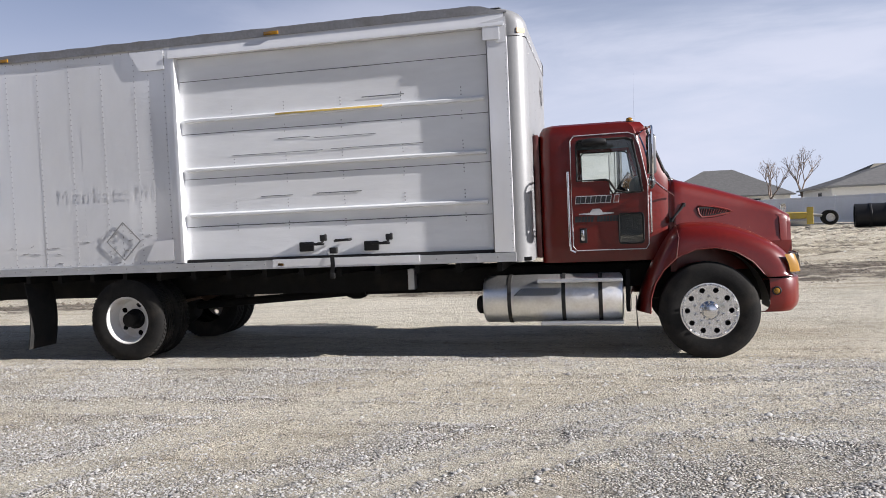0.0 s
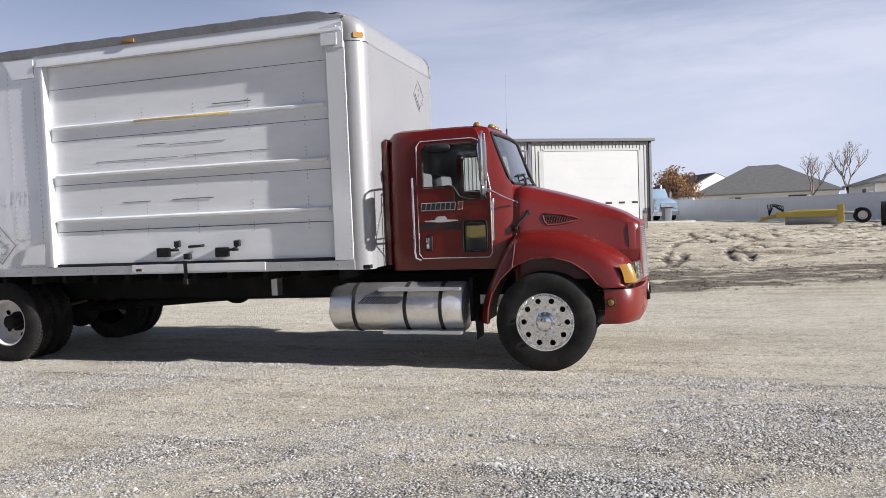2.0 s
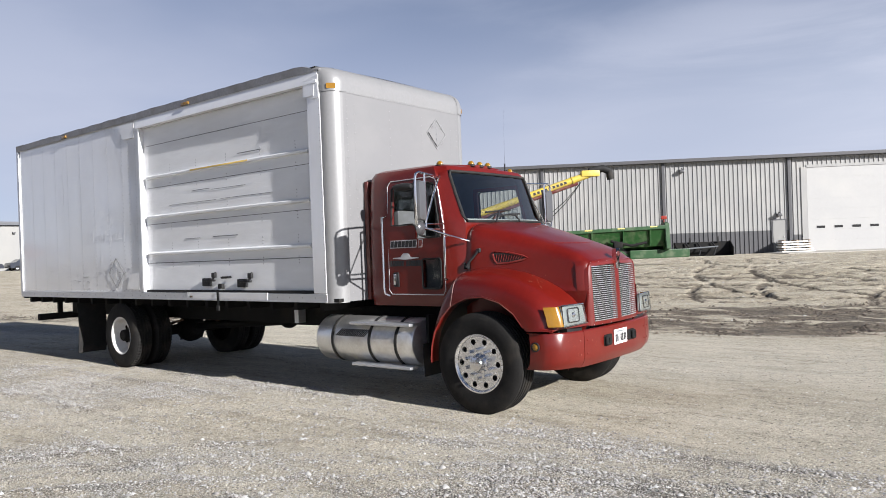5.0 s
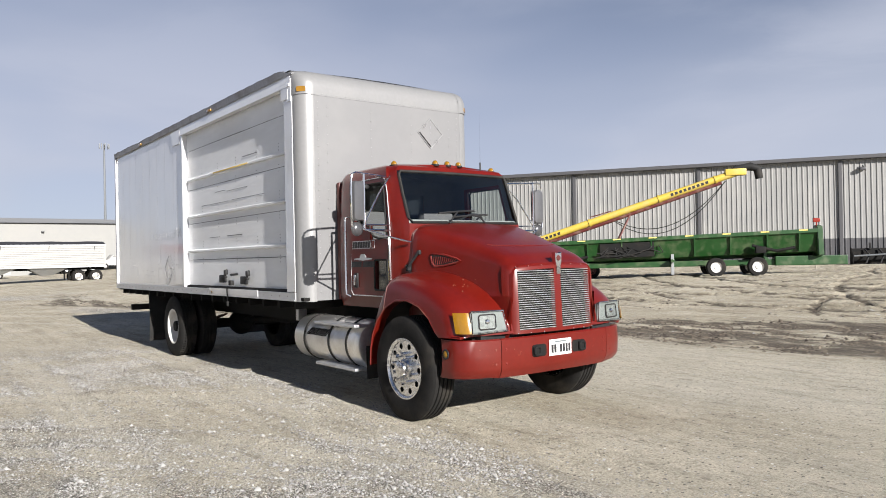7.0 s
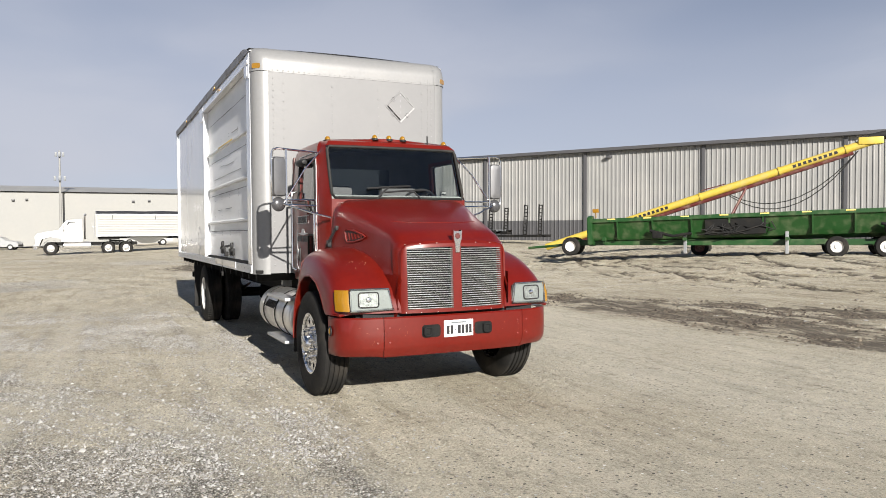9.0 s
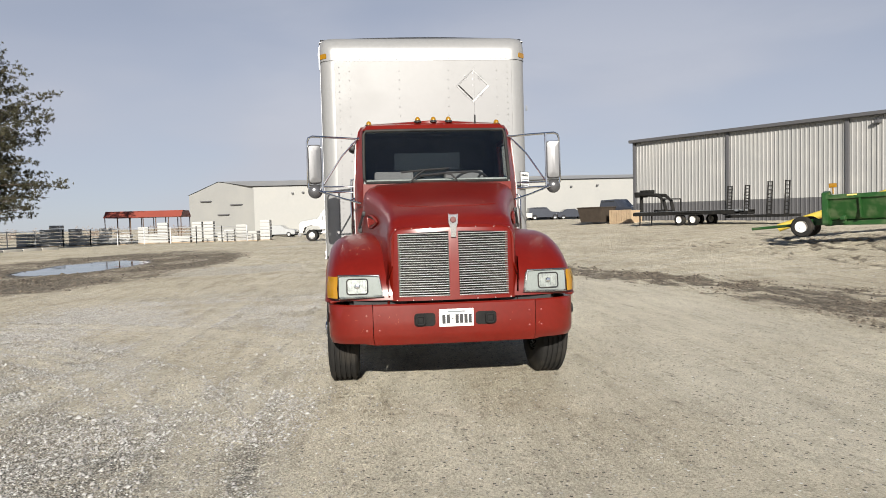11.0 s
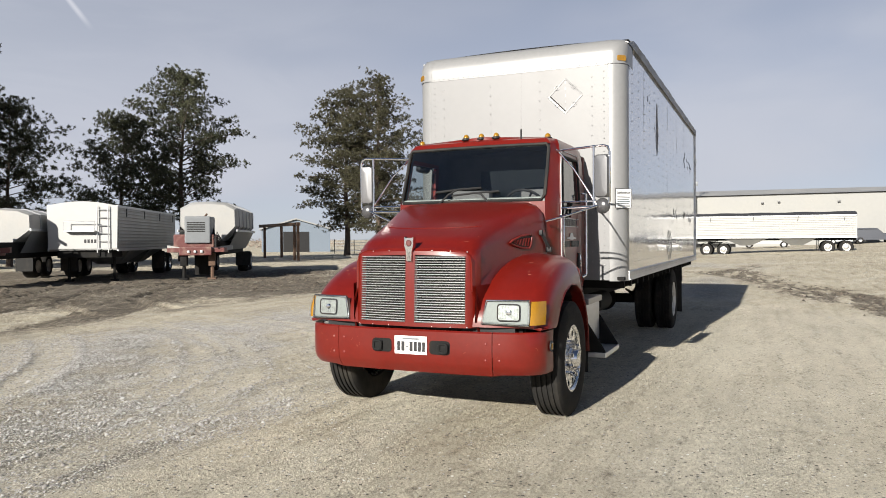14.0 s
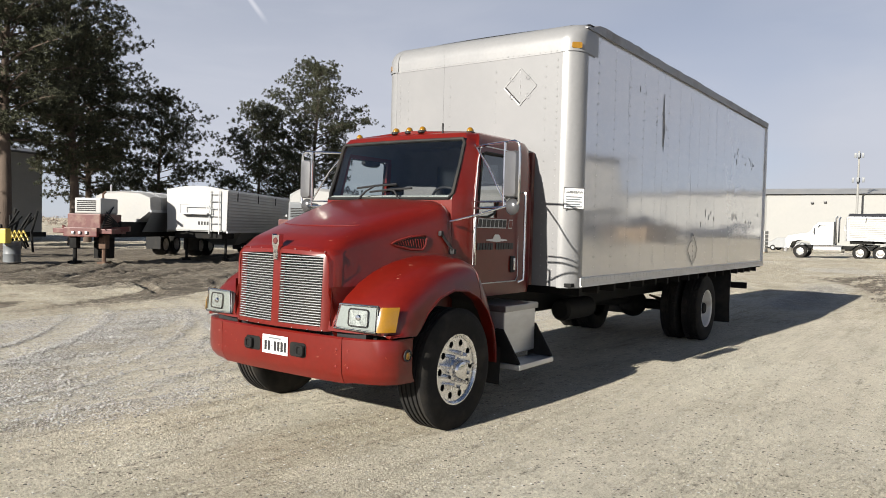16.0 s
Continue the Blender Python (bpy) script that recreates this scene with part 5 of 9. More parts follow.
part("strap", bm, M["rubber"], side_door, "hanging black strap with buckle")


def placard(x, y, z, size, axis, sign, parent, dark_bar=False):
    """An empty diamond placard holder: four rails, a centre bar and clips."""
    pl = new("placard_holder")
    pl.parent = parent
    rot = {"y": 0 if sign < 0 else 180, "x": 90}[axis]
    pl.matrix_basis = Matrix.Translation((x, y, z)) @ Matrix.Rotation(radians(rot), 4, "Z") @ Matrix.Diagonal((1, 0.5, 1, 1))
    tagged(pl, "empty diamond placard holder")
    h = size
    for k in range(4):
        a, b = radians(90 * k), radians(90 * k + 90)
        p0, p1 = Vector((h * math.cos(a), h * math.sin(a))), Vector((h * math.cos(b), h * math.sin(b)))
        u = (p1 - p0).normalized()
        nrm = Vector((u.y, -u.x))
        bm = bmesh.new()
        loft(bm, [[(q.x + nrm.x * o, d, q.y + nrm.y * o) for o, d in ((-0.009, -0.004), (-0.009, -0.012), (0.004, -0.015), (0.006, -0.004))] for q in (p0, p1)], True, True)
        part("rail", bm, M["post"], pl, "bent aluminium rail")
        mid = (p0 + p1) / 2
        bm = bmesh.new()
        for t in (-0.026, 0.026):
            c = mid + u * t * 0.4
            tube(bm, [(c.x - nrm.x * 0.035, -0.024, c.y - nrm.y * 0.028), (c.x + u.x * t * 0.6, -0.026, c.y + u.y * t * 0.6), (c.x + nrm.x * 0.024, -0.022, c.y + nrm.y * 0.024)], 0.0032, 5)
        part("clip", bm, M["alu_dark"], pl, "dark spring clip")
        # the lower rail's shadow line, built as a black bar
        if dark_bar and k == 2:
            bm = bmesh.new()
            q0, q1 = p0.lerp(p1, 0.04) - nrm * 0.020, p0.lerp(p1, 0.92) - nrm * 0.020
            tube(bm, [(q0.x, -0.022, q0.y), (q1.x, -0.022, q1.y)], 0.006, 6)
            part("retaining_bar", bm, M["black"], pl, "black bar standing for the rail's shadow line")
    bm = bmesh.new()
    for t in np.arange(-h * 0.8, h * 0.85, 0.075):
        box(bm, -0.004, 0.004, -0.012, -0.004, t, t + 0.03)
    part("centre_bar", bm, M["alu_dark"], pl)
    return pl


placard(-6.83, -BY + 0.004, 1.49, 0.235, "y", -1, body)
placard(-5.83, BY - 0.004, 1.46, 0.235, "y", 1, body)
placard(BX1, 0.605, 3.21, 0.20, "x", 1, body, True)
# a torn panel mark on the +y wall
bm = bmesh.new()
tube(bm, [(-4.43, BY - 0.006, 3.50), (-4.42, BY - 0.006, 3.25), (-4.45, BY - 0.006, 3.05), (-4.43, BY - 0.006, 2.75)], [0.003, 0.009, 0.015, 0.002], 6)
part("gouge", bm, M["alu_dark"], body, "dark scraped gouge")
rs = random.Random(12)
for cx, cz, n in ((-3.45, 3.40, 2), (-4.25, 3.15, 3), (-8.4, 3.05, 5), (-9.2, 2.95, 6), (-8.2, 2.05, 6), (-9.3, 2.0, 7), (-6.6, 2.0, 5)):
    for k in range(n):
        bm = bmesh.new()
        x, z = cx + rs.gauss(0, 0.22), cz + rs.gauss(0, 0.10)
        tube(bm, [(x, BY - 0.009, z), (x + rs.uniform(-0.02, 0.02), BY - 0.009, z - rs.uniform(0.03, 0.09))], rs.uniform(0.002, 0.005), 5)
        part("scrape", bm, M["alu_dark"], body)
for x0, x1, z, sgn in ((-9.6, -6.3, 1.45, -1), (-8.2, -6.9, 1.31, -1)):
    for k in range(10):
        bm = bmesh.new()
        x, zz = rs.uniform(x0, x1), z + rs.gauss(0, 0.12)
        tube(bm, [(x, -BY + 0.010, zz), (x + rs.uniform(0.02, 0.12), -BY + 0.010, zz + rs.uniform(-0.03, 0.03))], 0.004, 5)
        part("scrape", bm, M["alu_dark"], body)


def text_mesh(name, body_text, size, material, parent, m, label="", extrude=0.0015):
    cu = bpy.data.curves.new(name, "FONT")
    cu.body, cu.size, cu.extrude, cu.align_x, cu.align_y = body_text, size, extrude, "CENTER", "CENTER"
    tmp = bpy.data.objects.new(name, cu)
    scene.collection.objects.link(tmp)
    dg = bpy.context.evaluated_depsgraph_get()
    me = bpy.data.meshes.new_from_object(tmp.evaluated_get(dg))
    bpy.data.objects.remove(tmp)
    bpy.data.curves.remove(cu)
    me.materials.clear()
    me.materials.append(material)
    ob = new(name, me)
    ob.parent = parent
    ob.matrix_basis = m
    return tagged(ob, label)


FACE_R = Matrix.Rotation(radians(90), 4, "X")
FACE_L = Matrix.Rotation(radians(180), 4, "Z") @ Matrix.Rotation(radians(90), 4, "X")
FACE_F = Matrix.Rotation(radians(90), 4, "Z") @ Matrix.Rotation(radians(90), 4, "X")
for ch, x in zip("Mankato,MN", (-7.62, -7.43, -7.28, -7.13, -6.99, -6.87, -6.76, -6.68, -6.50, -6.30)):
    text_mesh("ghost_letter", ch, 0.25, M["ghost"], body, Matrix.Translation((x, -BY + 0.0064, 2.08)) @ FACE_R, "", 0.0004)
# mirror-written warning plate on the +y corner post
sign = new("warning_sign")
sign.parent = body
sign.matrix_basis = Matrix.Translation((BX1 - CR + (CR + 0.012) * math.cos(radians(50)), BY - CR + (CR + 0.012) * math.sin(radians(50)), 2.02)) @ Matrix.Rotation(radians(50), 4, "Z")
tagged(sign, "small white warning plate with mirrored lettering")
bm = bmesh.new()
box(bm, -0.001, 0.002, -0.115, 0.115, -0.11, 0.11)
part("plate", bm, M["ink"], sign)
bm = bmesh.new()
box(bm, 0.002, 0.004, -0.108, 0.108, -0.103, 0.103)
part("face", bm, M["signwhite"], sign)
text_mesh("lettering", "WARNING", 0.040, M["ink"], sign, Matrix.Translation((0.0055, 0, 0.062)) @ Matrix.Diagonal((1, -1, 1, 1)) @ FACE_F)
for i, z in enumerate((0.015, -0.01, -0.035, -0.06, -0.085)):
    bm = bmesh.new()
    box(bm, 0.0045, 0.0055, -0.09, 0.09 - 0.02 * (i % 2), z - 0.006, z + 0.006)
    part("line_of_writing", bm, M["grey_m"], sign)

# ---- cab ----
cab = new("cab")
cab.parent = truck
tagged(cab, "faded red steel truck cab")
Z_CAB = [1.04, 1.17, 1.245, 1.555, 1.79, 1.94, 2.03, 2.40, 2.46, 2.52, 2.575, 2.60]


def cab_half(z):
    return lerp_table(((1.04, 0.845), (1.17, 0.865), (1.94, 0.865), (2.40, 0.838), (2.52, 0.820), (2.575, 0.790), (2.60, 0.735)), z)


LEAN = ((2.03, 0.0), (2.40, -0.09), (2.52, -0.13), (2.575, -0.17), (2.60, -0.26))


def cab_ring(z):
    """Half outline of the cab at height z, from the rear middle round the side to the front middle, for the -y side."""
    w = cab_half(z)
    top = max(0.0, (z - 2.50) / 0.10)
    xr = lerp_table(((1.04, -1.76), (2.40, -1.755), (2.52, -1.75), (2.575, -1.72), (2.60, -1.66)), z)
    lean = lerp_table(LEAN, z)
    f = lerp_table(((1.04, 0.0), (1.94, 0.0), (2.03, -0.055), (2.52, -0.23), (2.575, -0.27), (2.60, -0.36)), z)
    wf = min(w - 0.05, lerp_table(((1.04, 0.80), (1.94, 0.775), (2.52, 0.770), (2.60, 0.70)), z))
    xs = [-1.40, -1.335, -0.985, -0.885, -0.64, -0.585]
    pts = [(xr, 0), (xr, -0.42), (xr, -(w - 0.15)), (xr + 0.02, -(w - 0.06)), (xr + 0.07, -(w - 0.015)), (xr + 0.14, -w)]
    pts += [(x + (lean if x > -0.7 else lean * 0.5 if x > -1 else 0), -w) for x in xs]
    front = [(-0.47 + f, -(w - 0.022)), (-0.385 + f, -(wf + 0.018)), (-0.355 + f, -wf), (-0.325 + f * 1.0, -0.45), (-0.315 + f, -0.2), (-0.310 + f, 0)]
    return [(x, y, z) for x, y in pts + front]


def cab_shell():
    shell, door, pane, ws, rear = bmesh.new(), {-1: bmesh.new(), 1: bmesh.new()}, {-1: bmesh.new(), 1: bmesh.new()}, bmesh.new(), bmesh.new()
    low = bmesh.new()
    for s in (-1, 1):
        rings = [[(x, -s * y, z) for x, y, z in cab_ring(z)] for z in Z_CAB]
        n = len(rings[0])
        for i in range(len(Z_CAB) - 1):
            z0, z1 = Z_CAB[i], Z_CAB[i + 1]
            zm = (z0 + z1) / 2
            for k in range(n - 1):
                q = [rings[i][k], rings[i][k + 1], rings[i + 1][k + 1], rings[i + 1][k]]
                side_k = k - 6
                dst = shell
                if 0 <= side_k <= 4 and 1.17 <= zm <= 2.46:
                    dst = door[s]
                    if 1 <= side_k <= 3 and 1.94 < zm < 2.40:
                        dst = pane[s]
                    if 2 <= side_k <= 3 and 1.79 < zm < 1.94:
                        dst = pane[s]
                    if s < 0 and side_k == 3 and 1.245 < zm < 1.555:
                        dst = low
                elif k >= 14 and 1.94 < zm < 2.52:
                    dst = ws
                elif k == 0 and 2.03 < zm < 2.40:
                    dst = rear
                dst.faces.new([dst.verts.new(p) for p in q])
        top = rings[-1]
        for k in range(n - 1):
            a, b = top[k], top[k + 1]
            shell.faces.new([shell.verts.new(p) for p in (a, b, (b[0], 0, 2.635), (a[0], 0, 2.635))] if abs(a[1]) + abs(b[1]) > 1e-6 else [shell.verts.new(p) for p in (a, b, (b[0], 0, 2.635))])
    return shell, door, pane, ws, rear, low


shell, door_bm, pane_bm, ws_bm, rear_bm, low_bm = cab_shell()
bmesh.ops.remove_doubles(shell, verts=shell.verts, dist=1e-4)
bmesh.ops.recalc_face_normals(shell, faces=shell.faces)
liner = shell.copy()
for v in liner.verts:
    v.co = Vector((-1.05 + (v.co.x + 1.05) * 0.965, v.co.y * 0.965, 1.8 + (v.co.z - 1.8) * 0.965))
part("cab_shell", shell, M["red"], cab)
part("cab_liner", liner, M["seat"], cab, "dark cab lining")


def shifted(bm, dy):
    for v in bm.verts:
        v.co.y += dy
    return bm


doors = {}
for s in (-1, 1):
    b = door_bm[s]
    bmesh.ops.remove_doubles(b, verts=b.verts, dist=1e-4)
    bmesh.ops.recalc_face_normals(b, faces=b.faces)
    if sum(f.normal.y for f in b.faces) * s < 0:
        bmesh.ops.reverse_faces(b, faces=b.faces)
    bmesh.ops.solidify(b, geom=b.faces[:], thickness=0.04)
    doors[s] = part("door", shifted(b, s * 0.008), M["red"], truck, "faded red cab door with company lettering")
    b = pane_bm[s]
    part("window_pane", shifted(b, -s * 0.006), M["glass"], doors[s], "tinted side window").visible_shadow = False
# dark panel added behind the peep window in place of the cab's shade
plain("door_card", (-0.98, -0.56, -0.80, -0.79, 1.20, 1.60), M["seat"], doors[-1], "dark panel added to darken the lower window")
part("peep_window", shifted(low_bm, 0.004), M["glass"], doors[-1], "small lower door window")
part("windshield", ws_bm, M["glass"], cab, "curved tinted windshield").visible_shadow = False
part("rear_window", rear_bm, M["glass"], cab, "rear cab window").visible_shadow = False

# window rubbers, door seams, trims
for s in (-1, 1):
    y = s * 0.878
    bm = bmesh.new()

    def side_pt(x, z, out=0.012):
        return (x + (lerp_table(LEAN, z) if x > -0.71 else 0), s * (cab_half(z) + out), z)

    outline = [(-1.335, 1.95), (-1.335, 2.36), (-1.30, 2.40), (-0.70, 2.40), (-0.64, 2.37), (-0.63, 1.80), (-0.80, 1.795), (-0.92, 1.83), (-0.985, 1.935), (-1.02, 1.95)]
    tube(bm, [side_pt(x, z) for x, z in outline], 0.013, 6, True)
    part("window_seal", bm, M["rubber"], doors[s], "black window seal")
    bm = bmesh.new()
    o = [(-1.40, 1.22), (-1.40, 2.40), (-1.36, 2.455), (-0.66, 2.46), (-0.60, 2.43), (-0.585, 2.3), (-0.575, 1.9), (-0.578, 1.22), (-0.61, 1.17), (-1.36, 1.17)]
    # silver trim puts the weatherstrip's reflected light into its colour
    tube(bm, [side_pt(x, z, 0.012) for x, z in o], 0.0055, 6, True)
    part("door_trim", bm, M["silver"], doors[s], "silver door trim, pale as the weatherstrip's reflection")
    bm = bmesh.new()
    box(bm, -1.325, -1.245, y - 0.012, y + 0.012, 1.255, 1.42, 0.010)
    h = part("handle_plate", bm, M["plastic"], doors[s], "black recessed door handle")
    bm = bmesh.new()
    box(bm, -1.31, -1.275, y + s * 0.016 - 0.01, y + s * 0.016 + 0.01, 1.28, 1.40, 0.006)
    part("handle", bm, M["chrome"], h, "chrome door handle")
    bm = bmesh.new()
    gy = s * 0.925
    tube(bm, [(-1.435, s * 0.87, 2.06), (-1.435, gy, 2.05), (-1.435, gy, 1.98), (-1.435, gy, 1.25), (-1.425, gy, 1.18), (-1.38, s * 0.89, 1.155)], 0.014, 10)
    part("grab_handle", bm, M["chrome"], truck, "chrome grab handle")
    bm = bmesh.new()
    tube(bm, [(-0.545, s * 0.87, 1.80), (-0.545, s * 0.91, 1.79), (-0.55, s * 0.91, 1.35), (-0.55, s * 0.87, 1.33)], 0.012, 8)
    part("grab_handle", bm, M["chrome"], truck, "short chrome grab handle")
    if s < 0:
        bm = bmesh.new()
        tube(bm, [(p[0], -0.882, p[1]) for p in rounded(-0.892, -0.632, 1.237, 1.563, 0.03, 3)], 0.012, 6, True)
        part("peep_window_seal", bm, M["rubber"], doors[s])
    # rear fairing strip between cab and body
    bm = bmesh.new()
    box(bm, -1.815, -1.752, s * 0.70 - 0.12, s * 0.70 + 0.12, 1.10, 2.50, 0.02)
    # maroon puts the shade behind the cab into this strip's red
    part("cab_extender", bm, M["maroon"], truck, "narrow cab extender, its red darkened for shade")
    # company lettering as bars, with a cut gem between two rows of stars
    yy = s * 0.8795
    for i in range(8):
        wide = 1.22 if s < 0 else 1.55
        xc = -1.36 + i * 0.0555 + (0.03 if i == 7 else 0) if s < 0 else -0.70 - i * 0.073 - (0.045 if i == 7 else 0)
        bm = bmesh.new()
        sl = 0.012 * (1 if s < 0 else -1)
        prism(bm, [(xc, 1.700), (xc + 0.038 * wide, 1.700), (xc + 0.038 * wide + sl, 1.772), (xc + sl, 1.772)], "y", yy - 0.0015, yy + 0.0015)
        part("letter_bar", bm, M["red_trim"] if i == 7 else M["ink"], doors[s])
        bm = bmesh.new()
        prism(bm, [(xc - 0.006, 1.692), (xc + 0.038 * wide + 0.006, 1.692), (xc + 0.038 * wide + 0.006 + sl, 1.780), (xc - 0.006 + sl, 1.780)], "y", yy - 0.0015 - 0.002 * s, yy + 0.0015 - 0.002 * s)
        part("letter_shadow", bm, M["silver"], doors[s])
    for i in range(14):
        x0 = -1.375 + i * 0.0345
        xc = x0 if s < 0 else -0.67 - i * 0.0475
        bm = bmesh.new()
        sl = 0.008 * (1 if s < 0 else -1)
        prism(bm, [(xc, 1.487), (xc + 0.024 * wide, 1.487), (xc + 0.024 * wide + sl, 1.550), (xc + sl, 1.550)], "y", yy - 0.0015, yy + 0.0015)
        if i != 6:
            part("letter_bar", bm, M["ink"], doors[s])
        else:
            bm.free()
    bm = bmesh.new()
    c = -1.135 if s < 0 else -0.98
    prism(bm, [(c - 0.19, 1.573), (c, 1.560), (c + 0.19, 1.573), (c + 0.19, 1.583), (c + 0.07, 1.590), (c + 0.06, 1.612), (c + 0.035, 1.632), (c - 0.035, 1.632), (c - 0.06, 1.612), (c - 0.07, 1.590), (c - 0.19, 1.583)], "y", yy - 0.0015, yy + 0.0015)
    part("gem_emblem", bm, M["silver"], doors[s], "silver gem emblem")
    # window visor lamp and clearance lamps
# roof lamps
for y in (-0.70, -0.17, 0.0, 0.165, 0.70):
    bm = bmesh.new()
    xz = (-0.70, 2.622) if abs(y) < 0.5 else (-0.74, 2.588)
    lathe(bm, [(0.030, 0.0), (0.030, 0.016), (0.023, 0.033), (0.012, 0.042), (0, 0.044)], 20, "z", Matrix.Translation((xz[0], y, xz[1] + 0.008)) @ Matrix.Diagonal((1.35, 1, 1, 1)))
    lamp = part("roof_lamp", bm, M["amber"], truck, "amber cab roof clearance lamp")
    bm = bmesh.new()
    lathe(bm, [(0, -0.012), (0.044, -0.012), (0.044, 0.004), (0.036, 0.010)], 20, "z", Matrix.Translation((xz[0], y, xz[1])) @ Matrix.Diagonal((1.3, 1, 1, 1)))
    part("lamp_base", bm, M["plastic"], lamp)
bm = bmesh.new()
tube(bm, [(-0.64, 0.45, 2.58), (-0.64, 0.45, 2.68)], 0.009, 8)
tube(bm, [(-0.64, 0.45, 2.66), (-0.638, 0.452, 3.0), (-0.63, 0.46, 3.34)], [0.0010, 0.0006, 0.0004], 6)
part("antenna", bm, M["plastic"], truck, "thin black whip antenna")
# windshield frame and wipers
bm = bmesh.new()


def ws_pt(y, z, out=0.008):
    w = lerp_table(((1.94, 0.775), (2.52, 0.770)), z)
    f = lerp_table(((1.94, 0.0), (2.03, -0.055), (2.52, -0.23)), z)
    t = abs(y) / w
    return (-0.31 + f - 0.045 * t ** 2 + out, y, z)


loop = [ws_pt(y, 1.952) for y in np.linspace(-0.74, 0.74, 9)] + [ws_pt(0.765, 2.0), ws_pt(0.764, 2.25), ws_pt(0.760, 2.47)] + [ws_pt(y, 2.512) for y in np.linspace(0.735, -0.735, 9)] + [ws_pt(-0.760, 2.47), ws_pt(-0.764, 2.25), ws_pt(-0.765, 2.0)]
tube(bm, loop, 0.016, 6, True)
part("windshield_seal", bm, M["rubber"], cab, "black windshield seal")
for y0, y1, z1 in ((-0.30, -0.13, 2.075), (0.22, 0.06, 2.035)):
    bm = bmesh.new()
    tube(bm, [(-0.285, y0, 1.935), ws_pt((y0 + y1) / 2, 2.02, 0.05), ws_pt(y1, z1, 0.03)], 0.010, 6)
    a, b = ws_pt(y1 - 0.25, z1 - 0.022, 0.015), ws_pt(y1 + 0.25, z1 + 0.012, 0.015)
    tube(bm, [a, ws_pt(y1, z1 + 0.0, 0.018), b], 0.011, 6)
    part("wiper", bm, M["plastic"], truck, "black windshield wiper")
# interior
bm = bmesh.new()
box(bm, -0.72, -0.36, -0.78, 0.78, 1.55, 1.985, 0.05)
part("dashboard", bm, M["dash"], cab, "grey dashboard")
bm = bmesh.new()
box(bm, -1.70, -0.40, -0.82, 0.82, 1.05, 1.10)
part("cab_floor", bm, M["seat"], cab)
for y in (-0.42, 0.42):
    bm = bmesh.new()
    box(bm, -1.45, -0.98, y - 0.25, y + 0.25, 1.40, 1.56, 0.05)
    box(bm, -1.58, -1.42, y - 0.24, y + 0.24, 1.50, 2.15, 0.06)
    part("cab_seat", bm, M["seat"], cab, "dark grey cab seat")
bm = bmesh.new()
R = Matrix.Translation((-0.86, 0.42, 1.90)) @ Matrix.Rotation(radians(-55), 4, "Y")
tube(bm, [R @ Vector((0.215 * math.cos(a), 0.215 * math.sin(a), 0)) for a in np.linspace(0, 2 * math.pi, 28)[:-1]], 0.014, 8, True)
for a in (0.5, 2.6, 4.7):
    tube(bm, [R @ Vector((0, 0, 0)), R @ Vector((0.21 * math.cos(a), 0.21 * math.sin(a), 0))], 0.012, 6)
tube(bm, [R @ Vector((0, 0, 0)), R @ Vector((0, 0, -0.3))], 0.03, 8)
part("steering_wheel", bm, M["plastic"], cab, "black steering wheel")


# -- mirrors --
def mirror_arm(s):
    mr = new("side_mirror")
    mr.parent = truck
    tagged(mr, "chrome framed west-coast side mirror")
    bm = bmesh.new()
    yo, yi, x = s * 1.355, s * 1.205, -0.545
    tube(bm, [(-0.66, s * 0.80, 2.44), (-0.62, s * 1.0, 2.452), (x, s * 1.30, 2.462), (x, s * 1.34, 2.445), (x, yo, 2.40), (x, yo, 1.93), (x, s * 1.33, 1.885), (x, s * 1.26, 1.88), (-0.56, s * 0.885, 1.87)], 0.012, 8)
    part("outer_tube", bm, M["chrome"], mr)
    bm = bmesh.new()
    tube(bm, [(x, yi, 2.455), (x, yi, 1.87)], 0.011, 8)
    tube(bm, [(-0.52, s * 1.24, 1.885), (-0.40, s * 1.0, 1.80), (-0.30, s * 0.80, 1.74)], 0.010, 8)
    tube(bm, [(x, s * 1.23, 1.90), (-0.60, s * 1.0, 2.25), (-0.66, s * 0.81, 2.46)], 0.009, 8)
    tube(bm, [(x, s * 1.23, 1.93), (-0.565, s * 0.885, 1.93)], 0.009, 8)
    part("brace", bm, M["chrome"], mr)
    bm = bmesh.new()
    pr = rounded(-0.070, 0.070, -0.205, 0.205, 0.03, 4)
    rot = pose(-0.565, s * 1.285, 2.17, 0, 0, -8 * s)
    loft(bm, [[(-0.02, p, q) for p, q in pr], [(0.03, p, q) for p, q in pr], [(0.050, p * 0.86, q * 0.94) for p, q in pr], [(0.055, p * 0.3, q * 0.7) for p, q in pr]], True, True)
    hd = part("mirror_head", bm, M["mirror_back"], mr, "satin metal mirror housing", True, rot)
    bm = bmesh.new()
    prism(bm, rounded(-0.062, 0.062, -0.195, 0.195, 0.025, 4), "x", -0.026, -0.021)
    part("mirror_glass", bm, M["mirror"], hd, "mirror glass")
    bm = bmesh.new()
    lathe(bm, [(0, 0.040), (0.035, 0.036), (0.062, 0.022), (0.076, 0.0), (0.072, -0.010), (0, -0.012)], 28, "x")
    cv = part("convex_mirror", bm, M["dark_dome"], mr, "round dark-backed spot mirror", True, pose(-0.56, s * 1.285, 1.885, 0, 0, -8 * s))
    bm = bmesh.new()
    lathe(bm, [(0, -0.026), (0.036, -0.023), (0.068, -0.0125)], 28, "x")
    part("mirror_glass", bm, M["mirror"], cv)


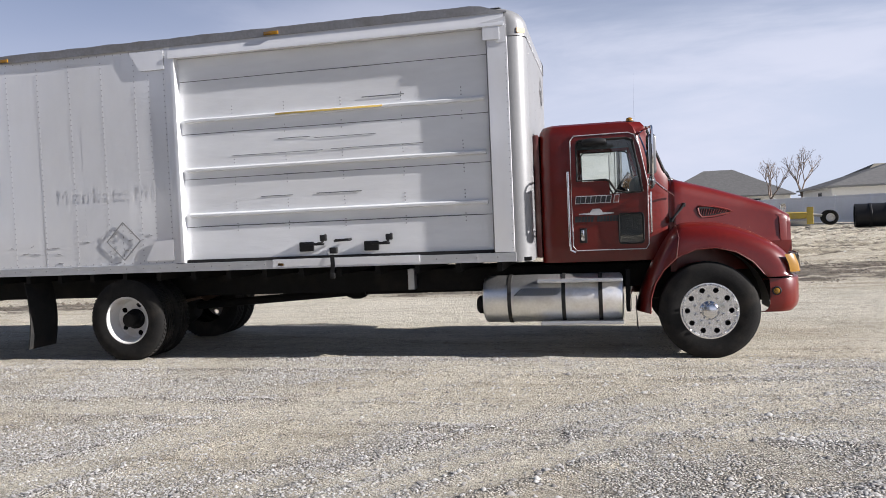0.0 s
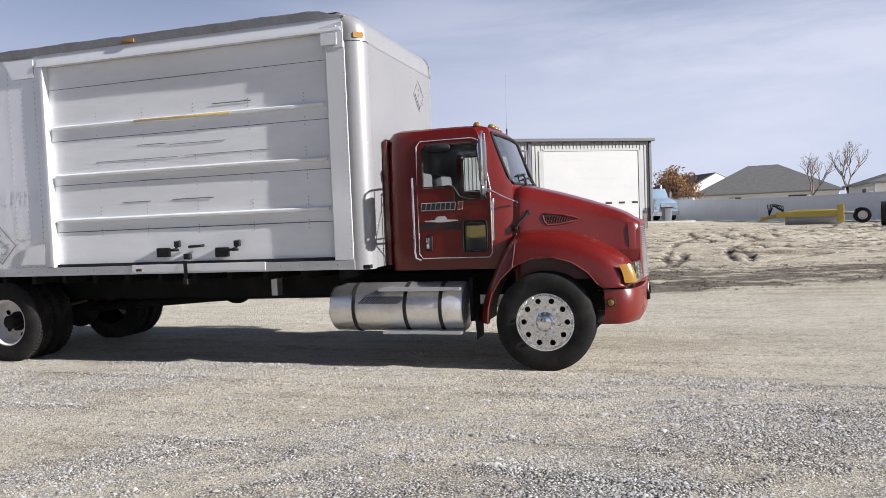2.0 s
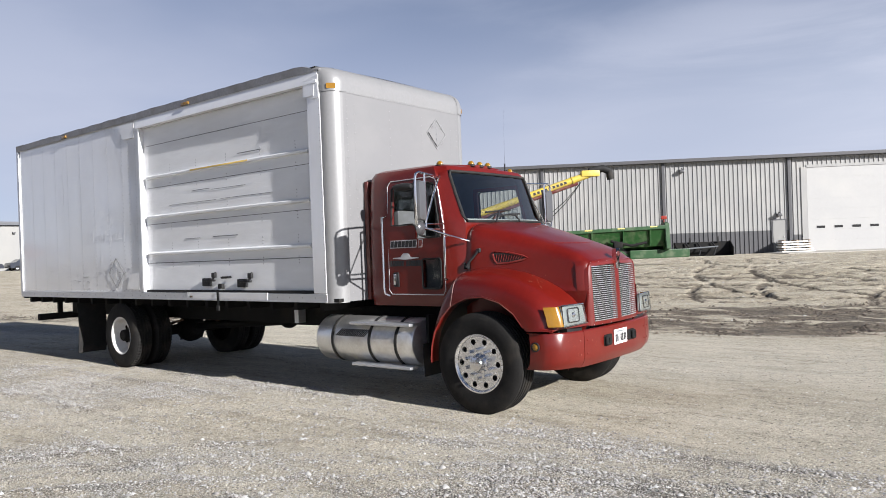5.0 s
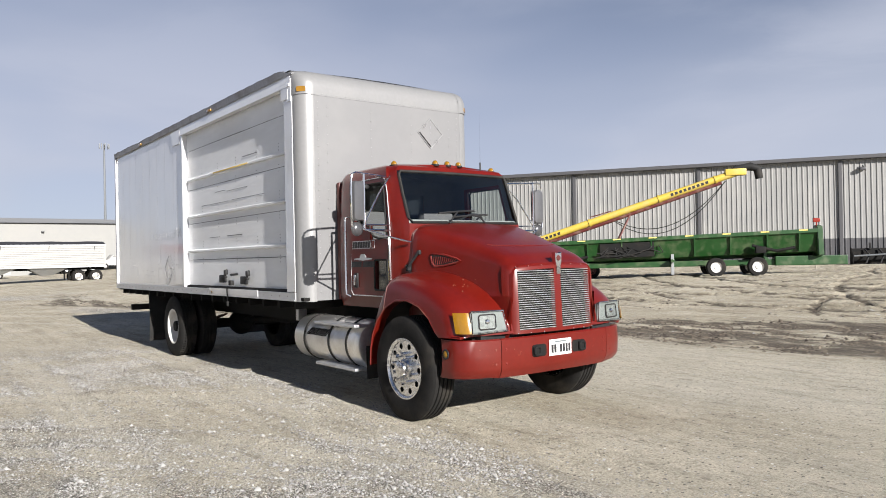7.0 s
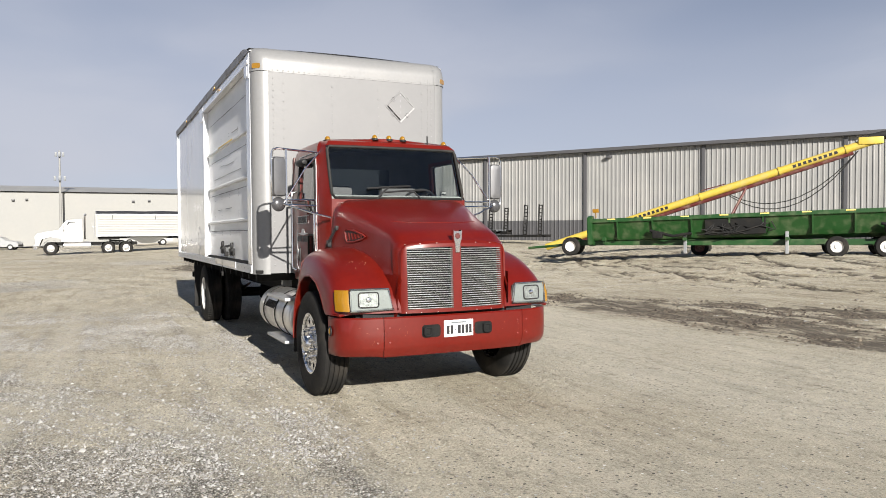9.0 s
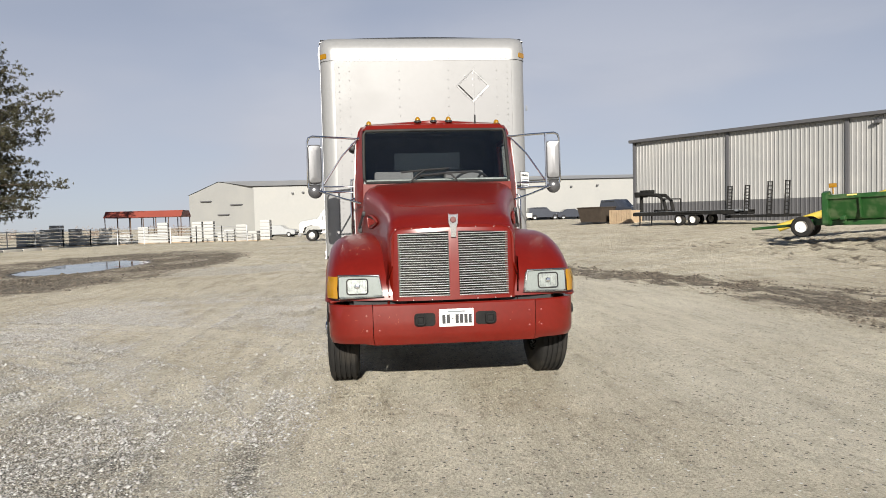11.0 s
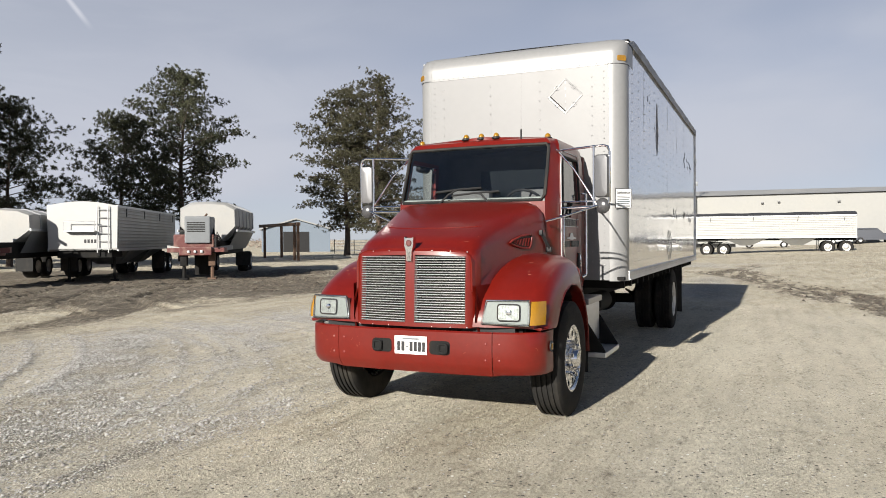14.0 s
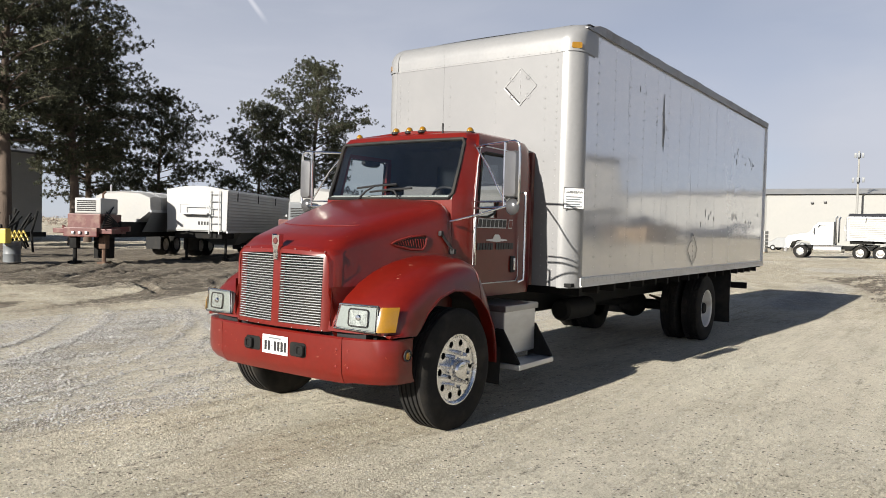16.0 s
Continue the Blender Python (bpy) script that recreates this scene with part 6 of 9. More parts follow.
for s in (-1, 1):
    mirror_arm(s)
bm = bmesh.new()
lathe(bm, [(0, -0.135), (0.03, -0.128), (0.052, -0.09), (0.058, 0.0), (0.052, 0.09), (0.03, 0.128), (0, 0.135)], 20, "x", Matrix.Translation((-1.135, -0.885, 2.375)) @ Matrix.Diagonal((1, 0.95, 0.75, 1)))
box(bm, -1.20, -1.07, -0.885, -0.845, 2.38, 2.42, 0.008)
part("look_down_mirror", bm, M["plastic"], truck, "small black look-down mirror above the door window")

# ---- hood ----
HOOD_Z = ((-0.315, 1.925), (-0.29, 1.945), (0.10, 1.838), (0.40, 1.742), (0.66, 1.648), (0.80, 1.588), (0.885, 1.530), (0.925, 1.508), (0.945, 1.497), (0.962, 1.43))
HOOD_W = ((-0.315, 0.775), (-0.29, 0.785), (0.10, 0.685), (0.40, 0.62), (0.66, 0.58), (0.80, 0.565), (0.885, 0.552), (0.94, 0.540), (0.962, 0.53))


def hood_section(x):
    zt, w = lerp_table(HOOD_Z, x), lerp_table(HOOD_W, x)
    dip = 0.012
    q = float(smoothstep((x - 0.35) / 0.5))
    mixv = lambda a, b: a + (b - a) * q
    half = [(0, zt + 0.004), (0.30 * w, zt), (0.55 * w, zt - mixv(dip, 0.004)), (mixv(0.80, 0.80) * w, zt - mixv(0.020, 0.012)), (mixv(0.91, 0.91) * w, zt - mixv(0.050, 0.030)), (mixv(0.972, 0.97) * w, zt - mixv(0.10, 0.062)), (mixv(0.998, 1.0) * w, zt - mixv(0.18, 0.12)), (w + mixv(0.012, 0.004), zt - 0.34), (w + 0.03, min(zt - 0.42, 1.34)), (w + 0.035, 1.20), (w + 0.035, 0.90)]
    return [(x, -y, z) for y, z in half[::-1]] + [(x, y, z) for y, z in half[1:]]


bm = bmesh.new()
loft(bm, [hood_section(x) for x in [-0.352, -0.335, -0.315, -0.30, -0.28, -0.2, -0.1, 0, 0.1, 0.2, 0.3, 0.4, 0.5, 0.6, 0.68, 0.74, 0.80, 0.845, 0.885, 0.910, 0.928, 0.945]])
bmesh.ops.recalc_face_normals(bm, faces=bm.faces)
bmesh.ops.solidify(bm, geom=bm.faces[:], thickness=0.015)
hood = part("hood", bm, M["red"], truck, "long sloping faded red hood")


bm = bmesh.new()
crease = []
for k in range(25):
    y = -0.46 + 0.92 * k / 24
    x = 0.60 - 0.10 * (abs(y) / 0.46) ** 2.2
    prof = hood_section(x)
    top = sorted((p[1], p[2]) for p in prof if p[2] > 1.3)
    crease.append((x, y, float(np.interp(y, [q[0] for q in top], [q[1] for q in top])) + 0.001))
tube(bm, crease, 0.0045, 6)
part("hood_crease", bm, M["red"], hood, "pressed crease across the hood")


# grille surround: a bowed frame with two openings
def nose_x(y):
    return 1.007 - 0.045 * (y / 0.53) ** 2


bm = bmesh.new()
ys = [-0.574, -0.558, -0.53, -0.485, -0.26, -0.042, 0.042, 0.26, 0.485, 0.53, 0.558, 0.574]
zs = [0.852, 0.885, 1.16, 1.43, 1.462, 1.487]
grid = {}
for i, y in enumerate(ys):
    for k, z in enumerate(zs):
        edge = lerp_table(((0.49, 0.0), (0.53, 0.014), (0.558, 0.050), (0.574, 0.110)), abs(y))
        x = nose_x(y) - edge - (0.030 if k == 5 else 0.004 if k == 4 else 0) - 0.02 * (z - 0.88) / 0.55
        grid[i, k] = bm.verts.new((x, y * (0.985 if k >= 4 else 1), z + 0.018 * (1 - (y / 0.55) ** 2) * (k >= 3)))
for i in range(len(ys) - 1):
    for k in range(len(zs) - 1):
        if k in (1, 2) and i in (3, 4, 6, 7):
            continue
        bm.faces.new((grid[i, k], grid[i + 1, k], grid[i + 1, k + 1], grid[i, k + 1]))
bmesh.ops.recalc_face_normals(bm, faces=bm.faces)
if sum(f.normal.x for f in bm.faces) < 0:
    bmesh.ops.reverse_faces(bm, faces=bm.faces)
bmesh.ops.solidify(bm, geom=bm.faces[:], thickness=0.05)
nose = part("grille_surround", bm, M["red"], hood, "red grille surround")
grille = new("grille")
grille.parent = truck
tagged(grille, "chrome grille of thin horizontal bars in two halves")
for s in (-1, 1):
    bm = bmesh.new()
    rings = []
    for y in np.linspace(0.045, 0.482, 7):
        x = nose_x(y) - 0.012
        rings.append([(x, s * y, 0.0044), (x + 0.008, s * y, 0.0032), (x + 0.010, s * y, -0.0010), (x, s * y, -0.0030), (x - 0.012, s * y, -0.0016), (x - 0.012, s * y, 0.0034)])
    loft(bm, rings, True, True)
    first = part("slat", bm, M["slat"], grille, "", True, Matrix.Translation((0.004, 0, 0.893)))
    for k in range(1, 27):
        again(first, Matrix.Translation((0.004 - 0.02 * k / 27, 0, 0.893 + k * 0.0206)))
    bm = bmesh.new()
    box(bm, 0.885, 0.890, s * 0.26 - 0.24, s * 0.26 + 0.24, 0.87, 1.46)
    part("bug_screen", bm, M["black"], grille, "black screen behind the bars")
# emblem: a plain crest shape on a fluted bar
bm = bmesh.new()
prism(bm, [(-0.032, 1.59), (-0.042, 1.60), (-0.040, 1.52), (-0.026, 1.475), (-0.022, 1.395), (0.022, 1.395), (0.026, 1.475), (0.040, 1.52), (0.042, 1.60), (0.032, 1.59)], "x", 0.965, 1.012)
for k in range(4):
    y = -0.0165 + 0.011 * k
    box(bm, 1.011, 1.017, y - 0.003, y + 0.003, 1.40, 1.475)
emb = part("hood_emblem", bm, M["chrome"], truck, "chrome crest emblem on a fluted bar")
bm = bmesh.new()
lathe(bm, [(0, 0.012), (0.022, 0.011), (0.029, 0.0)], 20, "x", Matrix.Translation((1.009, 0, 1.545)))
part("crest", bm, M["maroon"], emb, "dull red round crest")

# hood side vents, latches
for s in (-1, 1):
    vt = new("hood_vent")
    vt.parent = truck
    tagged(vt, "tapered hood side vent with black slats")
    def vy(x, z):
        w = lerp_table(HOOD_W, x)
        return s * (w + 0.012)
    o = [(-0.03, 1.612), (-0.045, 1.59), (-0.03, 1.525), (0.0, 1.488), (0.12, 1.492), (0.28, 1.522), (0.325, 1.540), (0.28, 1.560), (0.12, 1.602)]
    bm = bmesh.new()
    tube(bm, [(x, vy(x, z) + s * 0.004, z) for x, z in o], 0.011, 6, True)
    part("vent_frame", bm, M["red_trim"], vt)
    bm = bmesh.new()
    bm.faces.new([bm.verts.new((x, vy(x, z) + s * 0.005, z)) for x, z in o])
    part("vent_backing", bm, M["plastic"], vt)
    for k in range(11):
        x = -0.01 + k * 0.027
        bm = bmesh.new()
        h = 0.040 * (1 - 0.75 * max(0, (x - 0.05)) / 0.22)
        tube(bm, [(x - 0.01, vy(x, 1.55) + s * 0.008, 1.546 - h), (x + 0.012, vy(x, 1.55) + s * 0.008, 1.546 + h * 0.9)], 0.004, 5)
        part("vent_slat", bm, M["red_trim"], vt)
    bm = bmesh.new()
    hy = s * 0.80
    tube(bm, [(-0.33, s * 0.835, 1.46), (-0.29, hy + s * 0.02, 1.52), (-0.23, hy, 1.585), (-0.19, s * 0.785, 1.64)], 0.013, 8)
    box(bm, -0.35, -0.305, hy - 0.01, hy + 0.04 * s + 0.01, 1.45, 1.495, 0.01)
    box(bm, -0.215, -0.175, s * 0.78 - 0.015, s * 0.78 + 0.02, 1.61, 1.655, 0.008)
    part("hood_latch", bm, M["plastic"], truck, "black rubber hood latch")
    # fender with rounded shoulder
FT = [(-0.745, 0.50), (-0.665, 0.76), (-0.56, 1.00), (-0.43, 1.24), (-0.30, 1.405), (-0.24, 1.425), (-0.10, 1.428), (0.10, 1.412), (0.30, 1.368), (0.50, 1.292), (0.66, 1.205), (0.77, 1.115), (0.84, 1.02), (0.875, 0.93), (0.885, 0.862)]
FA = [(-0.60, 0.48), (-0.59, 0.64), (-0.545, 0.80), (-0.45, 0.95), (-0.32, 1.07), (-0.26, 1.10), (-0.12, 1.155), (0.08, 1.168), (0.28, 1.115), (0.44, 1.01), (0.545, 0.88), (0.585, 0.845), (0.68, 0.848), (0.77, 0.850), (0.83, 0.850)]


def fender(s):
    bm = bmesh.new()
    rings = []
    for (tx, tz), (ax, az) in zip(FT, FA):
        d = Vector((ax - tx, az - tz))
        ln = max(d.length, 0.02)
        u = d / ln
        front = max(0.0, (tx - 0.60) / 0.28)
        yin = 0.55 if tx > -0.27 else 0.70
        rise = 0.03 * (1 - front) if tx > -0.27 else 0.0
        pts = [(tx + 0.055 * front, yin, tz + rise), (tx + 0.045 * front, 0.72, tz + rise * 0.6), (tx + 0.02 * front, 0.86, tz)]
        for dist, y in ((0.012, 0.96), (0.045, 1.04), (0.10, 1.095), (0.17, 1.122), (0.26, 1.135)):
            k = min(dist, ln * 0.92)
            pts.append((tx + u.x * k, y, tz + u.y * k))
        pts += [(ax, 1.14, az), (ax, 1.135, az), (ax, 1.02, az)]
        tuck = 0.955 if tx > 0.88 else 0.985 if tx > 0.87 else 1.0
        rings.append([(x, s * y * tuck, z) for x, y, z in pts])
    loft(bm, rings)
    bmesh.ops.recalc_face_normals(bm, faces=bm.faces)
    if sum(f.normal.z * f.calc_area() for f in bm.faces) < 0:
        bmesh.ops.reverse_faces(bm, faces=bm.faces)
    bmesh.ops.subdivide_edges(bm, edges=bm.edges[:], cuts=1, use_grid_fill=True, smooth=0.25)
    bmesh.ops.solidify(bm, geom=bm.faces[:], thickness=0.012)
    fd = part("fender", bm, M["red"], truck, "bulging faded red front fender")
    bm = bmesh.new()
    tube(bm, [(x, s * 1.136, z) for x, z in FA[:11]], 0.007, 6)
    part("arch_lip", bm, M["red_trim"], fd)
    bm = bmesh.new()
    a, b = FT[4], FA[4]
    tube(bm, [(a[0] - 0.004, s * 0.90, a[1] + 0.004), (a[0] + 0.004, s * 1.05, a[1] - 0.05), (a[0] + 0.01, s * 1.118, a[1] - 0.12), (b[0], s * 1.143, b[1])], 0.006, 6)
    part("fender_seam", bm, M["maroon"], fd)
    bm = bmesh.new()
    pr = [(0.62 * math.cos(radians(a)), 0.50 + 0.66 * math.sin(radians(a))) for a in range(0, 181, 12)]
    loft(bm, [[(x, s * 0.60, z) for x, z in pr], [(x, s * 1.03, z) for x, z in pr]])
    part("wheel_well", bm, M["plastic"], fd, "black wheel well liner")
    return fd


for s in (-1, 1):
    fender(s)
    # headlamp
    hl = new("headlight")
    hl.parent = truck
    tagged(hl, "rectangular headlight with clear lens in grey bezel")
    ang = 6 * s
    hm = pose(0.924, s * 0.812, 0.984, 0, -5, ang)
    bm = bmesh.new()
    out = [(-0.155 * s, 0.095), (-0.195 * s, -0.088), (0.195 * s, -0.098), (0.195 * s, 0.098)]
    prism(bm, out, "x", -0.055, 0.0)
    bmesh.ops.bevel(bm, geom=[e for e in bm.edges], offset=0.012, segments=2, affect="EDGES")
    bz = part("bezel", bm, M["head_body"], hl, "grey green headlight bezel", True, hm)
    bm = bmesh.new()
    tube(bm, [(0.004, y, z) for y, z in out], 0.006, 6, True)
    part("bezel_trim", bm, M["chrome"], bz, "chrome bezel trim")
    bm = bmesh.new()
    tube(bm, [(0.000, y * 1.035, z * 1.07) for y, z in out], 0.0025, 6, True)
    part("bezel_gasket", bm, M["rubber"], bz, "black bezel gasket")
    bm = bmesh.new()
    for k in range(7):
        yy = -0.072 + 0.024 * k + 0.03 * s
        tube(bm, [(0.0085, yy, -0.05), (0.0085, yy, 0.055)], 0.0022, 4)
    part("lens_flutes", bm, M["clear"], bz, "fluted lamp glass").visible_shadow = False
    bm = bmesh.new()
    lathe(bm, [(0, 0.024), (0.018, 0.021), (0.026, 0.008)], 18, "x", Matrix.Translation((0, 0.03 * s, 0.004)))
    part("bulb_shield", bm, M["chrome"], bz, "chrome bulb shield")
    bm = bmesh.new()
    prism(bm, rounded(-0.085 + 0.03 * s, 0.085 + 0.03 * s, -0.058, 0.062, 0.02, 4), "x", 0.001, 0.008)
    part("reflector", bm, M["head"], bz, "bright reflector")
    bm = bmesh.new()
    tube(bm, [(0.010, y, z) for y, z in rounded(-0.09 + 0.03 * s, 0.09 + 0.03 * s, -0.063, 0.067, 0.022, 4)], 0.006, 6, True)
    part("lamp_ring", bm, M["rubber"], bz)
    bm = bmesh.new()
    bm.faces.new([bm.verts.new((0.014, p * 0.97, q * 0.96)) for p, q in (out if s > 0 else out[::-1])])
    ln = part("lens", bm, M["clear"], bz, "clear lens")
    ln.visible_shadow = False
    bm = bmesh.new()
    o = []
    for k in range(7):
        f = k / 6
        o.append((0.908 - 0.118 * f ** 1.5, s * (1.012 + 0.094 * f ** 0.75)))
    loft(bm, [[(x + 0.012, y + s * 0.002, 0.890) for x, y in o], [(x - 0.004, y + s * 0.006, 0.98) for x, y in o], [(x - 0.040, y - s * 0.004, 1.075) for x, y in o]])
    bmesh.ops.solidify(bm, geom=bm.faces[:], thickness=0.02)
    part("turn_signal", bm, M["amber"], hl, "amber wrap-around turn signal")

# black filler added so the gap above the bumper stays dark
bm = bmesh.new()
box(bm, 0.70, 0.80, -0.92, 0.92, 0.78, 0.90, 0.01)
part("radiator_support", bm, M["black"], truck, "black box added behind the gap above the bumper")

# ---- bumper ----
bumper = new("bumper")
bumper.parent = truck
tagged(bumper, "wide dented red steel front bumper")


def bump_x(y):
    return lerp_table(((0, 0.995), (0.4, 0.990), (0.7, 0.968), (0.85, 0.938), (0.97, 0.895), (1.05, 0.838), (1.10, 0.755), (1.115, 0.60)), abs(y))


def bumper_piece(name, ys_, label):
    bm = bmesh.new()
    rings = []
    for y in ys_:
        x = bump_x(y)
        inn = 0.02 if abs(y) < 0.9 else 0.01
        k = 1.0 if abs(y) < 1.08 else 0.985
        sy = math.copysign(min(abs(y), 1.115), y)
        zb = 0.478 - 0.012 * (abs(y) < 0.75)
        rings.append([(x - 0.06, sy * 0.96, 0.822), (x - 0.012, sy, 0.828), (x, sy, 0.815), (x + 0.004, sy, 0.68), (x, sy, 0.565), (x - 0.015, sy * 0.997, 0.520), (x - 0.05, sy * 0.985, zb), (x - 0.10, sy * 0.95, zb)])
    loft(bm, rings)
    bmesh.ops.recalc_face_normals(bm, faces=bm.faces)
    if sum(f.normal.x for f in bm.faces) < 0:
        bmesh.ops.reverse_faces(bm, faces=bm.faces)
    bmesh.ops.solidify(bm, geom=bm.faces[:], thickness=0.008)
    return part(name, bm, M["red"], bumper, label)


bumper_piece("bumper_centre", list(np.linspace(-0.712, 0.712, 13)), "red bumper centre section")
END = [0.718, 0.80, 0.88, 0.95, 1.00, 1.04, 1.07, 1.09, 1.102, 1.110, 1.115]
for s in (-1, 1):
    e = bumper_piece("bumper_end", [s * y for y in END], "wrapped red bumper end")
    bm = bmesh.new()
    lathe(bm, [(0, 0.016), (0.026, 0.013), (0.036, 0.004), (0.036, -0.004)], 20, "y", Matrix.Translation((0.665, s * 1.116, 0.70)) @ Matrix.Diagonal((1, s, 1, 1)))
    lm = part("side_marker", bm, M["amber"], bumper, "small amber bumper marker")
    bm = bmesh.new()
    tube(bm, [(0.665 + 0.04 * math.cos(a), s * 1.12, 0.70 + 0.04 * math.sin(a)) for a in np.linspace(0, 6.283, 17)[:-1]], 0.008, 6, True)
    part("marker_ring", bm, M["plastic"], lm)
    # tow hook loop; a flat black plate stands for the recess in shade
    hk = new("tow_hook")
    hk.parent = bumper
    bm = bmesh.new()
    prism(bm, rounded(s * 0.268 - 0.092, s * 0.268 + 0.092, 0.628, 0.742, 0.03, 4), "x", 0.991, 0.999)
    part("hook_opening", bm, M["black"], hk, "black plate for the shaded tow hook opening")
    bm = bmesh.new()
    c = s * 0.305
    tube(bm, [(1.015, y, z) for y, z in rounded(c - 0.034, c + 0.034, 0.645, 0.718, 0.02, 4)], 0.013, 8, True)
    box(bm, 0.993, 1.015, c - 0.045, c + 0.045, 0.638, 0.725, 0.01)
    part("hook", bm, M["black"], hk, "black steel tow hook")
    for y in (0.66, 0.77):
        for z in (0.60, 0.73):
            bm = bmesh.new()
            lathe(bm, [(0, 0.007), (0.009, 0.004), (0.011, 0)], 10, "x", Matrix.Translation((bump_x(y) + 0.001, s * y, z)))
            part("bolt", bm, M["red_trim"], bumper)
# solid black box standing for the shade between bumper and grille
plain("bumper_gap", (0.80, 0.878, -0.88, 0.88, 0.80, 0.862), M["plastic"], truck, "black filler for the shaded gap above the bumper")
plate = new("number_plate")
plate.parent = truck
tagged(plate, "white number plate with dark bars on the bumper")
plain("plate_blank", (1.001, 1.005, -0.143, 0.157, 0.620, 0.772), M["signwhite"], plate, "white plate blank", 0.0015)
for i, (y, w) in enumerate(((-0.103, 0.030), (-0.064, 0.030), (-0.027, 0.018), (0.012, 0.030), (0.051, 0.030), (0.090, 0.030), (0.127, 0.028))):
    z0, z1 = (0.645, 0.725) if i != 2 else (0.680, 0.690)
    plain("bar", (1.005, 1.0065, y - w / 2, y + w / 2, z0, z1), M["ink"], plate, "", 0)
plain("bar", (1.005, 1.0065, -0.07, 0.085, 0.742, 0.756), M["grey_m"], plate, "", 0)

# ---- tank, steps ----
tank = new("fuel_tank")
tank.parent = truck
tagged(tank, "dusty polished aluminium fuel tank with black straps")
bm = bmesh.new()
ty, tz, tr = -0.855, 0.645, 0.268
lathe(bm, [(0, -2.425), (0.22, -2.425), (0.252, -2.415), (tr, -2.39), (tr, -0.91), (0.252, -0.885), (0.22, -0.875), (0, -0.875)], 56, "x", Matrix.Translation((0, ty, tz)))
part("tank_shell", bm, M["tank"], tank, "polished aluminium tank")
for x in (-2.12, -1.52, -1.12):
    bm = bmesh.new()
    lathe(bm, [(tr + 0.002, x - 0.022), (tr + 0.009, x - 0.018), (tr + 0.009, x + 0.018), (tr + 0.002, x + 0.022)], 48, "x", Matrix.Translation((0, ty, tz)))
    part("tank_strap", bm, M["rubber"], tank, "black tank strap")
for i in range(16):
    bm = bmesh.new()
    x = -2.06 + i * 0.030
    pts = []
    for k in range(5):
        a = radians(168 - 4.5 * k - 0)
        pts.append((x + 0.022 * k, ty + (tr + 0.001) * math.cos(a), tz + (tr + 0.001) * math.sin(a)))
    tube(bm, pts, 0.0065, 5)
    part("tread_slot", bm, M["plastic"], tank)
plain("upper_step", (-1.80, -0.88, -1.155, -0.98, 0.838, 0.872), M["alu"], tank, "aluminium tread step", 0.008)
plain("lower_step", (-1.77, -0.88, -1.16, -0.99, 0.375, 0.405), M["alu"], tank, "bent lower step", 0.006)
# short black cylinder with a rounded end, behind the tank
bm = bmesh.new()
lathe(bm, [(0, -2.535), (0.075, -2.53), (0.105, -2.50), (0.11, -2.40)], 24, "x", Matrix.Translation((0, -0.80, 0.575)))
part("air_canister", bm, M["black"], truck, "short black round cylinder behind the tank")
plain("step_bracket", (-0.84, -0.80, -0.92, -0.60, 0.48, 0.95), M["black"], truck)
bm = bmesh.new()
loft(bm, [[(-0.735, -0.75, 0.66 - 0.07 * k), (-0.735 - 0.006 * math.sin(k), -1.10, 0.66 - 0.07 * k)] for k in range(6)])
part("splash_flap", bm, M["rubber"], truck)
bm = bmesh.new()
loft(bm, [[(-0.735, 0.75, 0.60 - 0.07 * k), (-0.735 - 0.006 * math.sin(k), 1.10, 0.60 - 0.07 * k)] for k in range(6)])
part("splash_flap", bm, M["rubber"], truck)
sb = new("step_box")
sb.parent = truck
tagged(sb, "aluminium battery box with entry step")
plain("battery_box", (-1.46, -0.86, 0.62, 1.06, 0.49, 0.93), M["alu"], sb, "scuffed aluminium battery box", 0.012)
plain("box_lid", (-1.48, -0.84, 0.60, 1.085, 0.905, 0.965), M["alu_bright"], sb, "aluminium box lid", 0.010)
plain("step_tread", (-1.50, -0.82, 1.02, 1.26, 0.385, 0.435), M["alu"], sb, "aluminium step tread", 0.008)
for x in (-1.49, -0.85):
    bm = bmesh.new()
    prism(bm, [(0.98, 0.75), (1.06, 0.75), (1.25, 0.45), (1.25, 0.39), (0.98, 0.39)], "x", x, x + 0.02)
    part("step_side", bm, M["black"], sb)
plain("air_tank_bracket", (-3.42, -3.34, -0.60, -0.47, 0.75, 1.0), M["alu"], truck)
bm = bmesh.new()
lathe(bm, [(0, -3.6), (0.10, -3.59), (0.13, -3.55), (0.13, -2.85), (0.10, -2.81), (0, -2.8)], 24, "x", Matrix.Translation((0, 0.66, 0.74)))
part("air_tank", bm, M["black"], truck, "black air tank")

# paint chips, scratches and screws on the front sheet metal
rs = random.Random(31)


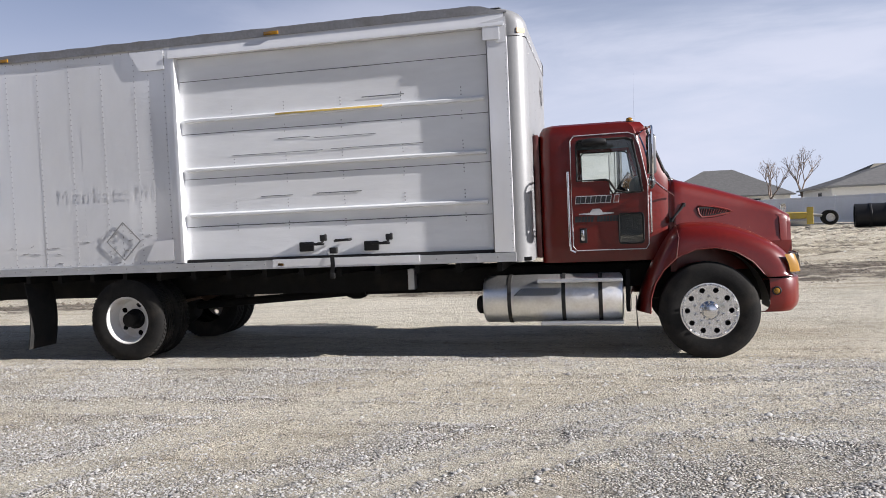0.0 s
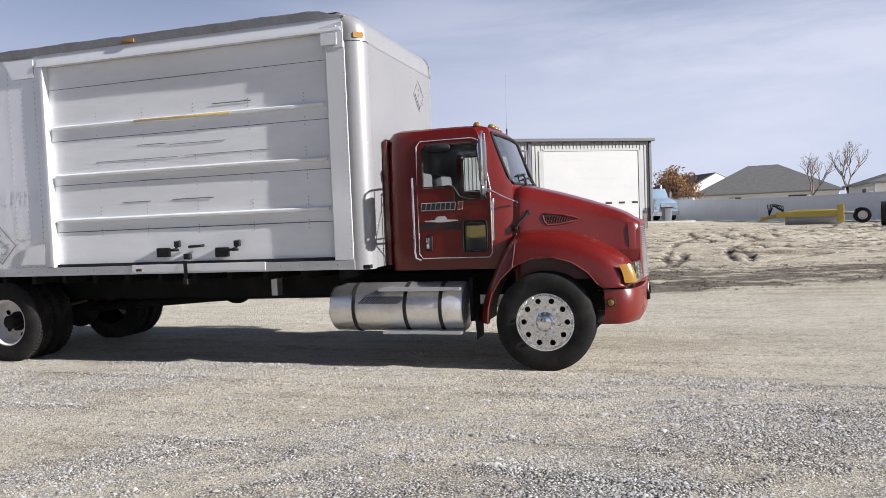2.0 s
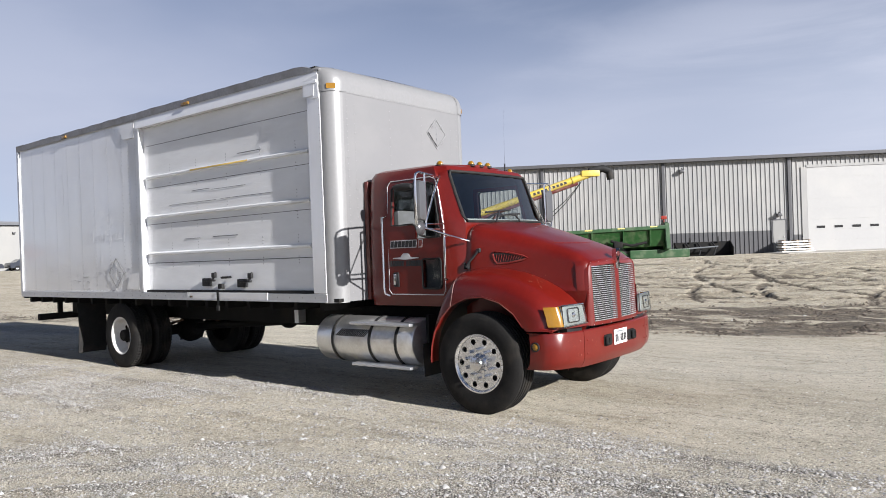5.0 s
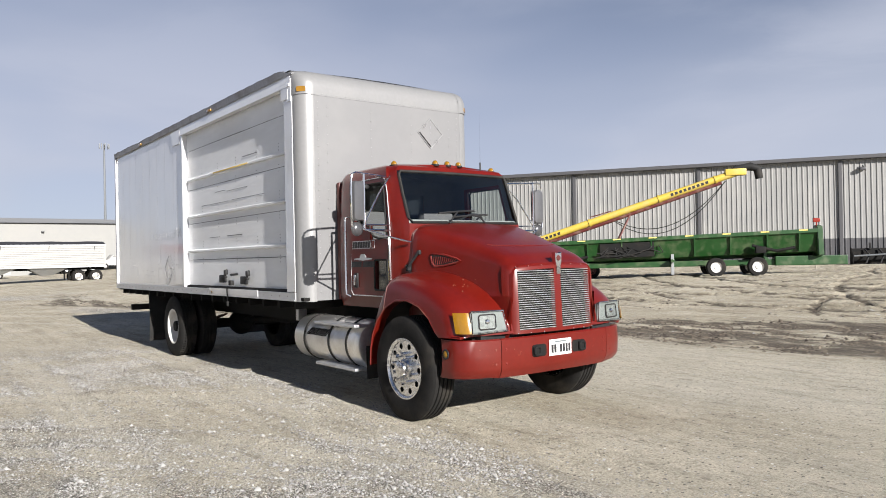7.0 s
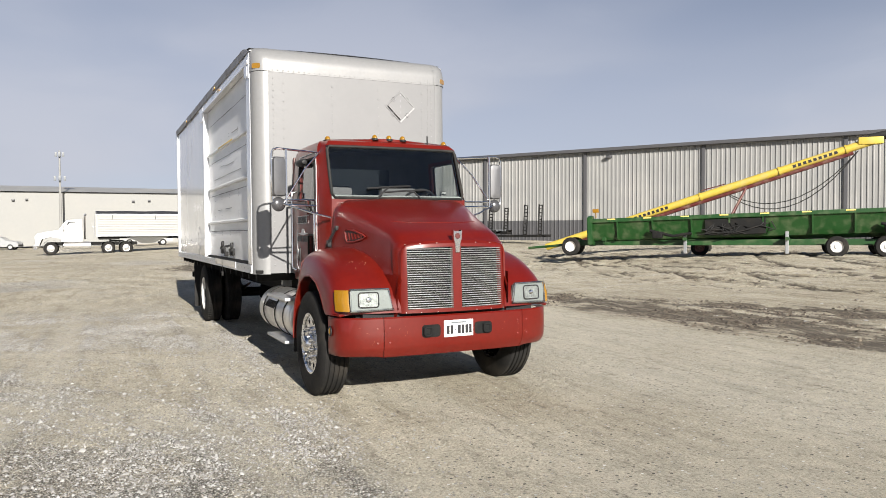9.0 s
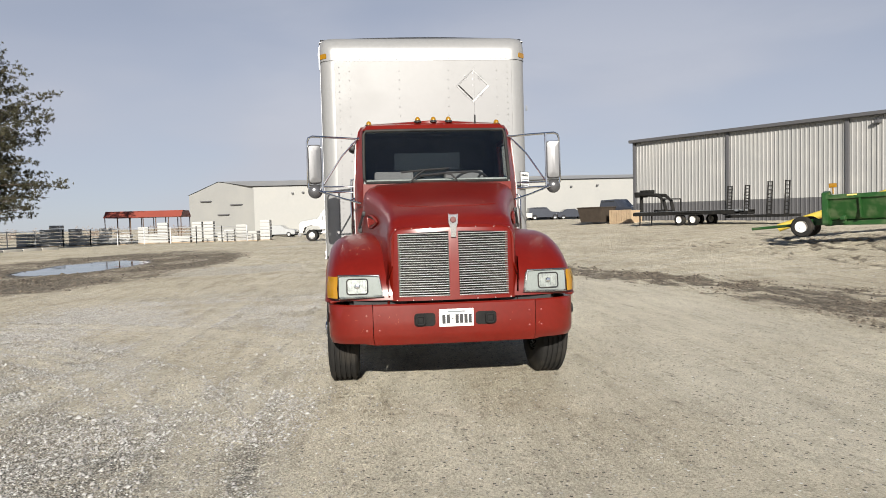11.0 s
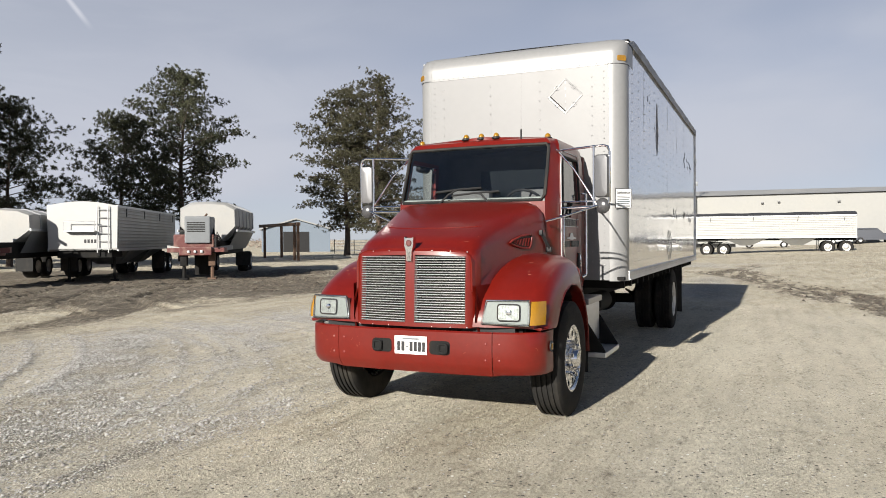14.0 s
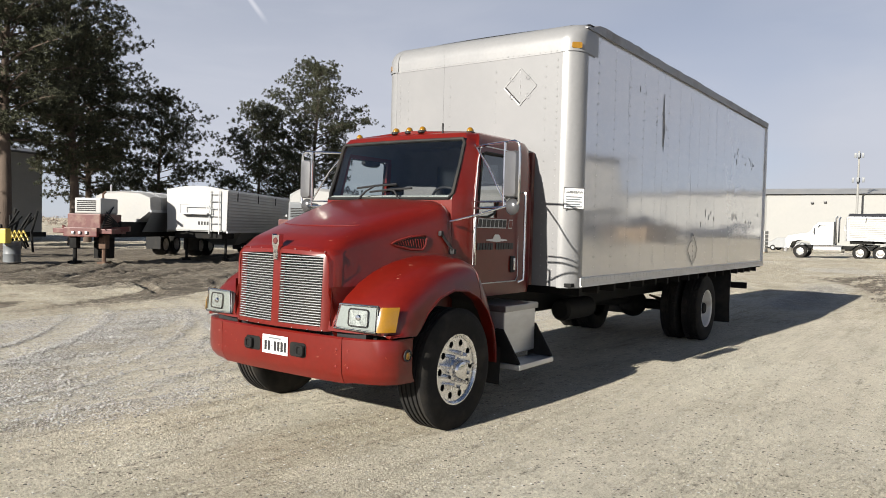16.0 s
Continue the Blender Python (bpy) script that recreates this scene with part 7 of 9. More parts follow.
def chips(cx, cy, cz, n, sx, sy, sz, axis, rmin, rmax, long=0.03):
    for _ in range(n):
        x, y, z = cx + rs.gauss(0, sx), cy + rs.gauss(0, sy), cz + rs.gauss(0, sz)
        origin = Vector((x, y, 2.4)) if axis == "z" else Vector((1.6, y, z))
        d = Vector((0, 0, -1)) if axis == "z" else Vector((-1, 0, 0))
        dg = bpy.context.evaluated_depsgraph_get()
        hit, loc, nor, _i, ob, _m = scene.ray_cast(dg, origin, d)
        if not hit or ob.name.split(".")[0] not in ("fender", "hood", "bumper_centre", "bumper_end", "grille_surround"):
            continue
        bm = bmesh.new()
        a = nor.orthogonal().normalized()
        a.rotate(Matrix.Rotation(rs.uniform(0, 6.28), 3, nor))
        w = rs.uniform(rmin, rmax)
        tube(bm, [loc - a * w * rs.uniform(0.5, 1.5), loc + a * rs.uniform(0.2, 1) * long], w * 0.5, 5)
        part("paint_chip", bm, M["flake"], ob, "", True, ob.matrix_world.inverted())


bpy.context.view_layer.update()
chips(0.50, -0.80, 1.3, 10, 0.04, 0.07, 0.0, "z", 0.002, 0.005)
chips(0.45, 0.84, 1.3, 5, 0.08, 0.06, 0.0, "z", 0.0015, 0.003, 0.05)
chips(0.70, 0.15, 1.6, 6, 0.10, 0.25, 0.0, "z", 0.001, 0.002)
chips(1.0, -0.65, 0.68, 8, 0.0, 0.22, 0.05, "x", 0.001, 0.002)
chips(1.0, 0.70, 0.68, 8, 0.0, 0.22, 0.05, "x", 0.001, 0.002)
for y in (-0.50, -0.36, -0.2, 0.2, 0.36, 0.50):
    for z in (1.468, 0.858):
        bm = bmesh.new()
        lathe(bm, [(0, 0.004), (0.004, 0.003), (0.005, 0)], 8, "x", Matrix.Translation((nose_x(y) - (0.018 if z > 1 else -0.002), y, z + (0.018 * (1 - (y / 0.55) ** 2) if z > 1 else 0))))
        part("grille_screw", bm, M["alu"], nose)

# ---- shed with garage door ----
SHED = Vector((-51.84, 21.13, 0))
SHED_TURN = 31.48
U = Vector((math.cos(radians(SHED_TURN)), math.sin(radians(SHED_TURN)), 0))
BAY, SHED_LEN, SHED_EAVE, SHED_DEPTH = 8.47, 61.2, 7.05, 24.0


def shed_building():
    b = thing("shed", "long light grey ribbed metal shed with white garage door", "building")
    b.matrix_world = pose(SHED.x, SHED.y, 0.45, 0, 0.36, SHED_TURN)

    def corrugated(x0, x1, z0, z1, material, name):
        bm = bmesh.new()
        row = []
        x = x0
        while x < x1 - 0.02:
            for dx, dy in ((0.0, 0.0), (0.20, 0.0), (0.225, -0.045), (0.275, -0.045), (0.30, 0.0)):
                if x + dx <= x1:
                    row.append((x + dx, dy))
            x += 0.305
        row.append((x1, 0.0))
        loft(bm, [[(p, q, z0) for p, q in row], [(p, q, z1) for p, q in row]])
        return part(name, bm, material, b, "", False)

    cuts = [BAY * k for k in range(7)] + [SHED_LEN]
    for x0, x1 in zip(cuts, cuts[1:]):
        last = x1 == SHED_LEN
        if last:
            corrugated(x0, 51.6, 1.7, SHED_EAVE, M["shed"], "cladding_bay")
            corrugated(51.6, 60.5, 6.35, SHED_EAVE, M["shed"], "cladding_bay")
            corrugated(60.5, x1, 1.7, SHED_EAVE, M["shed"], "cladding_bay")
            corrugated(x0, 51.6, 0.2, 1.7, M["shed_dark"], "wainscot")
            corrugated(60.5, x1, 0.2, 1.7, M["shed_dark"], "wainscot")
        else:
            corrugated(x0, x1, 2.05, SHED_EAVE, M["shed"], "cladding_bay")
            corrugated(x0, x1, 0.3, 2.05, M["shed_dark"], "wainscot")
    for x in cuts:
        plain("corner_trim" if x in (0, SHED_LEN) else "downspout", (x - 0.11, x + 0.11, -0.16, 0.04, 0.3, SHED_EAVE), M["shed_dark"], b, "charcoal downspout", 0.02)
    plain("eave_trim", (-0.3, SHED_LEN + 0.3, -0.45, 0.1, SHED_EAVE - 0.02, SHED_EAVE + 0.22), M["shed_dark"], b, "charcoal eave gutter", 0.03)
    plain("side_wall", (-0.01, 0.15, 0, SHED_DEPTH, 0.2, SHED_EAVE), M["shed"], b)
    plain("side_wall", (SHED_LEN - 0.15, SHED_LEN + 0.01, 0.02, SHED_DEPTH, 0.2, SHED_EAVE), M["shed"], b)
    plain("rear_wall", (0, SHED_LEN, SHED_DEPTH - 0.1, SHED_DEPTH, 0.2, SHED_EAVE), M["shed"], b)
    bm = bmesh.new()
    prism(bm, [(-0.4, SHED_EAVE + 0.22), (SHED_DEPTH / 2, SHED_EAVE + 1.0), (SHED_DEPTH + 0.4, SHED_EAVE + 0.22), (SHED_DEPTH + 0.4, SHED_EAVE + 0.15), (-0.4, SHED_EAVE + 0.15)], "x", -0.3, SHED_LEN + 0.3)
    part("roof", bm, M["roof_dark"], b, "dark low-pitched metal roof")
    gd = new("garage_door")
    gd.parent = b
    tagged(gd, "closed white sectional garage door with a row of small windows")
    for k in range(8):
        z0 = 0.55 + k * 0.72
        plain("door_section", (52.0, 60.15, -0.02, 0.06, z0, z0 + 0.718), M["white_door"], gd, "", 0)
    for k in range(7):
        x = 52.55 + k * 1.16
        plain("door_window", (x, x + 0.55, -0.035, -0.021, 2.10, 2.26), M["plastic"], gd, "", 0)
    for x0, x1, z0, z1 in ((51.6, 51.98, 0.4, 6.35), (60.17, 60.5, 0.4, 6.35), (51.98, 60.17, 6.31, 6.5)):
        plain("door_frame", (x0, x1, -0.06, 0.04, z0, z1), M["shed"], b, "grey door frame", 0.01)
    wd = new("walk_door")
    wd.parent = b
    plain("door_leaf", (49.65, 50.45, -0.09, -0.05, 0.55, 2.72), M["white_far"], wd, "white steel walk door", 0.01)
    plain("door_casing", (49.55, 50.55, -0.07, -0.046, 0.5, 2.82), M["shed_dark"], wd, "", 0.005)
    plain("door_knob", (50.33, 50.39, -0.14, -0.09, 1.55, 1.62), M["steel"], wd, "", 0.01)
    for x, z in ((18.8, 6.6), (50.05, 3.1), (43.6, 6.4)):
        bm = bmesh.new()
        box(bm, x - 0.16, x + 0.16, -0.40, -0.05, z - 0.09, z + 0.09, 0.03)
        tube(bm, [(x, -0.05, z + 0.1), (x, -0.18, z + 0.22), (x + 0.05, -0.3, z + 0.1)], 0.03, 6)
        part("wall_lamp", bm, M["shed_dark"], b, "small dark wall lamp")
    return b


shed = shed_building()
apron = thing("concrete_apron", "pale concrete apron before the garage door", "apron", at=(SHED.x, SHED.y, 0), turn=SHED_TURN, kind="structure")
plain("slab", (49.0, 62.0, -5.0, 0.0, 0.3, 0.66), M["concrete"], apron, "", 0.02)


# ---- shared vehicle pieces ----
def small_wheel(parent, x, y, z, r, w, rim=None, name="wheel"):
    bm = bmesh.new()
    lathe(bm, [(r * 0.55, -w * 0.5), (r * 0.9, -w * 0.52), (r, -w * 0.35), (r, w * 0.35), (r * 0.9, w * 0.52), (r * 0.55, w * 0.5)], 24)
    wh = part(name, bm, M["tyre"], parent, "", True, Matrix.Translation((x, y, z)))
    bm = bmesh.new()
    lathe(bm, [(0, -w * 0.40), (r * 0.2, -w * 0.42), (r * 0.25, -w * 0.28), (r * 0.48, -w * 0.30), (r * 0.58, -w * 0.52), (r * 0.58, w * 0.52), (r * 0.48, w * 0.30), (r * 0.2, w * 0.42), (0, w * 0.40)], 20)
    part("rim", bm, rim or M["rim_white"], wh)
    return wh


def local_ground(p):
    return ground_z(p[0], p[1])


# ---- green header on its transport trailer ----
def combine_header():
    base = Vector((-18.9, 15.6, 0))
    g = 0.55
    t = thing("combine_header", "green harvester header loaded on a two-axle transport trailer", "farm machine", at=(base.x, base.y, g), turn=41.3)
    plain("trailer_beam", (0.2, 14.9, -0.16, 0.16, 0.42, 0.66), M["green"], t, "green trailer beam", 0.02)
    plain("rear_beam_box", (12.3, 15.0, -0.30, 0.30, 0.40, 0.78), M["green"], t, "green trailer tail box", 0.03)
    for y in (-0.75, 0.75):
        for x in (9.94, 11.52):
            small_wheel(t, x, y, 0.385, 0.385, 0.24)
    for x in (9.94, 11.52):
        plain("axle", (x - 0.06, x + 0.06, -0.75, 0.75, 0.33, 0.45), M["black"], t)
    for y in (-0.45, 0.45):
        small_wheel(t, 0.0, y, 0.385, 0.385, 0.24)
    plain("axle", (-0.06, 0.06, -0.5, 0.5, 0.33, 0.45), M["black"], t)
    bm = bmesh.new()
    tube(bm, [(0.3, 0, 0.5), (-0.6, 0, 0.42), (-2.0, 0, 0.30)], 0.055, 8)
    tube(bm, [(0.2, -0.35, 0.5), (-1.4, 0, 0.34)], 0.045, 8)
    part("tow_tongue", bm, M["green"], t, "green tow tongue")
    for x in (1.4, 4.6, 8.3, 11.9):
        plain("support_post", (x - 0.06, x + 0.06, -0.36, -0.26, 0.1 if x in (4.6, 8.3) else 0.5, 1.55), M["hopper"] if x in (4.6, 8.3) else M["green"], t, "worn upright support", 0.01)
        plain("cradle_arm", (x - 0.08, x + 0.08, -0.6, 0.7, 0.62, 0.74), M["green"], t, "", 0.01)
    # header body: curved back sheet, auger trough, top beam, end shields; it leans with its cradle
    hd = new("header_body")
    hd.parent = t
    hd.matrix_basis = pose(0, 0, -0.36, 0, -1.45, 0)
    tagged(hd, "long green header trough")
    bm = bmesh.new()
    prof = [(-0.55, 1.72), (-0.48, 1.80), (-0.36, 1.80), (-0.33, 1.30), (-0.20, 1.02), (0.25, 0.86), (0.95, 0.82), (0.95, 0.78), (0.22, 0.80), (-0.28, 0.96), (-0.44, 1.25), (-0.50, 1.66)]
    loft(bm, [[(x, y, z) for y, z in prof] for x in np.linspace(0.9, 14.0, 12)], True, True)
    part("back_sheet", bm, M["green"], hd, "long curved green back sheet")
    for x0, x1 in ((0.9, 14.0),):
        plain("top_beam", (x0, x1, -0.60, -0.40, 1.70, 1.86), M["green"], hd, "green top beam", 0.02)
    for x in (2.0, 3.4, 4.9, 6.3, 7.5, 9.2, 10.6, 12.0, 13.2):
        bm = bmesh.new()
        prism(bm, [(-0.62, 1.70), (-0.50, 1.70), (-0.34, 1.00), (-0.48, 1.00)], "x", x - 0.03, x + 0.03)
        part("stiffener", bm, M["green"], hd)
    for x in (0.75, 13.85):
        bm = bmesh.new()
        prism(bm, [(-0.65, 0.80), (-0.60, 1.95), (-0.2, 2.02), (0.3, 1.55), (1.3, 0.95), (1.3, 0.78), (-0.2, 0.72)], "x", x, x + 0.22)
        bmesh.ops.bevel(bm, geom=bm.edges[:], offset=0.03, segments=2, affect="EDGES")
        part("end_shield", bm, M["green"], hd, "green end shield")
    bm = bmesh.new()
    tube(bm, [(0.95, 0.30, 1.15), (13.8, 0.30, 1.15)], 0.22, 14)
    part("cross_auger", bm, M["black"], hd)
    for i in range(9):
        bm = bmesh.new()
        x = 1.6 + i * 1.45
        box(bm, x, x + 0.32, -0.607, -0.60, 1.80, 1.845)
        part("reflector", bm, M["tape"], hd, "faded orange reflector")
    bm = bmesh.new()
    rr = random.Random(8)
    for k in range(16):
        x = 5.6 + rr.random() * 2.2
        tube(bm, [(x, -0.55, 1.55 - rr.random() * 0.2), (x + rr.uniform(-.5, .5), -0.66, 1.2 + rr.uniform(-.15, .2)), (x + rr.uniform(-.9, .9), -0.60, 1.0 + rr.random() * 0.3)], 0.022, 6)
    part("hydraulic_hoses", bm, M["rubber"], hd, "tangle of black hoses")
    # flat black box puts the feeder recess's shade on the back sheet
    plain("feeder_frame", (5.4, 7.6, -0.58, -0.50, 1.05, 1.66), M["black"], hd, "black plate for the shaded feeder recess", 0.02)
    for x in (3.3, 11.4):
        bm = bmesh.new()
        tube(bm, [(x, -0.62, 1.30), (x + 0.9, -0.66, 1.05), (x + 1.6, -0.62, 1.15)], 0.06, 8)
        box(bm, x + 0.1, x + 0.5, -0.78, -0.55, 0.98, 1.25, 0.05)
        part("gearbox", bm, M["black"], hd)
    for x in (13.9, 1.1):
        bm = bmesh.new()
        tube(bm, [(x, -0.4, 1.9), (x, -0.4, 2.12)], 0.025, 6)
        box(bm, x - 0.13, x + 0.13, -0.46, -0.34, 2.12, 2.28, 0.02)
        part("warning_lamp", bm, M["lens_red"] if x > 5 else M["amber"], hd, "lamp on a short post")
    return t


combine_header()


# ---- yellow grain auger ----
def grain_auger():
    t = thing("grain_auger", "yellow tubular grain auger raised on a red undercarriage", "farm machine", at=(-21.3, 17.45, 0.48), turn=41.3)
    a, b = Vector((-1.4, 0, 0.35)), Vector((12.3, 0, 4.70))
    d = (b - a).normalized()
    bm = bmesh.new()
    tube(bm, [a, a + d * 7.3], 0.165, 16)
    tube(bm, [a + d * 7.28, b], 0.165, 16)
    for f in (3.5, 7.3, 10.6, 13.2):
        tube(bm, [a + d * (f - 0.04), a + d * (f + 0.04)], 0.195, 16)
    part("auger_tube", bm, M["yellow"], t, "yellow auger tube")
    up = Vector((-d.z, 0, d.x))
    bm = bmesh.new()
    tube(bm, [a + d * 1.0 - up * 0.25, a + d * 13.4 - up * 0.22], 0.085, 8)
    tube(bm, [a + d * 7.4 + up * 0.25, a + d * 8.4 + up * 0.2, a + d * 7.9 - up * 0.2], 0.03, 6)
    part("track_rail", bm, M["maroon"], t, "red track rail")
    for y in (-1.1, 1.1):
        bm = bmesh.new()
        tube(bm, [a + d * 9.2 - up * 0.2, (6.6, y * 0.9, 1.25), (5.6, y, 0.45)], 0.045, 8)
        part("undercarriage_leg", bm, M["maroon"], t, "red undercarriage leg")
        small_wheel(t, 5.6, y * 1.1, 0.36, 0.36, 0.22, M["maroon"])
    bm = bmesh.new()
    tube(bm, [(5.6, -1.2, 0.4), (5.6, 1.2, 0.4)], 0.04, 8)
    part("axle", bm, M["maroon"], t)
    bm = bmesh.new()
    box(bm, 11.6, 12.5, -0.20, 0.20, 4.50, 4.80, 0.05, Matrix.Translation((0, 0, 0)))
    part("head_section", bm, M["yellow"], t, "yellow discharge head")
    bm = bmesh.new()
    tube(bm, [(12.0, 0, 4.80), (12.7, 0, 4.88), (13.0, 0, 4.76), (13.06, 0, 4.33)], [0.12, 0.19, 0.20, 0.17], 12)
    part("spout", bm, M["rubber"], t, "black rubber spout")
    for sag in (0.0, 0.25):
        bm = bmesh.new()
        p0, p1 = a + d * 8.2, a + d * 13.6 - up * 0.2
        tube(bm, [p0.lerp(p1, k / 12) + Vector((0, 0, -(1.25 + sag) * 4 * (k / 12) * (1 - k / 12))) for k in range(13)], 0.02, 5)
        part("hydraulic_hose", bm, M["rubber"], t, "sagging black hose")
    for f0, f1 in ((4.2, 6.0), (11.2, 13.0)):
        n = 9
        for k in range(n):
            bm = bmesh.new()
            c = a + d * (f0 + (f1 - f0) * k / n)
            box(bm, -0.06, 0.06, -0.172, -0.166, -0.06, 0.06, 0, Matrix.Translation(c) @ Matrix.Rotation(-math.atan2(d.z, d.x), 4, "Y"))
            part("lettering_bar", bm, M["ink"], t)
    return t


grain_auger()


# ---- gooseneck flatbed with ramps ----
def flatbed():
    n = Vector((U.y, -U.x, 0))
    p = SHED + n * 6.0 + U * 4.5
    g = ground_z(p.x, p.y)
    t = thing("flatbed_trailer", "black gooseneck flatbed trailer with raised loading ramps", "trailer", at=(p.x, p.y, g), turn=SHED_TURN)
    plain("deck", (1.1, 8.4, -1.15, 1.15, 0.86, 0.98), M["grey_m"], t, "dark plank deck", 0.01)
    for y in (-1.2, 1.2):
        plain("side_rail", (1.0, 8.8, y - 0.06, y + 0.06, 0.70, 0.96), M["black"], t, "black side rail", 0.01)
    for x in (4.75, 5.8):
        for y in (-1.05, 1.05):
            small_wheel(t, x, y, 0.40, 0.40, 0.26)
    plain("fender_bar", (4.15, 6.45, -1.32, -1.2, 0.82, 0.88), M["black"], t)
    bm = bmesh.new()
    for y in (-0.42, 0.42):
        tube(bm, [(3.2, y, 0.95), (3.0, y, 1.75), (2.55, y, 2.12), (0.75, y, 2.28)], 0.12, 8)
        tube(bm, [(3.15, y, 0.98), (2.2, y, 1.05)], 0.10, 8)
    box(bm, 0.55, 1.0, -0.52, 0.52, 2.05, 2.42, 0.05)
    tube(bm, [(0.78, 0, 2.1), (0.78, 0, 0.95)], 0.11, 10)
    box(bm, 0.9, 1.7, -0.35, 0.35, 2.30, 2.55, 0.05)
    for y in (-1.1, 1.1):
        tube(bm, [(3.3, y, 0.95), (3.3, y, 1.9)], 0.05, 6)
    tube(bm, [(3.3, -1.1, 1.85), (3.3, 1.1, 1.85)], 0.05, 6)
    part("gooseneck", bm, M["black"], t, "black arched gooseneck with front rack")
    for x in (1.4, 2.4):
        bm = bmesh.new()
        tube(bm, [(x, -1.0, 0.9), (x, -1.0, 0.02)], 0.05, 8)
        part("landing_leg", bm, M["black"], t)
    for x, h in ((7.9, 1.75), (9.1, 1.75), (10.6, 2.1), (11.7, 2.1)):
        rp = new("ramp")
        rp.parent = t
        rp.matrix_basis = Matrix.Translation((x, -0.3, 0.75 if h < 2 else 0.55))
        for y in (-0.24, 0.24):
            bm = bmesh.new()
            tube(bm, [(0, y, 0), (0.10, y, h)], 0.045, 6)
            part("ramp_rail", bm, M["black"], rp)
        for k in range(9):
            bm = bmesh.new()
            z = 0.1 + (h - 0.15) * k / 8
            tube(bm, [(0.1 * z / h, -0.24, z), (0.1 * z / h, 0.24, z)], 0.035, 6)
            part("rung", bm, M["black"], rp)
        plain("ramp_foot", (-0.25, 0.3, -0.35, 0.35, -0.1, 0.06), M["black"], rp)
    plain("second_deck", (8.0, 12.0, -0.9, 0.9, 0.45, 0.62), M["black"], t, "low dark tail deck", 0.01)
    return t


flatbed()
p = SHED + Vector((U.y, -U.x, 0)) * 2 - U * 2.4
dump = thing("dumpster", "brown steel dumpster with sloping ends", "dumpster", at=(p.x, p.y, ground_z(p.x, p.y)), turn=SHED_TURN)
bm = bmesh.new()
loft(bm, [[(-1.1, -0.8, 0.15), (1.0, -0.8, 0.15), (1.0, 0.8, 0.15), (-1.1, 0.8, 0.15)], [(-1.4, -0.9, 1.35), (1.25, -0.9, 1.35), (1.25, 0.9, 1.35), (-1.4, 0.9, 1.35)]], True, True)
part("bin", bm, M["brown_steel"], dump)
plain("rim", (-1.45, 1.3, -0.95, 0.95, 1.33, 1.42), M["brown_steel"], dump, "", 0.02)
crate = thing("crate", "stack of weathered brown wooden crates", "crate", at=(p.x + U.x * 3.0, p.y + U.y * 3.0, ground_z(p.x, p.y)), turn=SHED_TURN)
for k in range(9):
    plain("slat", (-1.1 + k * 0.25, -0.88 + k * 0.25, -0.72, -0.66, 0.05, 1.1), M["wood"], crate)
plain("crate_body", (-1.1, 1.1, -0.65, 0.65, 0.05, 1.05), M["wood"], crate)
plain("skid", (-1.1, 1.1, -0.7, 0.7, 0.0, 0.06), M["wood"], crate)


# ---- road vehicles ----
def vehicle(name, label, category, profile, width, glass_profile, wheels, wheel_r, paint, at, turn, rim=None):
    """A car or pickup from a side outline; profile and glass in x, z."""
    t = thing(name, label, category, at=at, turn=turn)
    bm = bmesh.new()
    rings = []
    for y, k in ((-width / 2, 0.0), (-width / 2 + 0.06, 0.05), (width / 2 - 0.06, 0.05), (width / 2, 0.0)):
        rings.append([(x, y * (1 - 0.12 * max(0, (z - 0.95))), z + (k if z > 0.5 else 0)) for x, z in profile])
    loft(bm, rings, True, True)
    part("body", bm, paint, t)
    for gp in glass_profile:
        bm = bmesh.new()
        w = width * 0.445
        prism(bm, gp, "y", -w - 0.025, w + 0.025)
        part("window", bm, M["pane"], t, "dark window")
    for x in wheels:
        for y in (-width / 2 + 0.12, width / 2 - 0.12):
            small_wheel(t, x, y, wheel_r, wheel_r, 0.24, rim or M["steel"])
    for y in (-width / 2 + 0.25, width / 2 - 0.25):
        x = max(q[0] for q in profile)
        plain("headlight", (x - 0.12, x + 0.01, y - 0.14, y + 0.14, 0.66, 0.80), M["head"], t, "", 0.02)
    plain("front_bumper", (max(q[0] for q in profile) - 0.05, max(q[0] for q in profile) + 0.08, -width / 2 + 0.08, width / 2 - 0.08, 0.40, 0.58), M["plastic"], t, "", 0.03)
    return t


SEDAN = [(-2.2, 0.35), (-2.25, 0.75), (-2.15, 0.98), (-1.6, 1.02), (-0.95, 1.42), (0.35, 1.45), (1.0, 1.02), (2.0, 0.88), (2.2, 0.65), (2.2, 0.35)]
SEDAN_G = [[(-1.45, 1.03), (-0.92, 1.36), (-0.2, 1.39), (-0.2, 1.0)], [(-0.12, 1.0), (-0.12, 1.39), (0.30, 1.38), (0.88, 1.02)]]
SUV = [(-2.3, 0.4), (-2.35, 1.1), (-2.2, 1.7), (-1.9, 1.78), (0.3, 1.78), (0.95, 1.15), (2.1, 1.05), (2.25, 0.8), (2.25, 0.4)]
SUV_G = [[(-2.1, 1.15), (-2.0, 1.66), (-1.2, 1.70), (-1.2, 1.12)], [(-1.1, 1.12), (-1.1, 1.70), (0.22, 1.70), (0.72, 1.14)]]
PICKUP = [(-2.85, 0.5), (-2.9, 1.15), (-0.85, 1.18), (-0.75, 1.80), (0.75, 1.84), (1.35, 1.22), (2.55, 1.12), (2.75, 0.9), (2.75, 0.5)]
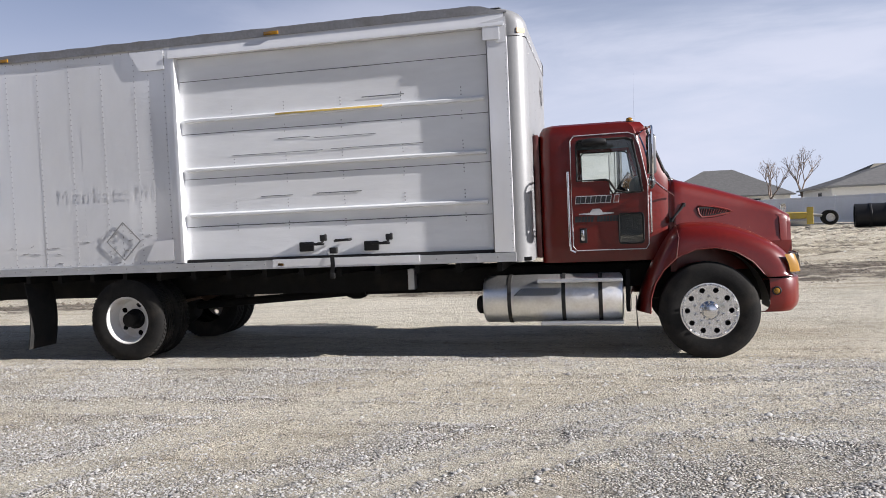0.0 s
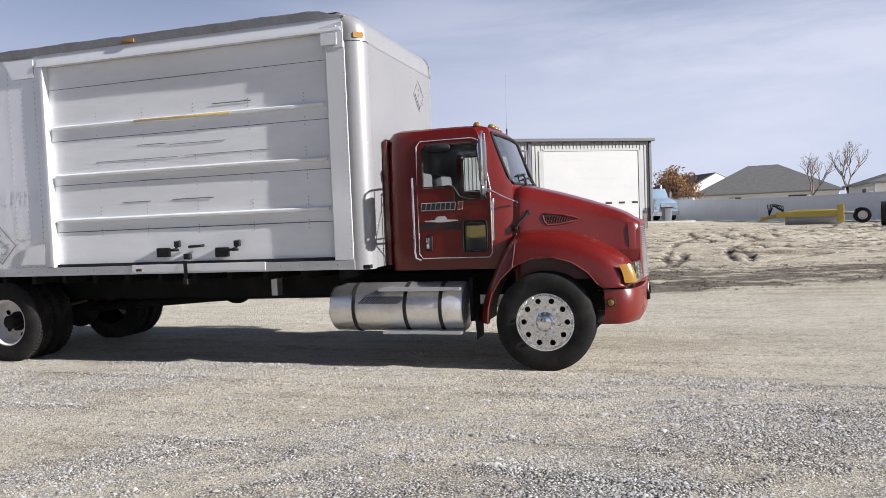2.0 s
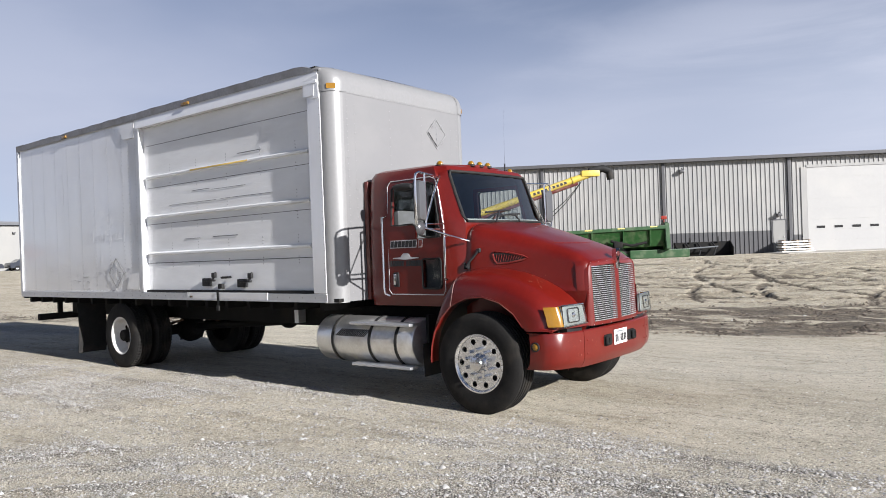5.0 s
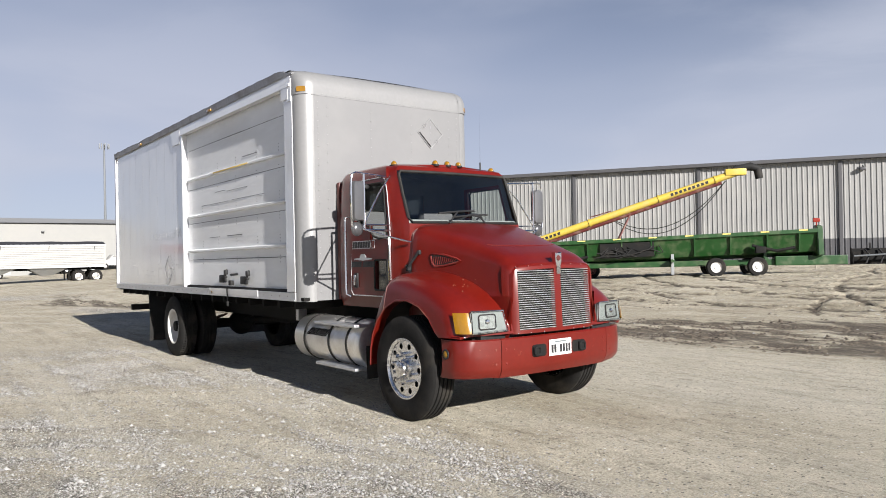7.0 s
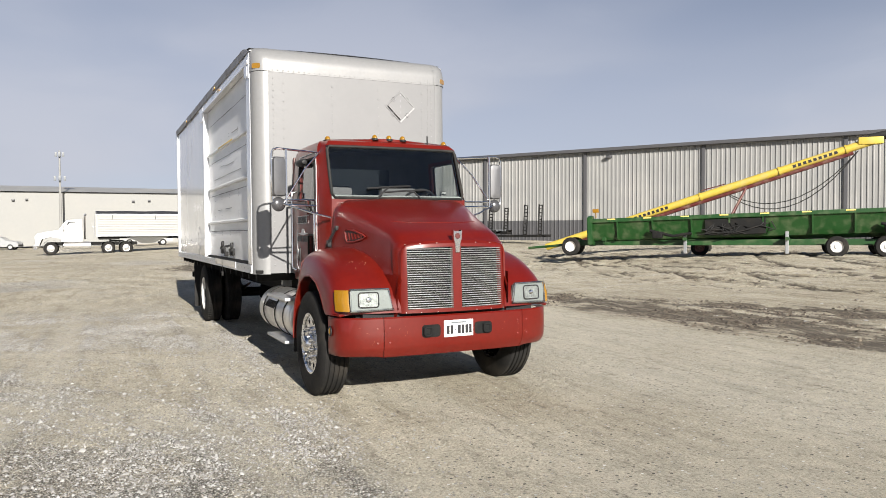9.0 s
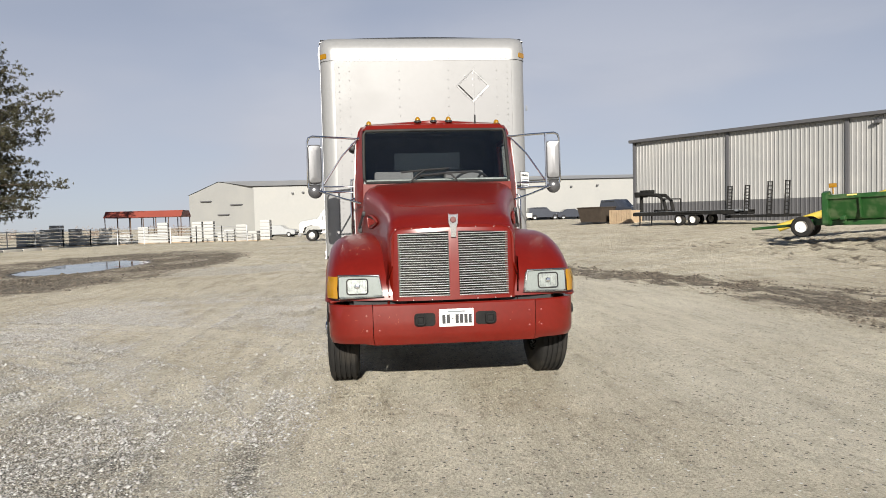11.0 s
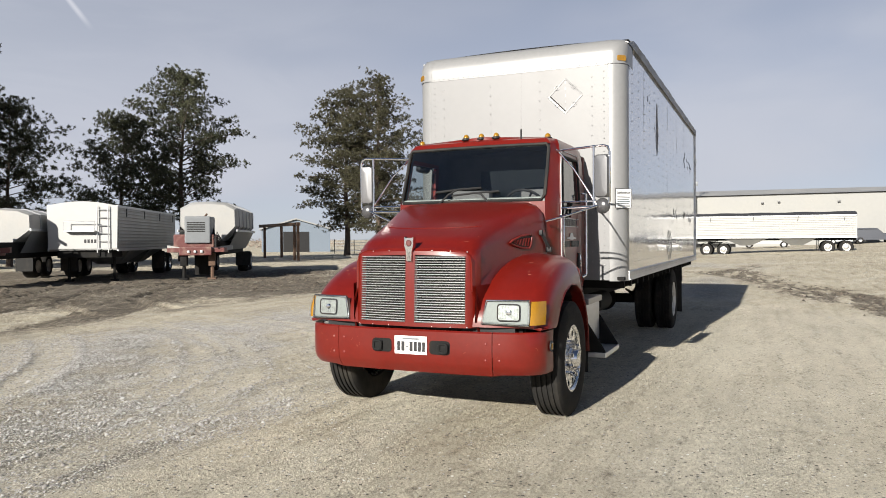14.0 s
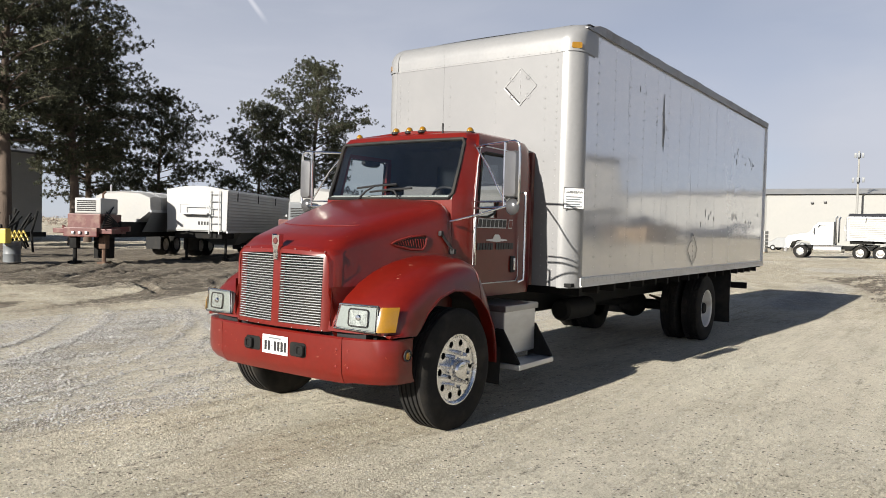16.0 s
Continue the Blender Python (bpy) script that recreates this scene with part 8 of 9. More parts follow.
PICKUP_G = [[(-0.68, 1.22), (-0.64, 1.72), (0.05, 1.75), (0.05, 1.22)], [(0.12, 1.22), (0.12, 1.75), (0.68, 1.76), (1.15, 1.22)]]
row = (("parked_car", "silver parked sedan in a row before the white building", SEDAN, SEDAN_G, (-1.4, 1.4), 0.33, "silver_car", 12.2), ("parked_suv", "dark blue parked van in a row before the white building", SUV, SUV_G, (-1.5, 1.5), 0.36, "dark_car", 14.9),
       ("pickup", "white crew-cab pickup parked before the white building", PICKUP, PICKUP_G, (-1.8, 1.75), 0.40, "white_tr", 19.3), ("parked_suv", "black parked off-road car before the white building", SUV, SUV_G, (-1.5, 1.5), 0.40, "dark_car", 23.6),
       ("parked_car", "dark parked sedan before the white building", SEDAN, SEDAN_G, (-1.4, 1.4), 0.33, "dark_car", 27.2), ("parked_car", "black parked sedan beside the shed", SEDAN, SEDAN_G, (-1.4, 1.4), 0.33, "dark_car", 31.5), ("parked_suv", "dark parked van beside the shed", SUV, SUV_G, (-1.5, 1.5), 0.36, "dark_car", 35.0))
for nm, lab, pr, gp, wh, wr, pt, y in row:
    x, y = -96.5 - 1.5 * random.Random(int(y)).random(), y * 1.12 - 2.2
    vehicle(nm, lab, "car" if nm != "pickup" else "pickup truck", pr, 1.9, gp, wh, wr, M[pt], (x, y, ground_z(x, y)), 90 if nm != "pickup" else -90)
vehicle("parked_car", "silver parked car beyond the hopper trailer", "car", SEDAN, 1.9, SEDAN_G, (-1.4, 1.4), 0.33, M["silver_car"], (-88, -12.5, ground_z(-88, -12.5)), 80)
vehicle("pickup", "white pickup parked beyond the hopper trailer", "pickup truck", PICKUP, 1.9, PICKUP_G, (-1.8, 1.75), 0.40, M["white_tr"], (-84, 2.5, ground_z(-84, 2.5)), -90)
p = SHED - U * 2.9 - Vector((U.y, -U.x, 0)) * 0.8
vehicle("pickup", "black pickup parked at the shed corner", "pickup truck", PICKUP, 1.95, PICKUP_G, (-1.8, 1.75), 0.40, M["dark_car"], (p.x, p.y, ground_z(p.x, p.y)), SHED_TURN)


# ---- semi tractors ----
def semi_tractor(at, turn, paint, label, sleeper=True):
    t = thing("semi_tractor", label, "truck", at=at, turn=turn)
    bm = bmesh.new()
    prof = [(1.32, 0.75), (1.38, 1.45), (1.2, 1.72), (-0.25, 1.98), (-0.72, 2.64), (-0.88, 2.76), (-1.9, 2.80), (-1.95, 1.05), (-0.45, 1.05), (-0.38, 1.3), (0.3, 1.42), (0.9, 1.25), (1.1, 0.75)]
    rings = []
    for y in (-1.0, -0.92, 0.92, 1.0):
        rings.append([(x, y * (0.80 if z > 1.5 else 1), z - (0.03 if abs(y) > 0.95 else 0)) for x, z in prof])
    loft(bm, rings, True, True)
    part("cab_body", bm, paint, t)
    for s in (-1, 1):
        bm = bmesh.new()
        prism(bm, [(-0.70, 1.98), (-0.92, 2.55), (-1.42, 2.57), (-1.42, 1.98)], "y", s * 0.815 - 0.012, s * 0.815 + 0.012)
        part("side_window", bm, M["pane"], t, "dark side window")
        bm = bmesh.new()
        prism(bm, [(-1.58, 2.1), (-1.58, 2.5), (-1.80, 2.5), (-1.80, 2.1)], "y", s * 0.815 - 0.012, s * 0.815 + 0.012)
        part("side_window", bm, M["pane"], t, "dark side window")
        bm = bmesh.new()
        pts = [(0.3 + 0.62 * math.cos(radians(a)), 0.5 + 0.66 * math.sin(radians(a))) for a in range(0, 181, 15)]
        loft(bm, [[(x, s * 0.72, z) for x, z in pts], [(x, s * 1.06, z) for x, z in pts]])
        bmesh.ops.solidify(bm, geom=bm.faces[:], thickness=0.05)
        part("wheel_arch", bm, M["plastic"], t, "black wheel arch")
        small_wheel(t, 0.3, s * 0.98, 0.5, 0.5, 0.28, M["wheel"])
        for x in (-3.75, -5.05):
            small_wheel(t, x, s * 0.92, 0.5, 0.5, 0.5, M["wheel"])
        bm = bmesh.new()
        cyl(bm, (-2.5, s * 0.80, 0.72), (-0.6, s * 0.80, 0.72), 0.28, 20)
        part("fuel_tank", bm, M["tank"], t)
        bm = bmesh.new()
        tube(bm, [(-2.08, s * 0.85, 1.2), (-2.08, s * 0.85, 3.05), (-2.18, s * 0.85, 3.2)], 0.06, 8)
        part("exhaust_stack", bm, M["chrome"], t)
        plain("mirror", (-0.62, -0.56, s * 1.15 - 0.08, s * 1.15 + 0.08, 1.95, 2.4), M["alu_bright"], t, "", 0.01)
        plain("headlight", (1.18, 1.38, s * 0.78 - 0.14, s * 0.78 + 0.14, 1.0, 1.2), M["head"], t, "", 0.02)
    bm = bmesh.new()
    loft(bm, [[(-0.28, -0.72, 2.00), (-0.28, 0.72, 2.00)], [(-0.75, -0.70, 2.62), (-0.75, 0.70, 2.62)]])
    bmesh.ops.solidify(bm, geom=bm.faces[:], thickness=0.02)
    part("windshield", bm, M["pane"], t, "dark windshield")
    plain("grille", (1.365, 1.41, -0.42, 0.42, 0.85, 1.45), M["chrome"], t, "chrome grille", 0.02)
    plain("bumper", (1.2, 1.48, -1.12, 1.12, 0.42, 0.76), M["chrome"], t, "chrome bumper", 0.03)
    for y in (-0.42, 0.42):
        plain("frame_rail", (-5.9, 0.6, y - 0.05, y + 0.05, 0.72, 0.98), M["black"], t)
    plain("fifth_wheel", (-4.9, -3.9, -0.45, 0.45, 1.0, 1.12), M["black"], t, "", 0.02)
    for x in (-3.75, -5.05):
        bm = bmesh.new()
        pts = [(x + 0.6 * math.cos(radians(a)), 0.5 + 0.6 * math.sin(radians(a))) for a in range(20, 161, 20)]
        loft(bm, [[(px, -1.1, pz) for px, pz in pts], [(px, 1.1, pz) for px, pz in pts]])
        bmesh.ops.solidify(bm, geom=bm.faces[:], thickness=0.02)
        part("rear_fender", bm, M["alu"], t)
    return t


semi_tractor((-58, -5.65, ground_z(-58, -5)), -90, M["white_tr"], "white day-cab semi tractor hitched to a hopper trailer")
semi_tractor((-42.5 + 43.6, 57.5, 0.62), -70, M["blue_car"], "pale blue semi tractor parked beside the garage")


def hopper_trailer(at, turn, length, label, front_white=True):
    """Grain trailer: ribbed box, sloped hoppers, roll tarp; front end at x = 0."""
    t = thing("hopper_trailer", label, "trailer", at=at, turn=turn)
    L_ = length
    bm = bmesh.new()
    loft(bm, [[(0, -1.22, 1.25), (0, 1.22, 1.25), (0, 1.22, 2.95), (0, -1.22, 2.95)], [(-L_, -1.22, 1.25), (-L_, 1.22, 1.25), (-L_, 1.22, 2.95), (-L_, -1.22, 2.95)]], True, True)
    part("box_body", bm, M["white_tr"], t, "white trailer box")
    for s in (-1, 1):
        for k in range(12):
            z = 1.32 + k * 0.135
            plain("side_corrugation", (-L_ + 0.1, -0.12, s * 1.235 - 0.022, s * 1.235 + 0.022, z, z + 0.07), M["hopper"] if front_white else M["white_tr"], t, "", 0.012)
        plain("top_rail", (-L_, 0, s * 1.25 - 0.04, s * 1.25 + 0.04, 2.88, 2.98), M["steel"], t)
        plain("bottom_rail", (-L_, 0, s * 1.25 - 0.03, s * 1.25 + 0.03, 1.20, 1.30), M["steel"], t)
        for k in range(4):
            x = -1.2 - k * (L_ - 2) / 3
            bm = bmesh.new()
            tube(bm, [(x, s * 1.28, 2.95), (x + 0.05, s * 1.29, 2.55)], 0.02, 5)
            part("tarp_strap", bm, M["tarp"], t)
    bm = bmesh.new()
    arc = [(-1.28 + 2.56 * k / 10, 2.95 + (0.17 if front_white else 0.30) * math.sin(math.pi * k / 10)) for k in range(11)]
    loft(bm, [[(x, y, z + 0.02 * math.sin(x * 2.2)) for y, z in arc] for x in np.linspace(0.02, -L_ - 0.02, 20)])
    bmesh.ops.solidify(bm, geom=bm.faces[:], thickness=0.02)
    part("roll_tarp", bm, M["tarp"], t, "black roll tarp")
    bm = bmesh.new()
    prism(bm, [(-1.24, 1.3)] + arc + [(1.24, 1.3)], "x", -0.02, 0.05)
    part("front_bulkhead", bm, M["white_door"], t, "white front bulkhead with arched top")
    for x0, x1 in ((-2.0, -L_ * 0.48), (-L_ * 0.52, -L_ + 2.6)):
        bm = bmesh.new()
        c = (x0 + x1) / 2
        loft(bm, [[(x0, -1.2, 1.25), (x0, 1.2, 1.25), (x1, 1.2, 1.25), (x1, -1.2, 1.25)], [(c + 0.4, -0.45, 0.62), (c + 0.4, 0.45, 0.62), (c - 0.4, 0.45, 0.62), (c - 0.4, -0.45, 0.62)]], True, True)
        part("hopper", bm, M["hopper"], t, "sloped discharge hopper")
    lad = new("ladder")
    lad.parent = t
    for y in (0.55, 0.95):
        bm = bmesh.new()
        tube(bm, [(0.14, y, 1.15), (0.14, y, 2.95)], 0.022, 6)
        part("ladder_rail", bm, M["steel"], lad)
    for k in range(6):
        bm = bmesh.new()
        tube(bm, [(0.14, 0.55, 1.3 + k * 0.3), (0.14, 0.95, 1.3 + k * 0.3)], 0.018, 6)
        part("rung", bm, M["steel"], lad)
    bm = bmesh.new()
    box(bm, 0.06, 0.30, -0.6, 0.5, 1.95, 2.0)
    tube(bm, [(0.3, -0.6, 2.0), (0.3, -0.6, 2.35), (0.3, 0.5, 2.35), (0.3, 0.5, 2.0)], 0.02, 6)
    part("catwalk", bm, M["steel"], t, "small steel catwalk")
    for i in range(4):
        bm = bmesh.new()
        box(bm, 0.051, 0.056, 0.05 + i * 0.12, 0.13 + i * 0.12, 1.52, 1.66)
        part("lettering_bar", bm, M["ink"], t)
    for y in (-0.85, 0.85):
        bm = bmesh.new()
        tube(bm, [(-1.0, y, 1.25), (-1.0, y, 0.08)], 0.06, 8)
        box(bm, -1.15, -0.85, y - 0.12, y + 0.12, 0.0, 0.08)
        part("landing_leg", bm, M["black"], t)
    for x in (-L_ + 0.7, -L_ + 1.95):
        for y in (-0.85, 0.85):
            small_wheel(t, x, y, 0.5, 0.5, 0.5, M["wheel"])
    for y in (-0.5, 0.5):
        plain("frame_rail", (-L_, -0.1, y - 0.06, y + 0.06, 1.02, 1.22), M["black"], t)
    # black box added for the shade under the front of the box
    plain("belly_plate", (-1.6, -0.15, -1.0, 1.0, 0.95, 1.24), M["black"], t, "black box added to darken the underside", 0.03)
    for y in (-0.95, 0.95):
        plain("mud_flap", (-L_ + 2.6, -L_ + 2.62, y - 0.3, y + 0.3, 0.25, 1.1), M["rubber"], t)
    bm = bmesh.new()
    tube(bm, [(-L_ - 0.05, -1.3, 2.9), (-L_ - 0.15, -1.35, 2.3), (-L_ - 0.05, -1.3, 2.0)], 0.025, 6)
    part("tarp_crank", bm, M["steel"], t)
    return t


hopper_trailer((-58, -2.74, ground_z(-58, 3) - 0.05), -90, 11.6, "white hopper trailer with black roll tarp behind a white tractor", False)
hopper_trailer((-13.55, -21.25, 0.0), 32.5, 10.5, "white-fronted hopper trailer with ribbed sides and ladder")


def spreader_trailer(at, turn, label, engine_mat, tag, lift=0.0):
    """Gooseneck trailer with an engine on a maroon front deck and a white tapered tank body."""
    t = thing("tank_trailer", label, "trailer", at=at, turn=turn)
    plain("front_deck", (-0.9, 0.15, -1.1, 1.1, 1.10, 1.28), M["maroon"], t, "maroon front deck", 0.02)
    plain("front_panel", (0.12, 0.30, -0.62, 0.62, 0.98, 1.32), M["maroon"], t, "maroon coupler panel", 0.03)
    for y in (-0.25, 0.0, 0.25):
        plain("air_coupling", (0.30, 0.36, y - 0.05, y + 0.05, 1.08, 1.18), M["steel"], t, "", 0.02)
    for s in (-1, 1):
        bm = bmesh.new()
        loft(bm, [[(0.18, s * 0.60, z) for z in (1.12, 1.30)] + [(0.06, s * 0.60, z) for z in (1.30, 1.12)], [(-0.75, s * 1.28, z) for z in (1.20, 1.38)] + [(-0.9, s * 1.28, z) for z in (1.38, 1.20)]], True, True)
        part("deck_arm", bm, M["white_tr"] if tag else M["maroon"], t, "tapered deck arm")
    plain("engine_base", (-1.5, 0.05 - lift, -0.95 if tag else -0.62, 0.62, 1.28, 1.82), M["maroon"], t, "maroon engine base", 0.04)
    eng = plain("engine_cover", (-1.45, -0.2, -0.50, 0.50, 1.82 - lift, 2.40 + 0.4 * lift), engine_mat, t, "boxy engine cover", 0.05)
    bm = bmesh.new()
    for k in range(6):
        box(bm, -0.198, -0.185, -0.40, 0.30, 1.92 + k * 0.07, 1.96 + k * 0.07)
    part("radiator_slots", bm, M["plastic"], eng)
    bm = bmesh.new()
    tube(bm, [(-0.9, 0.2, 2.40), (-0.9, 0.2, 2.58), (-1.0, 0.25, 2.66)], 0.04, 8)
    part("exhaust", bm, M["rust"], eng)
    rr = random.Random(3)
    bm = bmesh.new()
    for k in range(7):
        tube(bm, [(-0.5 - 0.1 * k, 0.5, 1.5 + 0.1 * k), (0.0 + 0.05 * k, 0.8, 1.9 - 0.1 * k), (-0.6, 1.0, 1.4)], 0.025, 5)
    part("hoses", bm, M["rubber"], t)
    bm = bmesh.new()
    sec = [(-1.22, 2.0), (-1.20, 2.58), (-0.75, 2.76), (0, 2.80), (0.75, 2.76), (1.20, 2.58), (1.22, 2.0), (0.55, 1.45), (-0.55, 1.45)]
    sec = [(y, z + lift * (z - 1.45) / 1.0) for y, z in sec]
    rings = [[(-2.8, y * 0.93, 2.1 + (z - 2.1) * 0.90) for y, z in sec]] + [[(x, y, z) for y, z in sec] for x in (-3.0, -6.0, -9.6)] + [[(-9.9, y * 0.93, 2.1 + (z - 2.1) * 0.90) for y, z in sec]]
    loft(bm, rings, True, True)
    part("tank_body", bm, M["white_tr"], t, "white tapered bulk body")
    for x in (-3.6, -5.0, -6.4, -7.8, -9.0):
        bm = bmesh.new()
        tube(bm, [(x, y * 1.01, z) for y, z in sec], 0.035, 5, True)
        part("body_rib", bm, M["hopper"], t)
    for s in (-1, 1):
        plain("belly_rail", (-9.8, -2.6, s * 1.24 - 0.03, s * 1.24 + 0.03, 1.95, 2.05), M["steel"], t)
        plain("frame_rail", (-9.9, -0.2, s * 0.5 - 0.07, s * 0.5 + 0.07, 0.95, 1.2), M["black"], t)
        for x in (-8.2, -9.4):
            small_wheel(t, x, s * 0.85, 0.5, 0.5, 0.5)
        bm = bmesh.new()
        tube(bm, [(-0.35, s * 0.55, 1.1), (-0.35, s * 0.55, 0.05)], 0.075, 8)
        box(bm, -0.55, -0.15, s * 0.55 - 0.16, s * 0.55 + 0.16, 0, 0.07)
        box(bm, -0.50, -0.20, s * 0.55 - 0.13, s * 0.55 + 0.13, 0.55, 1.05, 0.02)
        part("landing_leg", bm, M["rust"] if s > 0 else M["black"], t)
    bm = bmesh.new()
    cyl(bm, (-9.6, 0.95, 2.72), (-9.6, 1.2, 2.72), 0.20, 16)
    tube(bm, [(-3.4, -0.8, 2.7), (-3.4, -0.8, 2.98), (-3.3, -0.75, 3.02)], 0.04, 8)
    part("vent_pipe", bm, M["white_tr"], t)
    # black filler box added so the underside looks deep in shade
    bm = bmesh.new()
    box(bm, -9.0, -1.2, -0.75, 0.75, 0.95, 1.55, 0.1)
    part("belly_conveyor", bm, M["black"], t, "black box added to fill the shade under the body")
    for s in (-1, 1):
        bm = bmesh.new()
        loft(bm, [[(-2.8, s * 1.2, 1.95), (-2.8, s * 0.8, 1.15)], [(-9.6, s * 1.2, 1.95), (-9.6, s * 0.8, 1.15)]])
        bmesh.ops.solidify(bm, geom=bm.faces[:], thickness=0.03)
        part("lower_slope", bm, M["grey_m"], t, "dark sloping lower body")
        plain("mud_guard", (-7.6, -7.5, s * 0.9 - 0.35, s * 0.9 + 0.35, 0.3, 1.0), M["rubber"], t)
    plain("centre_jack", (-1.6, -1.2, -0.3, 0.3, 0.15, 1.1), M["black"], t)
    return t


spreader_trailer((-16.25, -18.15, 0.02), 32.5, "white bulk trailer with grey engine on maroon gooseneck deck", M["grey_m"], True, 0.36)
spreader_trailer((-8.95, -21.5, 0.02), 32.5, "white bulk trailer with white engine on maroon gooseneck deck", M["white_tr"], False)
# yellow implement beside the bulk trailer
ye = thing("yellow_implement", "yellow steel implement frame on drums beside a trailer", "farm machine", at=(-6.9, -22.8, 0.0), turn=32.5)
plain("frame_beam", (-1.6, 1.0, -0.9, -0.75, 0.85, 1.02), M["yellow"], ye, "yellow beam", 0.02)
plain("frame_end", (0.7, 1.0, -1.1, 0.6, 0.75, 1.25), M["yellow"], ye, "yellow end frame", 0.03)
bm = bmesh.new()
for k in range(9):
    tube(bm, [(-1.5 + k * 0.25, -0.6, 0.75), (-1.35 + k * 0.25, -0.3, 1.15), (-1.2 + k * 0.25, 0, 0.8)], 0.035, 6)
part("tines", bm, M["yellow"], ye, "tangled yellow tines")
for i, (x, m_) in enumerate(((0.5, "plastic"), (-1.0, "grey_m"))):
    bm = bmesh.new()
    lathe(bm, [(0, 0), (0.29, 0), (0.29, 0.28), (0.30, 0.3), (0.29, 0.32), (0.29, 0.58), (0.30, 0.6), (0.29, 0.62), (0.29, 0.75), (0, 0.75)], 24, "z", Matrix.Translation((x, -0.5, 0)))
    part("support_drum", bm, M[m_], ye, "steel drum")
oi = thing("grey_implement", "dark folded farm implement under the pines", "farm machine", at=(-8.5, -28.0, 0.0), turn=20)
bm = bmesh.new()
rr = random.Random(5)
for k in range(26):
    x, y = rr.uniform(-2.5, 2.5), rr.uniform(-0.8, 0.8)
    tube(bm, [(x, y, 0.1 + rr.random() * 0.3), (x + rr.uniform(-.4, .4), y, 1.0), (x + rr.uniform(-.7, .7), y + rr.uniform(-.3, .3), 1.3 + rr.random() * 0.7)], 0.05, 6)
box(bm, -2.8, 2.8, -0.1, 0.1, 0.8, 1.0)
part("toolbar", bm, M["black"], oi)
for x in (-2, 2):
    small_wheel(oi, x, -0.9, 0.4, 0.4, 0.25)


# ---- far buildings ----
wb = thing("warehouse", "long white metal warehouse with thin grey roof edge and gable end", "building")
bm = bmesh.new()
zt = 7.15
loft(bm, [[(-100, y, 0.2) for y in (-17.5, 62)] + [(-140, 62, 0.2), (-109, -28.7, 0.2)], [(-100, y, zt) for y in (-17.5, 62)] + [(-140, 62, zt), (-109, -28.7, 6.4)]], True)
part("wall", bm, M["white_far"], wb, "white ribbed wall", False)
bm = bmesh.new()
bm.faces.new([bm.verts.new(p) for p in ((-100, -17.5, zt), (-109, -28.7, 6.4), (-104.8, -23.4, 8.15))])
part("gable", bm, M["white_far"], wb, "", False)
bm = bmesh.new()
ridge0, ridge1 = (-104.8, -23.4, 8.25), (-120, 62, 8.75)
for q in (((-99.6, -17.9, zt + 0.05), (-99.6, 62, zt + 0.05), ridge1, ridge0), ((-109.3, -29.0, 6.45), ridge0, ridge1, (-140, 62, zt + 0.05))):
    bm.faces.new([bm.verts.new(p) for p in q])
bmesh.ops.solidify(bm, geom=bm.faces[:], thickness=0.2)
part("roof", bm, M["shed"], wb, "thin grey roof edge", False)
for y, z in ((-12, 6.0), (-10.5, 6.1), (2, 6.0), (4, 6.1), (11, 6.0), (24, 6.1), (29, 6.0), (33, 6.1), (42, 6.0)):
    bm = bmesh.new()
    box(bm, -99.98, -99.6, y - 0.16, y + 0.16, z, z + 0.2, 0.03)
    part("wall_lamp", bm, M["shed_dark"], wb)
for s_, z in ((0.25, 4.6), (0.72, 5.3), (0.45, 3.2)):
    bm = bmesh.new()
    x, y = -100 - 9 * s_, -17.5 - 11.2 * s_
    box(bm, -1.2, 1.2, -0.25, 0.02, 0, 0.16, 0.02, pose(x, y, z, 0, 0, 51))
    part("door_hood", bm, M["shed_dark"], wb)
can = thing("canopy", "open shelter with red metal roof on thin posts", "shelter", at=(-75, -24.9, ground_z(-75, -25)))
bm = bmesh.new()
prism(bm, [(-2.2, 2.75), (-1.3, 3.45), (1.3, 3.45), (2.2, 2.75)], "y", -4.0, 4.0)
part("roof", bm, M["canopy"], can, "red hipped roof")
for y in (-3.9, -2.6, -1.3, 0.0, 1.3, 2.6, 3.9):
    for x in (-1.9, 1.9):
        bm = bmesh.new()
        tube(bm, [(x, y, 0), (x, y, 2.8)], 0.05, 6)
        part("post", bm, M["rust"], can)
rr = random.Random(12)
for i in range(22):
    y = -36 + i * 1.15
    x = -71 + rr.uniform(-1.0, 1.5)
    st = thing("panel_stack", "stack of white wrapped panels and tanks behind a pipe fence", "stacked goods", "stacked goods", at=(x, y, ground_z(x, y)), turn=rr.uniform(-12, 12))
    h = rr.choice((0.7, 1.0, 1.3, 1.7, 2.1))
    n = max(2, int(h / 0.32))
    for k in range(n):
        plain("panel", (-0.6, 0.6, -0.50, 0.50, 0.06 + k * h / n, (k + 0.86) * h / n + 0.06), M["white_tr"], st, "", 0.04)
    plain("pallet", (-0.6, 0.6, -0.52, 0.52, 0, 0.06), M["wood"], st)
pf = thing("pipe_fence", "galvanised pipe livestock fence along the yard edge", "fence")
FY = list(np.arange(-42, -11, 2.4))
for y in FY:
    bm = bmesh.new()
    x = -66 - 0.12 * (y + 25)
    tube(bm, [(x, y, ground_z(x, y) - 0.1), (x, y, ground_z(x, y) + 1.65)], 0.05, 6)
    part("post", bm, M["steel"] if int(y) % 3 else M["black"], pf)
